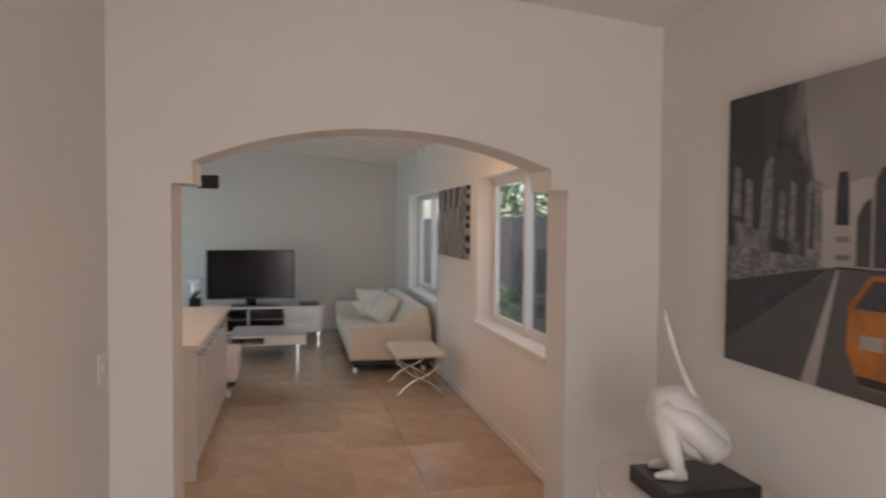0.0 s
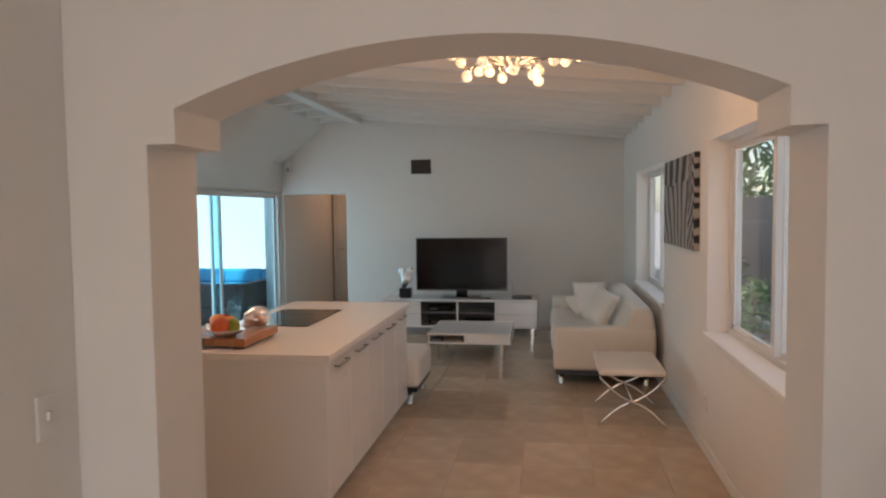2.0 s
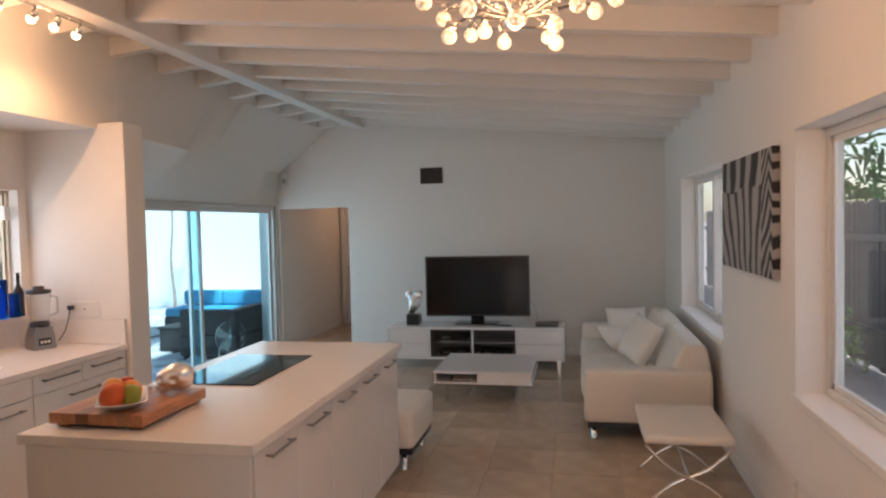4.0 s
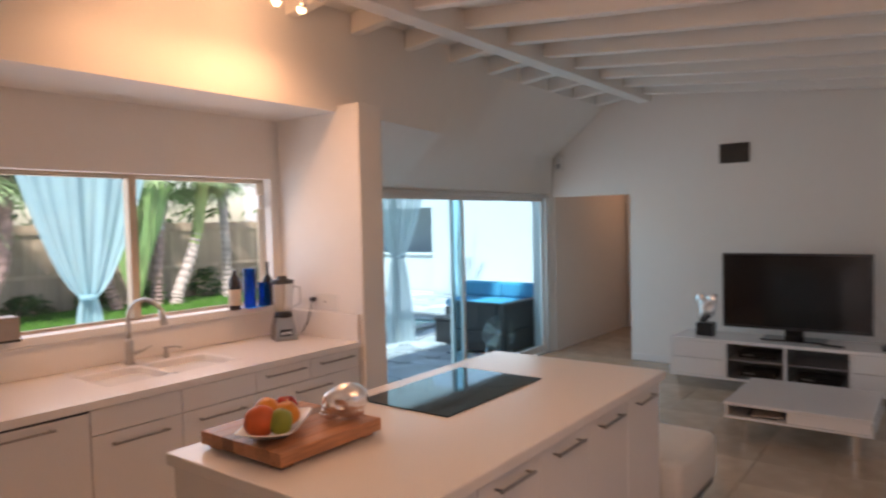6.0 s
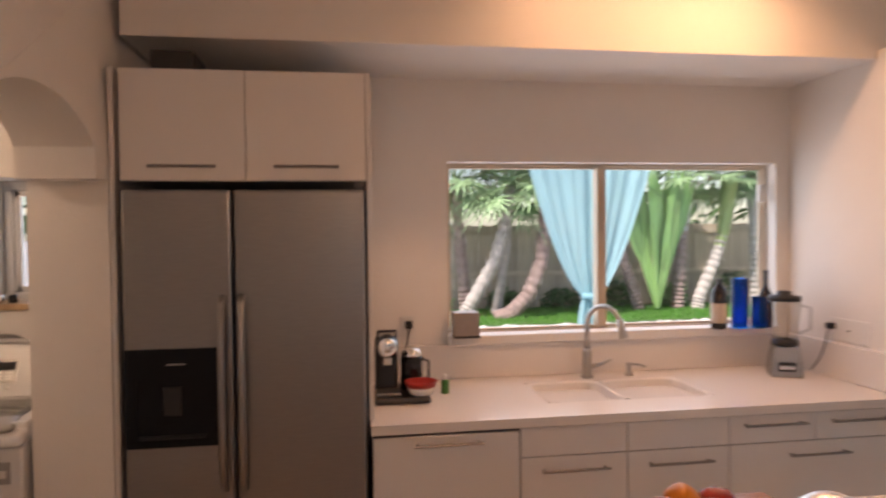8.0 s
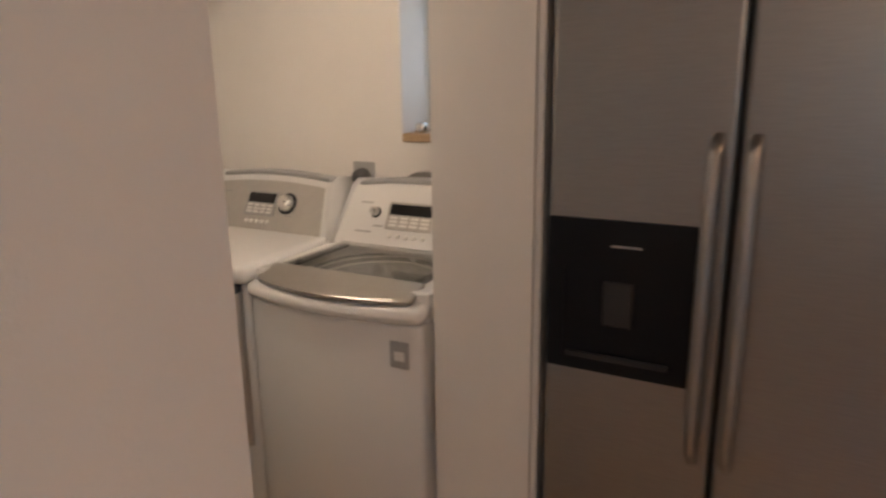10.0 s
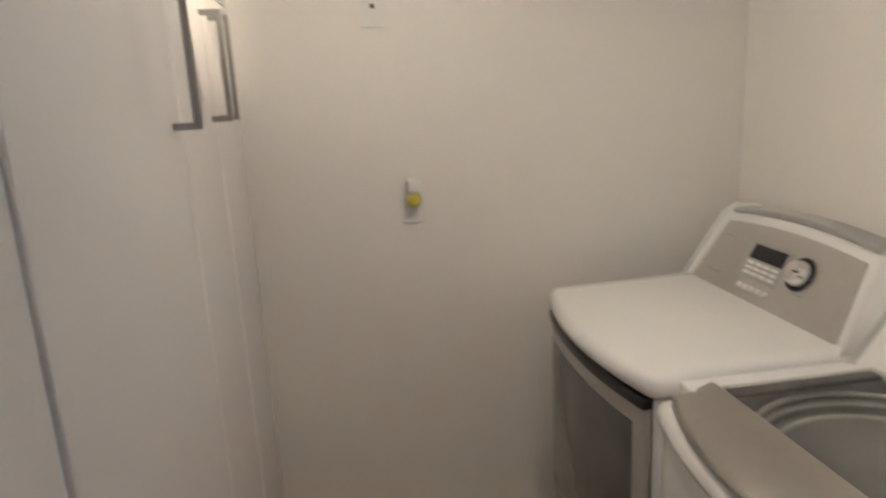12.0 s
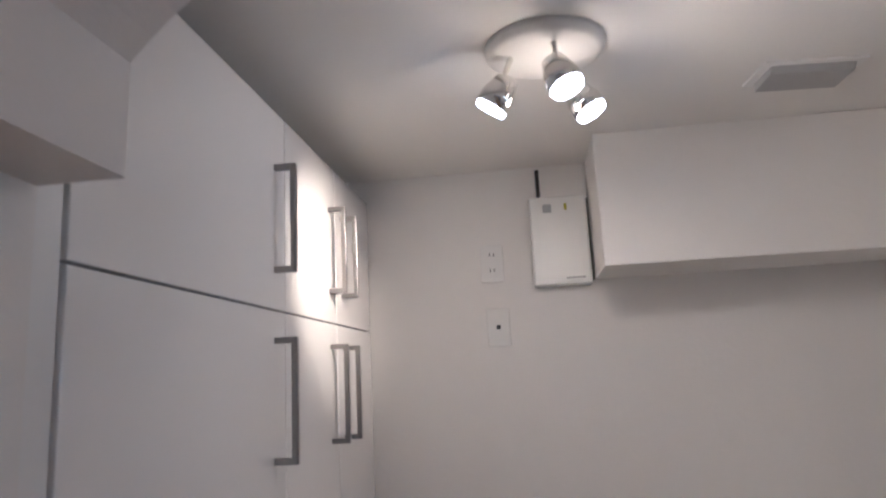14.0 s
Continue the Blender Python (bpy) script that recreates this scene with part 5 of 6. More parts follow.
for u0, u1, v in ((-0.18, -0.13, 0.10), (-0.12, -0.03, 0.20), (0.0, 0.16, 0.30), (0.20, 0.45, 0.42), (0.50, 0.777, 0.46)):
    print_shape("print_building", [(u0, -0.10), (u1, -0.10), (u1, v), (u0 + 0.02, v - 0.02), (u0, v - 0.06)], PRINT_TOWER, 5)
print_shape("print_road", [(-0.778, -0.483), (0.778, -0.483), (0.778, -0.12), (-0.235, -0.104), (-0.26, -0.106), (-0.778, -0.41)], PRINT_ROAD, 2)
print_shape("print_kerb_shadow", [(-0.777, -0.18), (-0.40, -0.125), (-0.27, -0.108), (-0.777, -0.41)], PRINT_BLACK, 3)
print_shape("print_crowd", [(-0.777, -0.19), (-0.40, -0.128), (-0.285, -0.113), (-0.40, -0.078), (-0.777, -0.055)], PRINT_CROWD, 6)
print_shape("print_line", [(-0.385, -0.483), (-0.322, -0.483), (-0.240, -0.11), (-0.249, -0.11)], PRINT_LINE, 4)
for u0, u1, v0, v1 in ((-0.206, 0.26, -0.445, -0.122), (0.42, 0.76, -0.40, -0.11)):
    w = u1 - u0
    print_shape("print_car", [(u0, v0 + 0.09), (u0 + 0.05, v0), (u1 - 0.05, v0), (u1, v0 + 0.09), (u1, v1 - 0.10), (u1 - 0.10, v1), (u0 + 0.08, v1), (u0 + 0.005, v1 - 0.09)], PRINT_TAXI, 6)
    print_shape("print_windscreen", [(u0 + 0.025, v1 - 0.10), (u1 - 0.03, v1 - 0.10), (u1 - 0.11, v1 - 0.015), (u0 + 0.09, v1 - 0.015)], PRINT_TOWER, 7)
    print_shape("print_bumper", [(u0 + 0.035, v0 + 0.03), (u1 - 0.035, v0 + 0.03), (u1 - 0.05, v0 + 0.004), (u0 + 0.05, v0 + 0.004)], PRINT_BLACK, 7)
    for u in (u0 + 0.05, u1 - 0.13):
        print_shape("print_headlight", [(u, v0 + 0.11), (u + 0.08, v0 + 0.11), (u + 0.08, v0 + 0.15), (u, v0 + 0.15)], PRINT_LINE, 7)

side = thing("side_table", pose(1.93, 1.56, 0), "white oval side table against the wall", "table")
bm = lathe([(0.27, 0.78), (0.28, 0.79), (0.28, 0.81), (0.27, 0.82)], 40)
for v in bm.verts:
    v.co.y *= 1.75
part("tabletop", bm, LACQUER, side, smooth=False)
for x, y in ((-0.17, -0.38), (0.17, -0.38), (-0.17, 0.38), (0.17, 0.38)):
    part("leg", tube([(x * 1.2, y * 1.1, 0), (x, y, 0.78)], [0.014, 0.02], 10), LACQUER, side, smooth=True)
tagged(finish("statue_plinth", box(1.79, 2.12, 1.50, 1.77, 0.821, 0.88, 0.004), BLACK), "black block under the white statue", "plinth")

# crouching figure as one plain smooth mesh
bm = bmesh.new()


def limb(points, radii):
    add_tube(bm, points, radii, 12)


limb([(0, -0.02, 0.16), (0.0, 0.06, 0.20), (0.0, 0.12, 0.24), (0, 0.16, 0.235), (0, 0.19, 0.21)], [0.045, 0.085, 0.09, 0.075, 0.03])
limb([(0, -0.10, 0.08), (0, -0.06, 0.11), (0, 0.02, 0.15), (0, 0.08, 0.19), (0, 0.10, 0.2)], [0.03, 0.08, 0.092, 0.08, 0.05])
for s in (-1, 1):
    limb([(0.05 * s, -0.05, 0.10), (0.065 * s, 0.08, 0.20), (0.06 * s, 0.16, 0.235), (0.055 * s, 0.19, 0.225)], [0.055, 0.05, 0.042, 0.02])
    limb([(0.06 * s, 0.175, 0.235), (0.06 * s, 0.13, 0.12), (0.06 * s, 0.10, 0.03), (0.06 * s, 0.10, 0.0)], [0.04, 0.04, 0.025, 0.022])
    limb([(0.06 * s, 0.07, 0.016), (0.06 * s, 0.14, 0.016), (0.06 * s, 0.19, 0.010)], [0.018, 0.02, 0.010])
limb([(0.0, 0.0, 0.22), (0.0, 0.055, 0.32), (0, 0.10, 0.42), (0, 0.13, 0.50), (0, 0.15, 0.58)], [0.022, 0.011, 0.008, 0.012, 0.003])
limb([(0, 0.02, 0.25), (0, 0.12, 0.27), (0, 0.20, 0.28)], [0.03, 0.02, 0.012])
statue = tagged(finish("statue", bm, PLASTER_STATUE, None, True), "white crouching figure statue on a black block", "statue")
statue.matrix_world = pose(1.975, 1.625, 0.881, 0, 0, 72) @ Matrix.Diagonal((0.85, 0.85, 0.97, 1))
wall_plate("light_switch", pose(-0.07, 2.28, 1.19, 0, 0, 90), "white light switch plate on the wall", "switch")

# ---- laundry ----
def bowed(x0, x1, y0, y1, z0, z1, bevel, bow, lip=0.0):
    """A block whose +x face bulges outwards between its ends."""
    bm = bmesh.new()
    add_box(bm, x0, x1, y0, y1, z0, z1)
    bmesh.ops.subdivide_edges(bm, edges=[e for e in bm.edges if abs(e.verts[0].co.y - e.verts[1].co.y) > 0.1], cuts=12)
    mid, half = (y0 + y1) / 2, (y1 - y0) / 2
    for v in bm.verts:
        if v.co.x > (x0 + x1) / 2:
            v.co.x += bow * (1 - ((v.co.y - mid) / half) ** 2)
            v.co.z -= lip * (v.co.z > (z0 + z1) / 2)
    bm.normal_update()
    sharp = [e for e in bm.edges if len(e.link_faces) == 2 and e.link_faces[0].normal.dot(e.link_faces[1].normal) < 0.6]
    return bevelled(bm, sharp, bevel, 3)


dryer = thing("clothes_dryer", pose(-2.30, 1.57, 0), "white front-loading dryer with silver control panel", "dryer")
part("body", bowed(-0.34, 0.285, -0.345, 0.335, 0.02, 0.935, 0.012, 0.03), APPLIANCE, dryer, smooth=True)
part("top", bowed(-0.34, 0.305, -0.348, 0.340, 0.936, 1.005, 0.026, 0.05, 0.012), APPLIANCE, dryer, smooth=True)


def console_panel(w, y0, y1, face, dial=0.048, dial_y=0.075, display=(-0.19, -0.03)):
    """The raised rear console: sides that lean in and an arched top, with its dial, display and keys."""
    mid, half = (y0 + y1) / 2, (y1 - y0) / 2

    def leaning(bm):
        for v in bm.verts:
            rise = min(1.0, max(0.0, (v.co.z - 1.0) / 0.2))
            u = (v.co.y - mid) / half
            v.co.y = mid + half * u * (1 - 0.13 * rise)
            v.co.z += 0.020 * rise * (1 - u * u)
            v.co.x -= 0.0111 * rise * (1 - u * u)
        return bm

    bm = plate([(-0.335, 0.975), (-0.125, 0.975), (-0.240, 1.182), (-0.268, 1.195), (-0.335, 1.187)], y1 - y0, "y", y0)
    bmesh.ops.subdivide_edges(bm, edges=[e for e in bm.edges if abs(e.verts[0].co.y - e.verts[1].co.y) > 0.1], cuts=11)
    bm.normal_update()
    bevelled(bm, [e for e in bm.edges if len(e.link_faces) == 2 and e.link_faces[0].normal.dot(e.link_faces[1].normal) < 0.9], 0.016, 3)
    c = part("console", leaning(bm), APPLIANCE, w, smooth=True)
    tilt = pose(-0.1835, mid, 1.080, 0, -29, 0)
    h, tall = half - 0.045, 0.098
    bm = bmesh.new()
    add_box(bm, -0.001, 0.006, -h, h, -tall, tall)
    bmesh.ops.subdivide_edges(bm, edges=[e for e in bm.edges if abs(e.verts[0].co.y - e.verts[1].co.y) > 0.1], cuts=11)
    for v in bm.verts:
        rise = (v.co.z + tall) / (2 * tall)
        v.co.z += 0.016 * rise * (1 - (v.co.y / h) ** 2)
        v.co.y *= 1 - 0.12 * rise
    f = part("panel", bm, face, c, "silver control panel")
    f.matrix_local = tilt
    bm = box(-0.30, -0.240, y0 + 0.03, y1 - 0.03, 1.185, 1.201, 0.005)
    bmesh.ops.subdivide_edges(bm, edges=[e for e in bm.edges if abs(e.verts[0].co.y - e.verts[1].co.y) > 0.1], cuts=11)
    part("top_trim", leaning(bm), GREY_LOUVRE, w, "grey arched top trim")
    x0, x1 = display
    part("display_surround", box(0.006, 0.009, x0 - 0.010, x1 + 0.010, -0.036, 0.066, 0.003), GREY_PANEL if face is APPLIANCE else GREY_LOUVRE, c).matrix_local = tilt
    part("display", box(0.009, 0.012, x0, x1, 0.018, 0.058, 0.002), SCREEN, c, "dark display").matrix_local = tilt
    for k in range(12):
        u = x0 + (x1 - x0) * (k % 4 + 0.12) / 4
        part("button", box(0.009, 0.012, u, u + (x1 - x0) * 0.19, 0.002 - 0.014 * (k // 4), 0.011 - 0.014 * (k // 4), 0.0015), PLATE, c).matrix_local = tilt
    at = tilt @ pose(0.006, dial_y, 0.022, 0, 90, 0)
    part("knob_ring", lathe([(dial, 0.0), (dial * 1.22, 0.001), (dial * 1.22, 0.004), (dial, 0.005)], 28), BLACK_GLOSS, c, smooth=True).matrix_local = at
    knob = part("knob", lathe([(dial * 0.96, 0.0), (dial, 0.004), (dial * 0.92, 0.014), (dial * 0.78, 0.028), (dial * 0.70, 0.032), (dial * 0.3, 0.0325)], 28), CHROME, c, "round chrome dial", True)
    knob.matrix_local = at
    part("knob_mark", box(-0.002, 0.002, dial * 0.2, dial * 0.68, 0.032, 0.0345, 0.0005), BLACK, knob)
    for k in range(5):
        b = part("round_button", lathe([(0.008, 0), (0.008, 0.004), (0.005, 0.006)], 12), PLATE, c)
        b.matrix_local = tilt @ pose(0.006, x0 + (x1 - x0) * (k + 0.5) / 5, -0.060, 0, 90, 0)
    for k, (u, z, wide) in enumerate(((-h + 0.05, 0.055, 0.05), (-h + 0.05, -0.055, 0.07), (dial_y, -0.03, 0.04))):
        part("text_bar", box(0.006, 0.0072, u, u + wide, z, z + 0.005, 0), GREY_LOUVRE, c).matrix_local = tilt


console_panel(dryer, -0.345, 0.34, GREY_PANEL, 0.036, 0.105, (-0.095, 0.04))
d = part("door", bowed(0.286, 0.305, -0.322, 0.312, 0.36, 0.915, 0.012, 0.034), GREY_PANEL, dryer, "silver framed dryer door", True)
part("door_glass", bowed(0.30, 0.3175, -0.275, 0.265, 0.42, 0.865, 0.004, 0.0247), DOOR_GLASS, d, "dark door window", True)
part("handle_slot", bowed(0.28, 0.312, -0.318, 0.308, 0.908, 0.934, 0.004, 0.036), BLACK, d, "", True)
for x, y in ((-0.28, -0.28), (0.25, -0.28), (-0.28, 0.27), (0.25, 0.27)):
    part("foot", lathe([(0.025, 0), (0.025, 0.012), (0.015, 0.02)], 10, (x, y, 0)), BLACK, dryer)

washer = thing("washing_machine", pose(-2.30, 2.235, 0), "white top-loading washer with clear lid", "washing machine")
part("body", bowed(-0.34, 0.285, -0.325, 0.31, 0.02, 0.90, 0.012, 0.035), APPLIANCE, washer, smooth=True)
rim = bmesh.new()
for a in ((-0.34, -0.20, -0.328, 0.313, 0.985), (-0.20, 0.25, -0.328, -0.265, 0.985), (-0.20, 0.25, 0.25, 0.313, 0.985)):
    add_box(rim, *a[:4], 0.895, a[4], 0.008, 2)
part("top_rim", rim, APPLIANCE, washer)
part("front_rim", bowed(0.22, 0.30, -0.328, 0.313, 0.901, 0.965, 0.02, 0.045, 0.02), APPLIANCE, washer, smooth=True)
lid = part("lid", bowed(0.195, 0.285, -0.29, 0.275, 0.962, 1.0, 0.012, 0.055, 0.032), HANDLE, washer, "brushed silver lid grip", True)
part("lid_glass", box(-0.19, 0.196, -0.262, 0.248, 0.988, 0.996, 0.003), CLEAR, lid, "clear curved lid")
bm = bmesh.new()
for a in ((-0.20, -0.15, -0.265, 0.25), (-0.149, 0.194, -0.265, -0.235), (-0.149, 0.194, 0.22, 0.25)):
    add_box(bm, *a, 0.978, 0.9875, 0.002)
part("lid_frame", bm, DARK_PLASTIC, lid, "dark grey lid frame")
part("tub_cover", lathe([(0.262, 0.930), (0.252, 0.950), (0.228, 0.944), (0.224, 0.90)], 48, (0.02, -0.007, 0)), GREY_LOUVRE, washer, "grey tub cover ring", True)
bm = bmesh.new()
for k in range(3):
    r = (0.235, 0.225, 0.20)[k]
    add_tube(bm, [(0.02 + r * math.cos(a), -0.007 + r * math.sin(a), 0.962 - 0.016 * k) for a in np.linspace(0, 2 * math.pi, 49)], 0.005, 8, False)
part("drum_ring", bm, PLATE, washer, smooth=True)
bm = lathe([(0.21, 0.80), (0.222, 0.95), (0.222, 0.951), (0.20, 0.60), (0.20, 0.595)], 40, (0.02, -0.007, 0))
part("drum", bm, STEEL, washer, smooth=True)
console_panel(washer, -0.315, 0.31, APPLIANCE, 0.017, -0.145, (-0.085, 0.085))
part("sticker", box(0.300, 0.3035, 0.215, 0.275, 0.77, 0.85, 0), GREY_LOUVRE, washer, "grey emblem sticker")
part("sticker_mark", box(0.3036, 0.3042, 0.228, 0.262, 0.792, 0.82, 0), PLATE, washer)
for x, y in ((-0.28, -0.28), (0.25, -0.28), (-0.28, 0.27), (0.25, 0.27)):
    part("foot", lathe([(0.025, 0), (0.025, 0.012), (0.015, 0.02)], 10, (x, y, 0)), BLACK, washer)

cab = thing("tall_cabinet", pose(-1.14, 1.83, 0), "tall white lacquer laundry cupboards with bar handles", "cabinet")
part("body", box(0.021, 0.60, -0.72, 0.65, 0.0, 2.235, 0.002), LACQUER, cab)
for y0, y1, hand in ((-0.725, -0.36, 1), (-0.36, 0.005, -1), (0.005, 0.655, -1)):
    for z0, z1, h0, h1 in ((0.06, 1.826, 1.54, 1.775), (1.83, 2.235, 1.90, 2.12)):
        d = part("door", box(0, 0.019, y0 + 0.002, y1 - 0.002, z0, z1, 0.002), LACQUER, cab)
        y = y0 + 0.055 if hand < 0 else y1 - 0.055
        bm = bmesh.new()
        add_box(bm, -0.045, -0.033, y - 0.006, y + 0.006, h0, h1, 0.002)
        for z in (h0, h1 - 0.012):
            add_box(bm, -0.034, 0.0, y - 0.006, y + 0.006, z, z + 0.012, 0.001)
        part("handle", bm, GUNMETAL, d, "square metal pull handle")
structure("cabinet_filler", box(-1.135, -0.54, 2.4855, 2.569, 0, 2.235, 0.003), TRIM, "white filler strip beside the cupboards", "panel")

wall_plate("power_outlet", pose(-1.526, 1.10, 2.014, 0, 0, 180), "white power outlet high on the wall", "outlet", holes="outlet")
wall_plate("phone_jack", pose(-1.534, 1.10, 1.82, 0, 0, 180), "white phone jack plate on the wall", "wall jack", holes="jack")
p = wall_plate("power_outlet", pose(-1.616, 1.10, 1.255, 0, 0, 180), "white outlet with yellow plug-in air freshener", "outlet", holes="outlet")
part("freshener_cap", box(-0.022, 0.022, -0.055, -0.0095, 0.035, 0.078, 0.01, 3), PLATE, p, "white air freshener cap")
part("freshener_oil", ball(0.022, (0, -0.036, 0.016), (1, 0.8, 1), 0, 0), AIR_OIL, p, "yellow oil bulb", True)
panel = thing("control_box", pose(-1.735, 1.10, 2.065, 0, 0, 180), "white wall-mounted control box with black cable", "control box")
part("case", box(-0.085, 0.085, -0.05, -0.001, -0.135, 0.135, 0.006), PLATE, panel)
part("button", box(-0.045, -0.02, -0.053, -0.0495, 0.085, 0.11, 0.001), GREY_LOUVRE, panel)
part("sticker", box(0.018, 0.026, -0.053, -0.0495, 0.09, 0.11, 0), AIR_OIL, panel)
part("text_bar", box(0.01, 0.065, -0.0525, -0.0495, -0.118, -0.112, 0), GREY_LOUVRE, panel)
part("cable", box(-0.06, -0.048, -0.02, -0.002, 0.1355, 0.23, 0.002), BLACK, panel)
part("side_cable", box(0.0855, 0.092, -0.02, -0.002, -0.12, 0.13, 0.001), VENT, panel)

spot = thing("ceiling_spotlight", pose(-1.692, 1.895, 2.31), "white round ceiling plate with three lit chrome spots", "ceiling light")
part("ceiling_plate", lathe([(0.02, -0.024), (0.10, -0.022), (0.116, -0.012), (0.118, 0.0)], 32), TRIM, spot, smooth=True)
for dx, dy, tx, ty, tz in ((0.095, 0.02, -1.13, 1.75, 1.95), (-0.02, 0.085, -2.3, 2.2, 1.4), (-0.07, -0.045, -2.6, 1.9, 1.5)):
    at = Vector((dx, dy, -0.10))
    aim = (Vector((tx, ty, tz)) - Vector((-1.692 + dx, 1.895 + dy, 2.19))).normalized()
    aim = (aim + Vector((0, 0.1, -0.8))).normalized()
    part("stem", tube([(dx * 0.7, dy * 0.7, -0.024), (dx * 0.85, dy * 0.85, -0.06), at - aim * 0.035], 0.006, 8), CHROME, spot, smooth=True)
    h = part("spot_head", tube([at - aim * 0.04, at - aim * 0.035, at, at + aim * 0.025], [0.012, 0.022, 0.033, 0.034], 18), CHROME, spot, smooth=True)
    part("lit_face", tube([at + aim * 0.0255, at + aim * 0.034], [0.032, 0.030], 18), LED, h, "lit lamp face").visible_shadow = False
cv = thing("ceiling_vent", pose(-2.265, 1.655, 2.31, 0, 0, 5), "white ceiling register with grey angled louvre", "vent")
part("frame", wall_grid("y", -0.06, 0.06, -0.11, 0.11, -0.006, -0.0005, []), TRIM, cv)
part("deflector", plate([(-0.045, -0.006), (0.045, -0.006), (0.035, -0.02), (-0.05, -0.024)], 0.18, "x", -0.09), GREY_LOUVRE, cv)
structure("baseboard_laundry", box(-2.675, -1.145, 1.1015, 1.114, 0.004, 0.10, 0.003), SHELF_WOOD, "beige tile baseboard in the laundry", "baseboard")
go = thing("dryer_outlet", pose(-2.68, 1.91, 1.207, 0, 0, 90), "grey heavy-duty outlet with round plug", "outlet")
part("cover", box(-0.05, 0.05, -0.008, 0, -0.05, 0.05, 0.003), GREY_LOUVRE, go)
part("plug", lathe([(0.035, 0), (0.036, 0.01), (0.03, 0.04), (0.012, 0.05)], 18), STEEL_DARK, go, smooth=True).matrix_local = pose(0, -0.008, -0.008, 90, 0, 0)
part("cord", tube([(0, -0.05, -0.01), (0, -0.06, -0.05), (0.01, -0.05, -0.12), (0.02, -0.03, -0.3)], 0.011, 8), STEEL_DARK, go, smooth=True)
hose = thing("vent_hose", pose(-2.64, 2.21, 1.15), "dark coiled vent hose behind the washer", "hose")
bm = bmesh.new()
add_tube(bm, [(0, 0.09 * math.cos(a), 0.06 * math.sin(a)) for a in np.linspace(0.0, 2 * math.pi, 25)], 0.028, 10, False)
part("hose_loop", bm, HOSE, hose, smooth=True)
for y, r in ((2.16, 0.024), (2.22, 0.02), (2.34, 0.022)):
    k = thing("glass_jar", pose(-2.70, y, 1.3725), "small glass jar on the laundry sill", "jar")
    part("jar_body", lathe([(r * 0.8, 0), (r, 0.005), (r, 0.03), (r * 0.6, 0.04)], 14), CHROME if r > 0.022 else BLACK_GLOSS, k, smooth=True)
mat_ = thing("floor_mat", pose(-1.70, 1.38, 0.005), "pale patterned mat with brown rings", "mat")
part("mat_base", box(-0.30, 0.30, -0.24, 0.24, 0, 0.008, 0.003), RUG_BASE, mat_)
for x, y, r in ((-0.25, -0.2, 0.03), (-0.16, -0.15, 0.045), (-0.05, -0.2, 0.03), (-0.2, -0.05, 0.04), (0.06, -0.12, 0.05), (0.17, -0.19, 0.03), (0.2, -0.05, 0.045), (-0.05, 0.0, 0.04), (-0.2, 0.12, 0.05), (0.08, 0.1, 0.04), (0.22, 0.16, 0.045)):
    part("ring", tube([(x + r * math.cos(a), y + r * math.sin(a), 0.008) for a in np.linspace(0, 2 * math.pi, 19)], 0.006, 5), RUG_RING, mat_)


# ---- outdoors ----
ground = bmesh.new()
bmesh.ops.create_grid(ground, x_segments=1, y_segments=1, size=300, matrix=Matrix.Translation((0, 0, -0.12)))
structure("ground", ground, SOIL, "bare sandy ground round the house", "ground")
structure("lawn", box(-13.9, -11.2, -2, 20, -0.11, -0.012, 0), GRASS_GROUND, "bright green lawn by the fence", "lawn")
structure("pool_deck", box(-11.15, -5.4, -2, 9.2, -0.11, -0.03, 0.01), DECK, "pale pool deck beside the lawn", "ground")
structure("pool_coping", wall_grid("x", -0.03, 0.0, 9.9, 12.3, -11.0, -5.65, [(10.1, 12.1, -10.8, -5.85)]), DECK, "pale stone coping round the pool", "pool").matrix_world = Matrix(((0, 0, 1, 0), (0, 1, 0, 0), (1, 0, 0, 0), (0, 0, 0, 1)))
structure("pool_water", box(-10.79, -5.86, 10.11, 12.09, -0.12, -0.022, 0), WATER, "turquoise pool water", "water")
structure("patio_base", box(-13.3, -3.06, 6.0, 16.99, -0.115, -0.035, 0), SOIL, "sandy bed under the patio stones", "ground")
structure("outer_wall_north", wall_grid("y", 15.6, 15.8, -16, -3.05, -0.1, 3.4, [(-13.2, -8.75, 0.0, 2.05)]), STUCCO, "white stucco garden building wall", "wall")
structure("outer_wall_recess", box(-13.4, -8.6, 17.0, 17.2, -0.1, 3.4, 0), SHADED_STUCCO, "outdoor bar back wall, its shade put into the grey colour", "wall")
structure("outer_ceiling_recess", box(-13.4, -8.6, 15.8, 17.2, 2.25, 2.4, 0), STUCCO, "white ceiling of the outdoor bar", "ceiling")
structure("outer_side_recess", box(-8.75, -8.6, 15.8, 17.0, -0.1, 2.25, 0), STUCCO, "white side wall of the outdoor bar", "wall")
structure("house_wall_wing", wall_grid("x", -3.20, -3.06, 10.68, 15.6, -0.1, 3.3, []), STUCCO, "white stucco house wall along the patio", "wall")
bar = thing("outdoor_bar", pose(-10.3, 16.35, -0.035), "long white outdoor bar counter", "bar counter")
part("counter", box(-2.4, 1.5, -0.3, 0.3, 0.9, 0.96, 0.01), STUCCO, bar)
part("front", box(-2.35, 1.45, -0.25, 0.25, 0.0, 0.9, 0.01), STUCCO, bar)
sign = thing("wall_ornament", pose(-9.6, 16.99, 1.45), "small dark ornament on the bar wall", "ornament")
part("plaque", box(-0.12, 0.12, -0.04, 0, -0.12, 0.12, 0.02), VENT, sign)
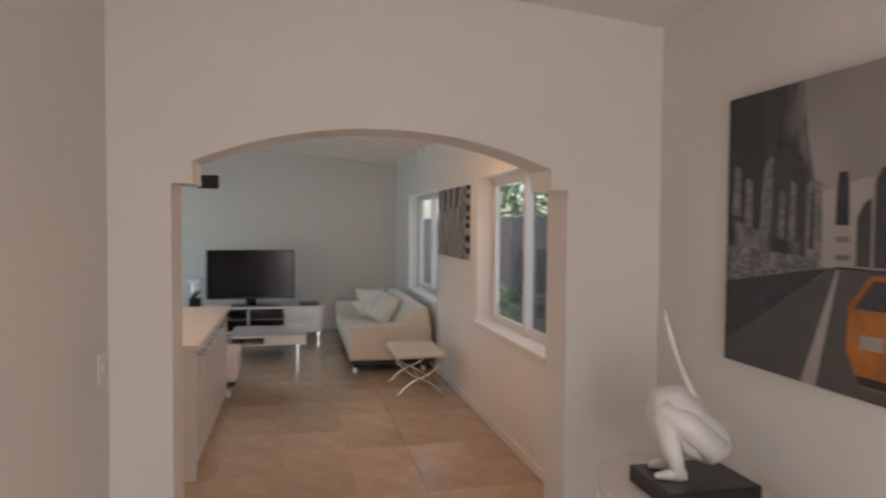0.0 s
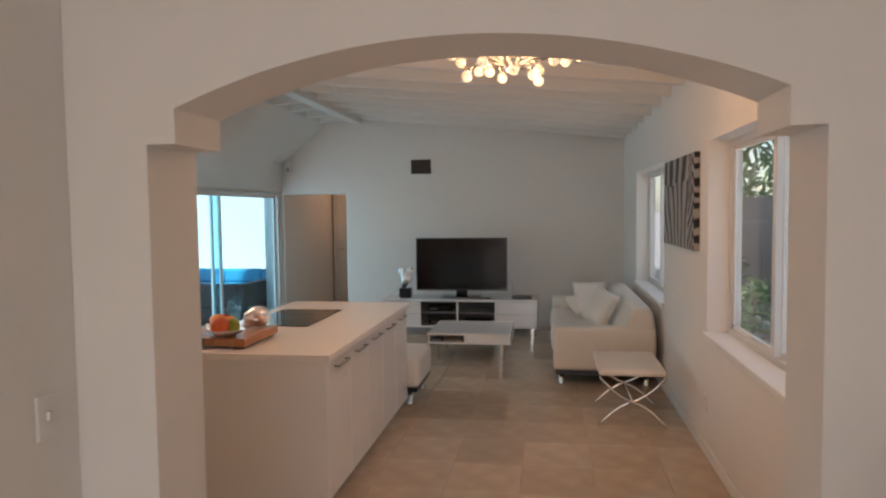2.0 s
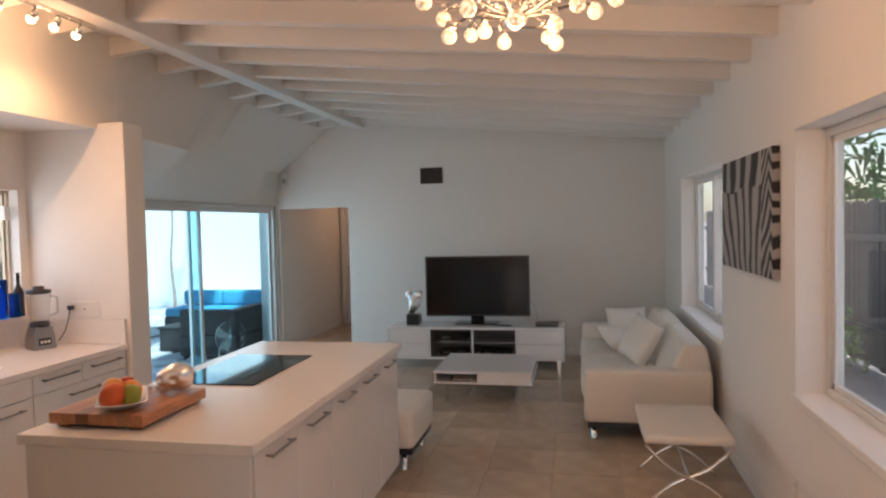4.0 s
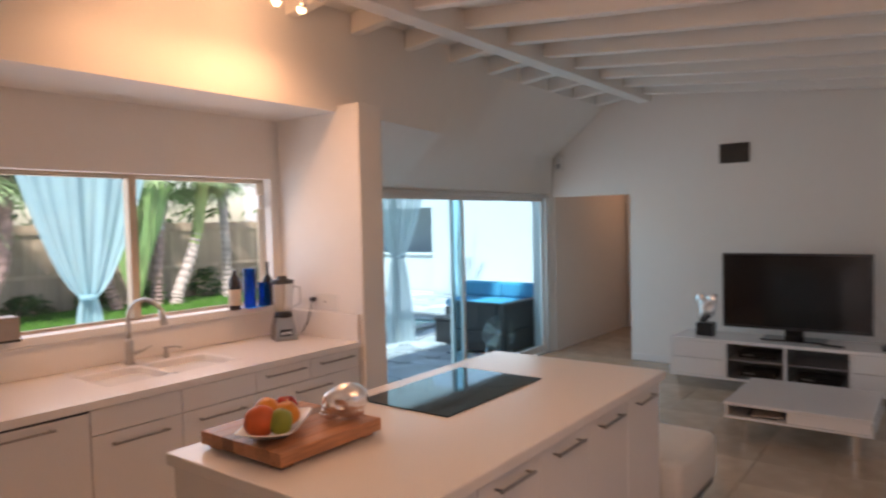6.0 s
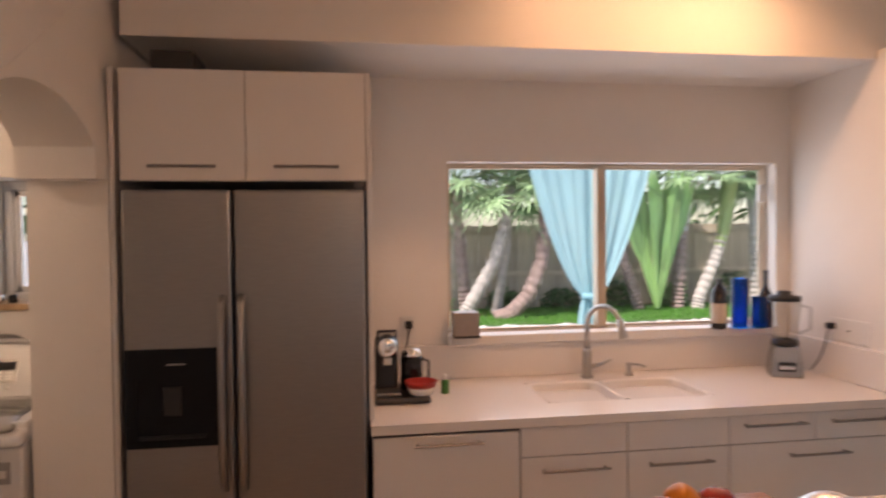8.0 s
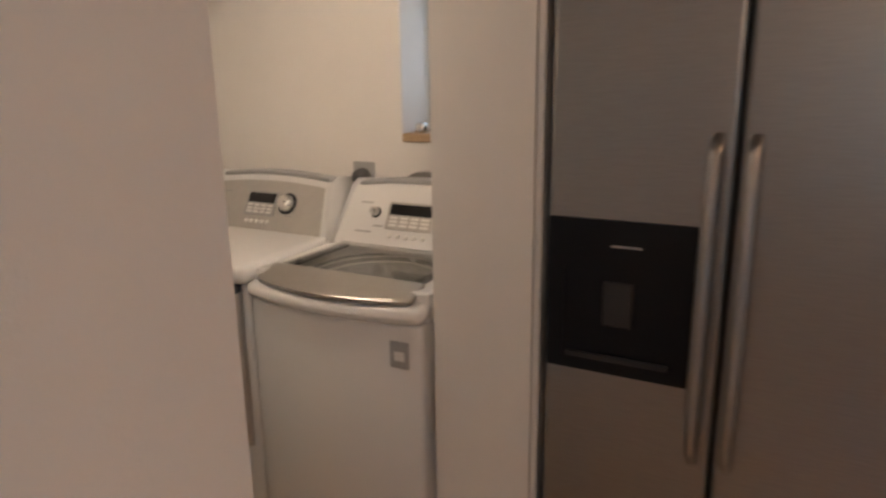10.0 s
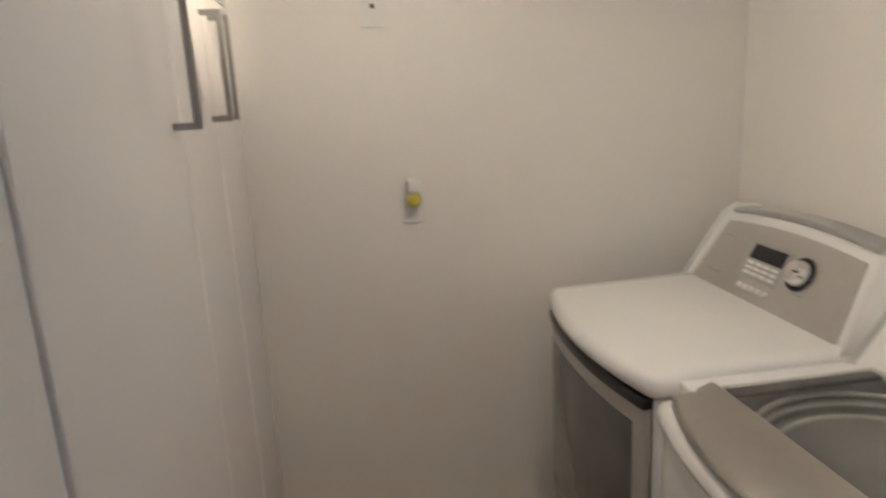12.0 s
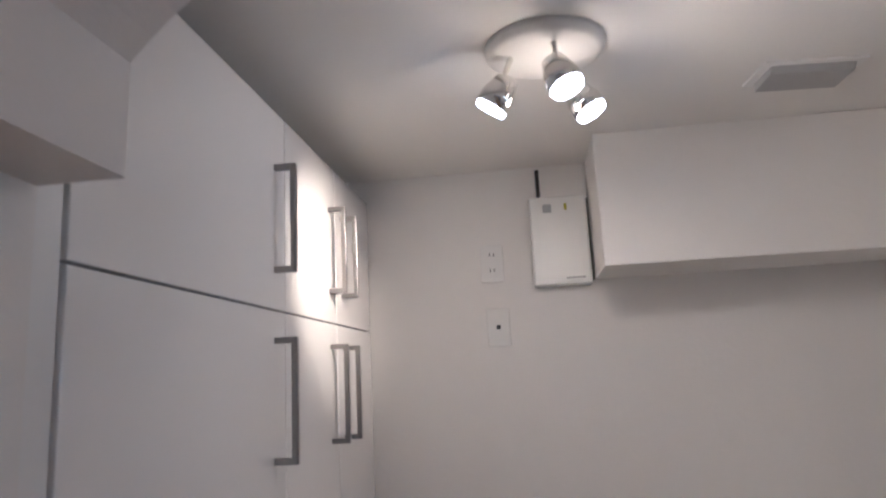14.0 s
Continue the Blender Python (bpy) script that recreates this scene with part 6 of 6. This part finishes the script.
wl = thing("outdoor_wall_lamp", pose(-3.205, 11.9, 1.78), "small grey outdoor wall lamp", "wall lamp")
part("backplate", box(-0.03, 0, -0.06, 0.06, -0.12, 0.12, 0.005), ALUMINIUM, wl)
part("shade", box(-0.13, -0.031, -0.08, 0.08, -0.10, 0.10, 0.01), GREY_PANEL, wl)


def outdoor_seat(name, m, length, label, arm_left=False, arm_right=False, backs=True):
    s = thing(name, m, label, "outdoor sofa", "outdoor sofas")
    part("base", box(0, length, -0.85, 0, 0.03, 0.30, 0.02), WICKER, s)
    part("back", box(0, length, -0.12, 0, 0.30, 0.66, 0.025), WICKER, s)
    if arm_left:
        part("arm", box(0, 0.12, -0.85, -0.121, 0.30, 0.66, 0.04, 3), WICKER, s)
    if arm_right:
        part("arm", box(length - 0.12, length, -0.85, -0.121, 0.30, 0.66, 0.04, 3), WICKER, s)
    n_ = max(1, round(length / 0.75))
    a, b = 0.125 if arm_left else 0.005, length - (0.125 if arm_right else 0.005)
    for k in range(n_):
        x0, x1 = a + (b - a) * k / n_, a + (b - a) * (k + 1) / n_
        part("seat_cushion", puffy(x0 + 0.004, x1 - 0.004, -0.85, -0.13, 0.302, 0.43, 0.04), TURQUOISE, s, smooth=True)
        if backs:
            part("back_cushion", puffy(x0 + 0.004, x1 - 0.004, -0.30, -0.125, 0.43, 0.68, 0.05), TURQUOISE, s, smooth=True)
    for x in (0.06, length - 0.06):
        for y in (-0.79, -0.06):
            part("foot", box(x - 0.025, x + 0.025, y - 0.025, y + 0.025, -0.035, 0.03, 0.004), BLACK, s)


outdoor_seat("outdoor_sofa", pose(-3.22, 11.70, 0, 0, 0, -90), 1.70, "black wicker outdoor sofa with turquoise seat cushions", arm_right=True, backs=False)
outdoor_seat("outdoor_sofa", pose(-5.50, 12.62, 0), 2.2, "black wicker outdoor corner sofa with turquoise cushions")
ot = thing("outdoor_table", pose(-4.42, 10.80, 0), "low black wicker outdoor table", "outdoor table")
part("top", box(-0.29, 0.29, -0.36, 0.36, 0.31, 0.345, 0.01), WICKER, ot)
part("base", box(-0.27, 0.27, -0.34, 0.34, -0.035, 0.31, 0.015), WICKER, ot)
fan = thing("floor_fan", pose(-3.33, 10.0, -0.035, 0, 0, 55), "round chrome floor fan on the patio", "fan")
bm = bmesh.new()
for r in (0.09, 0.15, 0.21):
    add_tube(bm, [(r * math.cos(a), -0.04 + 0.3 * r * 0.1, 0.34 + r * math.sin(a)) for a in np.linspace(0, 2 * math.pi, 33)], 0.005, 6, False)
for k in range(16):
    a = 2 * math.pi * k / 16
    add_tube(bm, [(0.03 * math.cos(a), -0.06, 0.34 + 0.03 * math.sin(a)), (0.21 * math.cos(a), -0.035, 0.34 + 0.21 * math.sin(a))], 0.0025, 5)
part("grille", bm, CHROME, fan, smooth=True)
for k in range(4):
    a = math.pi * k / 2 + 0.4
    bm = plate([(0.03, -0.03), (0.18, -0.075), (0.19, 0.05), (0.03, 0.03)], 0.004, "y", 0.0)
    part("blade", bm, HANDLE, fan).matrix_local = pose(0, -0.01, 0.34, 0, math.degrees(a), 0) @ pose(0, 0, 0, 22, 0, 0)
part("motor", tube([(0, -0.05, 0.34), (0, 0.0, 0.34), (0, 0.10, 0.34)], [0.03, 0.05, 0.045], 16), CHROME, fan, smooth=True)
for s in (-1, 1):
    part("leg", tube([(0.2 * s, -0.08, 0.012), (0.12 * s, 0.05, 0.2), (0.04 * s, 0.06, 0.33)], 0.01, 8), CHROME, fan, smooth=True)
part("foot_bar", tube([(-0.2, -0.08, 0.012), (0, -0.10, 0.012), (0.2, -0.08, 0.012)], 0.012, 8), CHROME, fan, smooth=True)


def tied_curtain(m, width, height, tie, mat, label, tail=0.20, lean=0.0, fold=0.028):
    """A sheer curtain gathered at a tie, hanging beside a post."""
    c = thing("patio_curtain", m, label, "curtain", "patio curtains")
    bm = bmesh.new()
    rows, cols, grid = 28, 60, []
    for j in range(rows + 1):
        z = height * j / rows
        if z >= tie:
            u = (z - tie) / (height - tie)
            w = 0.07 + (width / 2 - 0.07) * u ** 0.66
        else:
            u = 1 - z / tie
            w = 0.07 + (tail - 0.07) * u ** 0.6
        grid.append([bm.verts.new((lean * u * (z >= tie) + w * (2 * k / cols - 1), fold * math.sin(k * 0.9 + 0.4 * math.sin(z * 2)) * (0.5 + 0.5 * min(1, w / 0.3)) + 0.02 * math.sin(k * 0.37 + z), z)) for k in range(cols + 1)])
    for a, b in zip(grid, grid[1:]):
        for k in range(cols):
            bm.faces.new((a[k], a[k + 1], b[k + 1], b[k]))
    part("cloth", bm, mat, c, smooth=True)
    part("tie_band", lathe([(0.085, tie - 0.025), (0.092, tie), (0.085, tie + 0.025)], 18), mat, c, smooth=True)
    return c


tied_curtain(pose(-5.85, 6.22, -0.03, 0, 0, 78), 1.38, 2.65, 1.05, SHEER_BLUE, "pale blue sheer patio curtain tied to a post", fold=0.011)
tied_curtain(pose(-5.85, 2.35, -0.03, 0, 0, 88), 1.5, 2.65, 1.05, SHEER_BLUE, "pale blue sheer patio curtain outside the laundry")
tied_curtain(pose(-5.13, 10.2, -0.035, 0, 0, 70), 1.15, 2.65, 1.25, SHEER_WHITE, "white sheer patio curtain tied to a post", 0.26)
for x, y in ((-5.92, 2.35), (-5.92, 6.20), (-5.20, 10.22)):
    post = thing("pergola_post", pose(x, y, -0.1), "slim grey pergola post with a curtain", "post", "pergola posts")
    part("shaft", box(-0.035, 0.035, -0.035, 0.035, 0, 2.75, 0.004), GREY_PANEL, post)
# out-of-view slab, added and sized to keep sun off the near paving
roof = bmesh.new()
add_box(roof, -6.2, -3.95, 6.9, 11.2, 2.72, 2.86, 0.01)
structure("patio_roof", roof, STUCCO, "unseen white flat roof added to shade the patio", "roof")


def leaf_blade(bm, base, ahead, up, length, width, droop, folds=4):
    """One long blade that bends down."""
    side = ahead.cross(up).normalized()
    before = None
    for k in range(folds + 1):
        t = k / folds
        p = base + ahead * length * t - Vector((0, 0, droop * length * t * t))
        w = width * (0.35 + 1.3 * t * (1 - t) * 2) * (1 - t ** 3)
        pair = [bm.verts.new(p - side * w), bm.verts.new(p + side * w)]
        if before:
            bm.faces.new((before[0], before[1], pair[1], pair[0]))
        before = pair


def fan_palm_leaf(bm, hub, ahead, radius, blades, rng_):
    up = Vector((0, 0, 1))
    side = ahead.cross(up).normalized()
    top = side.cross(ahead)
    for k in range(blades):
        a = radians(-125 + 250 * k / (blades - 1))
        way = (ahead * math.cos(a) + side * math.sin(a) + top * 0.25).normalized()
        leaf_blade(bm, hub, way, top, radius * (0.85 + 0.3 * rng_.random()) * (0.75 + 0.25 * math.cos(a)), 0.028, 0.25 + 0.25 * rng_.random())


def palm(x, y, points, radius, crown, seed, bark, label, leaf=PALM_LEAF, leaves=26, sheath=None):
    r_ = random.Random(seed)
    p = thing("palm_tree", pose(x, y, -0.1), label, "palm tree", "garden palms")
    n_ = 40
    pts = []
    for k in range(n_ + 1):
        t = k / n_ * (len(points) - 1)
        i = min(int(t), len(points) - 2)
        f = t - i
        f = f * f * (3 - 2 * f) if len(points) < 3 else f
        pts.append(Vector(points[i]).lerp(Vector(points[i + 1]), f))
    radii = [radius * (1.2 - 0.35 * k / n_) * (1 + 0.20 * (k % 2) + 0.10 * r_.random()) for k in range(n_ + 1)]
    part("trunk", tube(pts, radii, 12), bark, p, smooth=False)
    if sheath:
        tops = pts[-18:]
        part("leaf_sheath", tube(tops, [radius * (1.0 + 0.55 * (k / 17) ** 1.5 + 0.05 * (k % 3)) for k in range(18)], 12), sheath, p, "smooth leaf sheath", True)
    bm, stalks = bmesh.new(), bmesh.new()
    head = pts[-1]
    for k in range(leaves):
        a, e = 2.4 * k, radians(-35 + 110 * r_.random())
        ahead = Vector((math.cos(a) * math.cos(e), math.sin(a) * math.cos(e), math.sin(e)))
        hub = head + ahead * crown * (0.45 + 0.2 * r_.random())
        add_tube(stalks, [head, head.lerp(hub, 0.5) + Vector((0, 0, 0.05)), hub], 0.014, 5)
        fan_palm_leaf(bm, hub, (ahead - Vector((0, 0, 0.35))).normalized(), crown * 0.62, 18, r_)
    part("crown", bm, leaf, p)
    part("leaf_stalks", stalks, leaf, p)


palm(-12.4, 6.05, [(0, 0, 0), (0, 0.20, 0.36), (0, 0.70, 1.22), (0, 0.98, 2.2), (0, 1.03, 2.7)], 0.105, 1.25, 1, PALE_BARK, "leaning pale palm with drooping fan leaves")
palm(-12.9, 6.86, [(0, 0, 0), (0, 0.08, 0.4), (0, 0.26, 1.5), (0, 0.33, 2.6)], 0.085, 1.2, 2, PALE_BARK, "straight fan palm with rough bark")
palm(-12.2, 6.70, [(0, 0, 0.06), (0, 0.32, 0.16), (0, 0.68, 0.52), (0, 0.96, 1.2), (0, 1.03, 1.85), (0, 1.06, 2.9)], 0.12, 1.1, 3, BARK, "curved reddish palm trunk bending upwards")
palm(-12.95, 6.26, [(0, 0, 0), (0, -0.04, 0.6), (0, -0.15, 1.9), (0, -0.18, 2.8)], 0.10, 1.2, 7, BARK, "dark reddish palm trunk by the fence")
palm(-13.0, 4.9, [(0, 0, 0), (0.1, -0.1, 1.2), (0.1, 0, 2.8)], 0.13, 1.4, 8, BARK, "fan palm with dense crown by the fence")
palm(-12.9, 10.9, [(0, 0, 0), (0, 0.03, 0.6), (0, 0.12, 1.7), (0, 0.26, 2.85)], 0.105, 1.0, 4, BARK, "slim palm with ringed trunk and pale sheath", sheath=SHEATH, leaves=20)
palm(-12.75, 11.27, [(0, 0, 0), (0, 0.08, 0.35), (0, 0.42, 1.1), (0, 0.62, 1.7), (0, 0.80, 2.85)], 0.105, 1.0, 5, PALE_BARK, "leaning palm with green leaf sheath", sheath=GREEN_SHEATH, leaves=20)
palm(-13.0, 12.8, [(0, 0, 0), (0, 0.02, 1.2), (0, -0.07, 2.95)], 0.09, 1.0, 6, PALE_BARK, "slim pale palm trunk by the fence", sheath=SHEATH, leaves=20)
palm(-12.9, 10.06, [(0, 0, 0), (0, -0.18, 0.6), (0, -0.37, 1.15), (0, -0.44, 2.8)], 0.09, 1.1, 9, BARK, "fan palm behind the curtain", leaves=20)

# traveller's palm: an upright flat fan of broad stalks
def upright_fan(x, y, height, seed, label):
    r_ = random.Random(seed)
    p = thing("upright_fan_palm", pose(x, y, -0.1), label, "palm tree", "upright fan palms")
    bm, stalks = bmesh.new(), bmesh.new()
    for k in range(15):
        a = radians(-16 + 32 * k / 14)
        way = Vector((0.06 * r_.uniform(-1, 1), math.sin(a), math.cos(a)))
        tip = way * height * (0.55 + 0.1 * r_.random())
        add_tube(stalks, [(0, 0, 0.15), tip * 0.5, tip], [0.06, 0.04, 0.02], 6)
        for s in range(3):
            leaf_blade(bm, tip * (0.55 + 0.2 * s), (way + Vector((0.1 * r_.uniform(-1, 1), 0.1 * r_.uniform(-1, 1), 0))).normalized(), Vector((1, 0, 0.05)), height * 0.42, 0.10, 0.10, 5)
    part("stalks", stalks, FAN_LEAF, p)
    part("leaves", bm, FAN_LEAF, p)


upright_fan(-12.6, 10.30, 3.3, 1, "upright light green fan palm by the lawn")


def shrub(x, y, r, h, seed, label, mat=SHRUB_LEAF, count=420, name="shrub", z=-0.05):
    r_ = random.Random(seed)
    s = thing(name, pose(x, y, z), label, "shrub", "garden shrubs")
    bm = bmesh.new()
    for k in range(count):
        a, e, d = r_.uniform(0, 6.283), r_.uniform(0, 1), r_.random() ** 0.4
        c = Vector((r * d * math.cos(a) * math.sqrt(1 - e * e * 0.8), r * d * math.sin(a) * math.sqrt(1 - e * e * 0.8), h * e * (0.7 + 0.3 * r_.random())))
        way = Vector((r_.uniform(-1, 1), r_.uniform(-1, 1), r_.uniform(-0.3, 1))).normalized()
        leaf_blade(bm, c, way, way.orthogonal(), 0.10 + 0.09 * r_.random(), 0.028, 0.3, 2)
    part("leaves", bm, mat, s)
    part("branches", tube([(0, 0, 0), (0.02, 0.01, h * 0.5), (0, 0.03, h * 0.8)], [0.03, 0.02, 0.008], 6), BARK, s)


for k, (x, y, r, h) in enumerate(((-13.6, 5.6, 0.5, 0.6), (-13.7, 8.6, 0.5, 0.5), (-13.6, 9.9, 0.4, 0.7), (-13.6, 11.2, 0.35, 0.6), (-13.6, 12.6, 0.4, 0.8), (-13.6, 14.2, 0.6, 0.7), (-13.6, 15.1, 0.5, 0.6), (-13.6, 7.2, 0.4, 0.5))):
    shrub(x, y, r, h, 20 + k, "dark leafy shrub along the wooden fence", SHRUB_LEAF if k % 3 else FAN_LEAF)

fence = thing("garden_fence", pose(-14.05, 0, -0.1), "weathered wooden plank fence behind the palms", "fence")
plank_mesh = None
for k in range(150):
    y = -1.0 + 0.148 * k
    if plank_mesh is None:
        first = part("plank", box(-0.01, 0.012, -0.07, 0.07, 0.02, 1.93, 0.004, 1), FENCE, fence)
        first.location = (0, y, 0)
        plank_mesh = first.data
    else:
        pk = new("plank", plank_mesh)
        pk.parent = fence
        pk.location = (0.004 * math.sin(k * 7.3), y, 0.012 * math.sin(k * 3.1))
for z in (0.80, 1.72):
    part("rail", box(0.013, 0.05, -1.1, 21.2, z, z + 0.09, 0.004), FENCE, fence)
backdrop_leaves = bmesh.new()
r_ = random.Random(5)
for k in range(3600):
    c = Vector((-16.5 + 1.6 * r_.random(), r_.uniform(-4, 24), 1.2 + 3.8 * r_.random() ** 1.3))
    if noise.noise(c * 0.55) < (0.06 if c.y < 9.5 else -0.25) + 0.08 * (c.z - 2):
        continue
    way = Vector((r_.uniform(-1, 1), r_.uniform(-1, 1), r_.uniform(-0.8, 0.6))).normalized()
    leaf_blade(backdrop_leaves, c, way, way.orthogonal(), 0.35 + 0.3 * r_.random(), 0.07, 0.4, 2)
tagged(finish("hedge_foliage", backdrop_leaves, SHRUB_LEAF), "dense dark green foliage beyond the fence", "foliage", kind="stuff")
pebbles = bmesh.new()
for k in range(500):
    r0 = 0.03 + 0.07 * r_.random() ** 2
    bmesh.ops.create_icosphere(pebbles, subdivisions=1, radius=r0, matrix=Matrix.Translation((-11.0 + 0.45 * r_.random(), r_.uniform(4, 15), -0.02)) @ Matrix.Diagonal((1, 1.2, 0.55, 1)))
tagged(finish("white_pebbles", pebbles, PEBBLE, None, True), "pale rounded pebbles edging the lawn", "pebbles", kind="stuff")
blades = bmesh.new()
for k in range(9000):
    x, y = r_.uniform(-13.5, -11.25), r_.uniform(3.5, 16)
    a = r_.uniform(0, 6.283)
    d = Vector((math.cos(a), math.sin(a), 0)) * 0.012
    tip = Vector((x, y, -0.012)) + Vector((r_.uniform(-0.03, 0.03), r_.uniform(-0.03, 0.03), 0.05 + 0.03 * r_.random()))
    blades.faces.new((blades.verts.new(Vector((x, y, -0.014)) - d), blades.verts.new(Vector((x, y, -0.014)) + d), blades.verts.new(tip)))
tagged(finish("lawn_grass", blades, GRASS), "short bright green lawn grass", "grass", kind="stuff")

# thin patio tree
tree = thing("patio_tree", pose(-6.72, 13.9, -0.05), "thin twisted tree against the white wall", "tree")
pts = [Vector((0.02 * math.sin(k * 0.6), 0.02 * math.cos(k * 0.5), 0.155 * k)) for k in range(17)]
part("trunk", tube(pts, [0.032 - 0.001 * k for k in range(17)], 9), BARK, tree, smooth=True)
for k in range(6):
    a = k * 1.05
    part("limb", tube([pts[-1], pts[-1] + Vector((0.25 * math.cos(a), 0.25 * math.sin(a), 0.25)), pts[-1] + Vector((0.55 * math.cos(a), 0.55 * math.sin(a), 0.38))], [0.03, 0.02, 0.008], 7), BARK, tree, smooth=True)
crown = bmesh.new()
for k in range(240):
    a = r_.uniform(0, 6.283)
    c = pts[-1] + Vector((0.7 * r_.random() * math.cos(a), 0.7 * r_.random() * math.sin(a), 0.2 + 0.5 * r_.random()))
    way = Vector((r_.uniform(-1, 1), r_.uniform(-1, 1), r_.uniform(-1, 0.4))).normalized()
    leaf_blade(crown, c, way, way.orthogonal(), 0.14, 0.035, 0.3, 2)
part("crown", crown, SHRUB_LEAF, tree)

# side yard seen through the right-hand windows
yard = thing("side_fence", pose(4.6, 0, -0.1), "grey weathered plank fence in the side yard", "fence")
side_mesh = None
for k in range(150):
    if side_mesh is None:
        pk = part("plank", box(-0.012, 0.01, -0.07, 0.07, 0.02, 1.98, 0.004, 1), SIDE_FENCE, yard)
        side_mesh = pk.data
    else:
        pk = new("plank", side_mesh)
        pk.parent = yard
    pk.location = (0.004 * math.sin(k * 5.3), -1.0 + 0.148 * k, 0.02 * math.sin(k * 2.1))
for z in (0.4, 1.5):
    part("rail", box(-0.05, -0.013, -1.1, 21.2, z, z + 0.09, 0.004), SIDE_FENCE, yard)
side_leaves = bmesh.new()
for k in range(3600):
    c = Vector((5.2 + 1.8 * r_.random(), r_.uniform(-1, 20), 1.5 + 3.2 * r_.random() ** 1.2))
    if noise.noise(c * 0.8) < -0.30:
        continue
    way = Vector((r_.uniform(-1, 1), r_.uniform(-1, 1), r_.uniform(-0.8, 0.6))).normalized()
    leaf_blade(side_leaves, c, way, way.orthogonal(), 0.22 + 0.2 * r_.random(), 0.05, 0.4, 2)
tagged(finish("side_foliage", side_leaves, SHRUB_LEAF), "green foliage above the side fence", "foliage", kind="stuff")
for k, (x, y, r, h) in enumerate(((4.0, 10.6, 0.5, 0.9), (4.0, 12.6, 0.6, 1.4))):
    shrub(x, y, r, h, 60 + k, "green shrub outside the side windows", SHRUB_LEAF if k % 2 else PALM_LEAF, 380, z=-0.1)

# ---- patio stones and floor tiles ----
r_ = random.Random(3)
patio = thing("patio_paving", pose(0, 0, -0.035), "irregular grey flagstone paving on the patio", "paving", kind="structure")
NX, NY = 13, 20
corner = {(i, j): (-9.3 + 6.2 * i / NX + r_.uniform(-0.15, 0.15) * (0 < i < NX), 6.3 + 9.2 * j / NY + r_.uniform(-0.15, 0.15) * (0 < j < NY)) for i in range(NX + 1) for j in range(NY + 1)}
for i in range(NX):
    for j in range(NY):
        quad = [Vector((*corner[q], 0)) for q in ((i, j), (i + 1, j), (i + 1, j + 1), (i, j + 1))]
        mid = sum(quad, Vector()) / 4
        if mid.x < -5.55 and 9.7 < mid.y < 12.5:
            continue
        cut = []
        for k in range(4):
            a, b = quad[k], quad[(k + 1) % 4]
            for t in (0.14 + 0.12 * r_.random(), 0.74 + 0.12 * r_.random()):
                p = a.lerp(b, t)
                cut.append(mid + (p - mid) * 0.955)
        h = 0.026 + 0.012 * r_.random()
        bm = bmesh.new()
        low = [bm.verts.new((p.x, p.y, 0)) for p in cut]
        shoulder = [bm.verts.new((p.x, p.y, h - 0.008)) for p in cut]
        top = [bm.verts.new((mid.x + (p.x - mid.x) * 0.96, mid.y + (p.y - mid.y) * 0.96, h)) for p in cut]
        for a, b in ((low, shoulder), (shoulder, top)):
            for k in range(8):
                bm.faces.new((a[k], a[(k + 1) % 8], b[(k + 1) % 8], b[k]))
        bm.faces.new(top)
        part("flagstone", bm, STONE, patio)

floor = bmesh.new()
add_box(floor, -2.95, EAST + 0.05, -2.3, 13.7, -0.08, -0.004, 0)
floor = structure("floor", floor, GROUT, "polished beige travertine tile floor", "floor")
size, gap, tile_mesh = 0.457, 0.0025, None
for i in range(-7, 6):
    for j in range(-5, 30):
        x, y = 0.1 + size * i, 0.15 + size * j
        if x > EAST or x + size < -2.9 or y > 13.6 or (y > 10.9 and x > -1.6) or (y < 2.4 and x + size < -0.1 and not (-2.7 < x + size and 1.0 < y + size)) or y + size < -2.2:
            continue
        if tile_mesh is None:
            one = part("tile", box(gap / 2, size - gap / 2, gap / 2, size - gap / 2, -0.010, 0.0, 0.0012, 1), TILE, floor)
            one.location = (x, y, 0)
            tile_mesh = one.data
        else:
            one = new("tile", tile_mesh)
            one.parent = floor
            one.location = (x, y, 0.0004 * math.sin(i * 5 + j * 3))
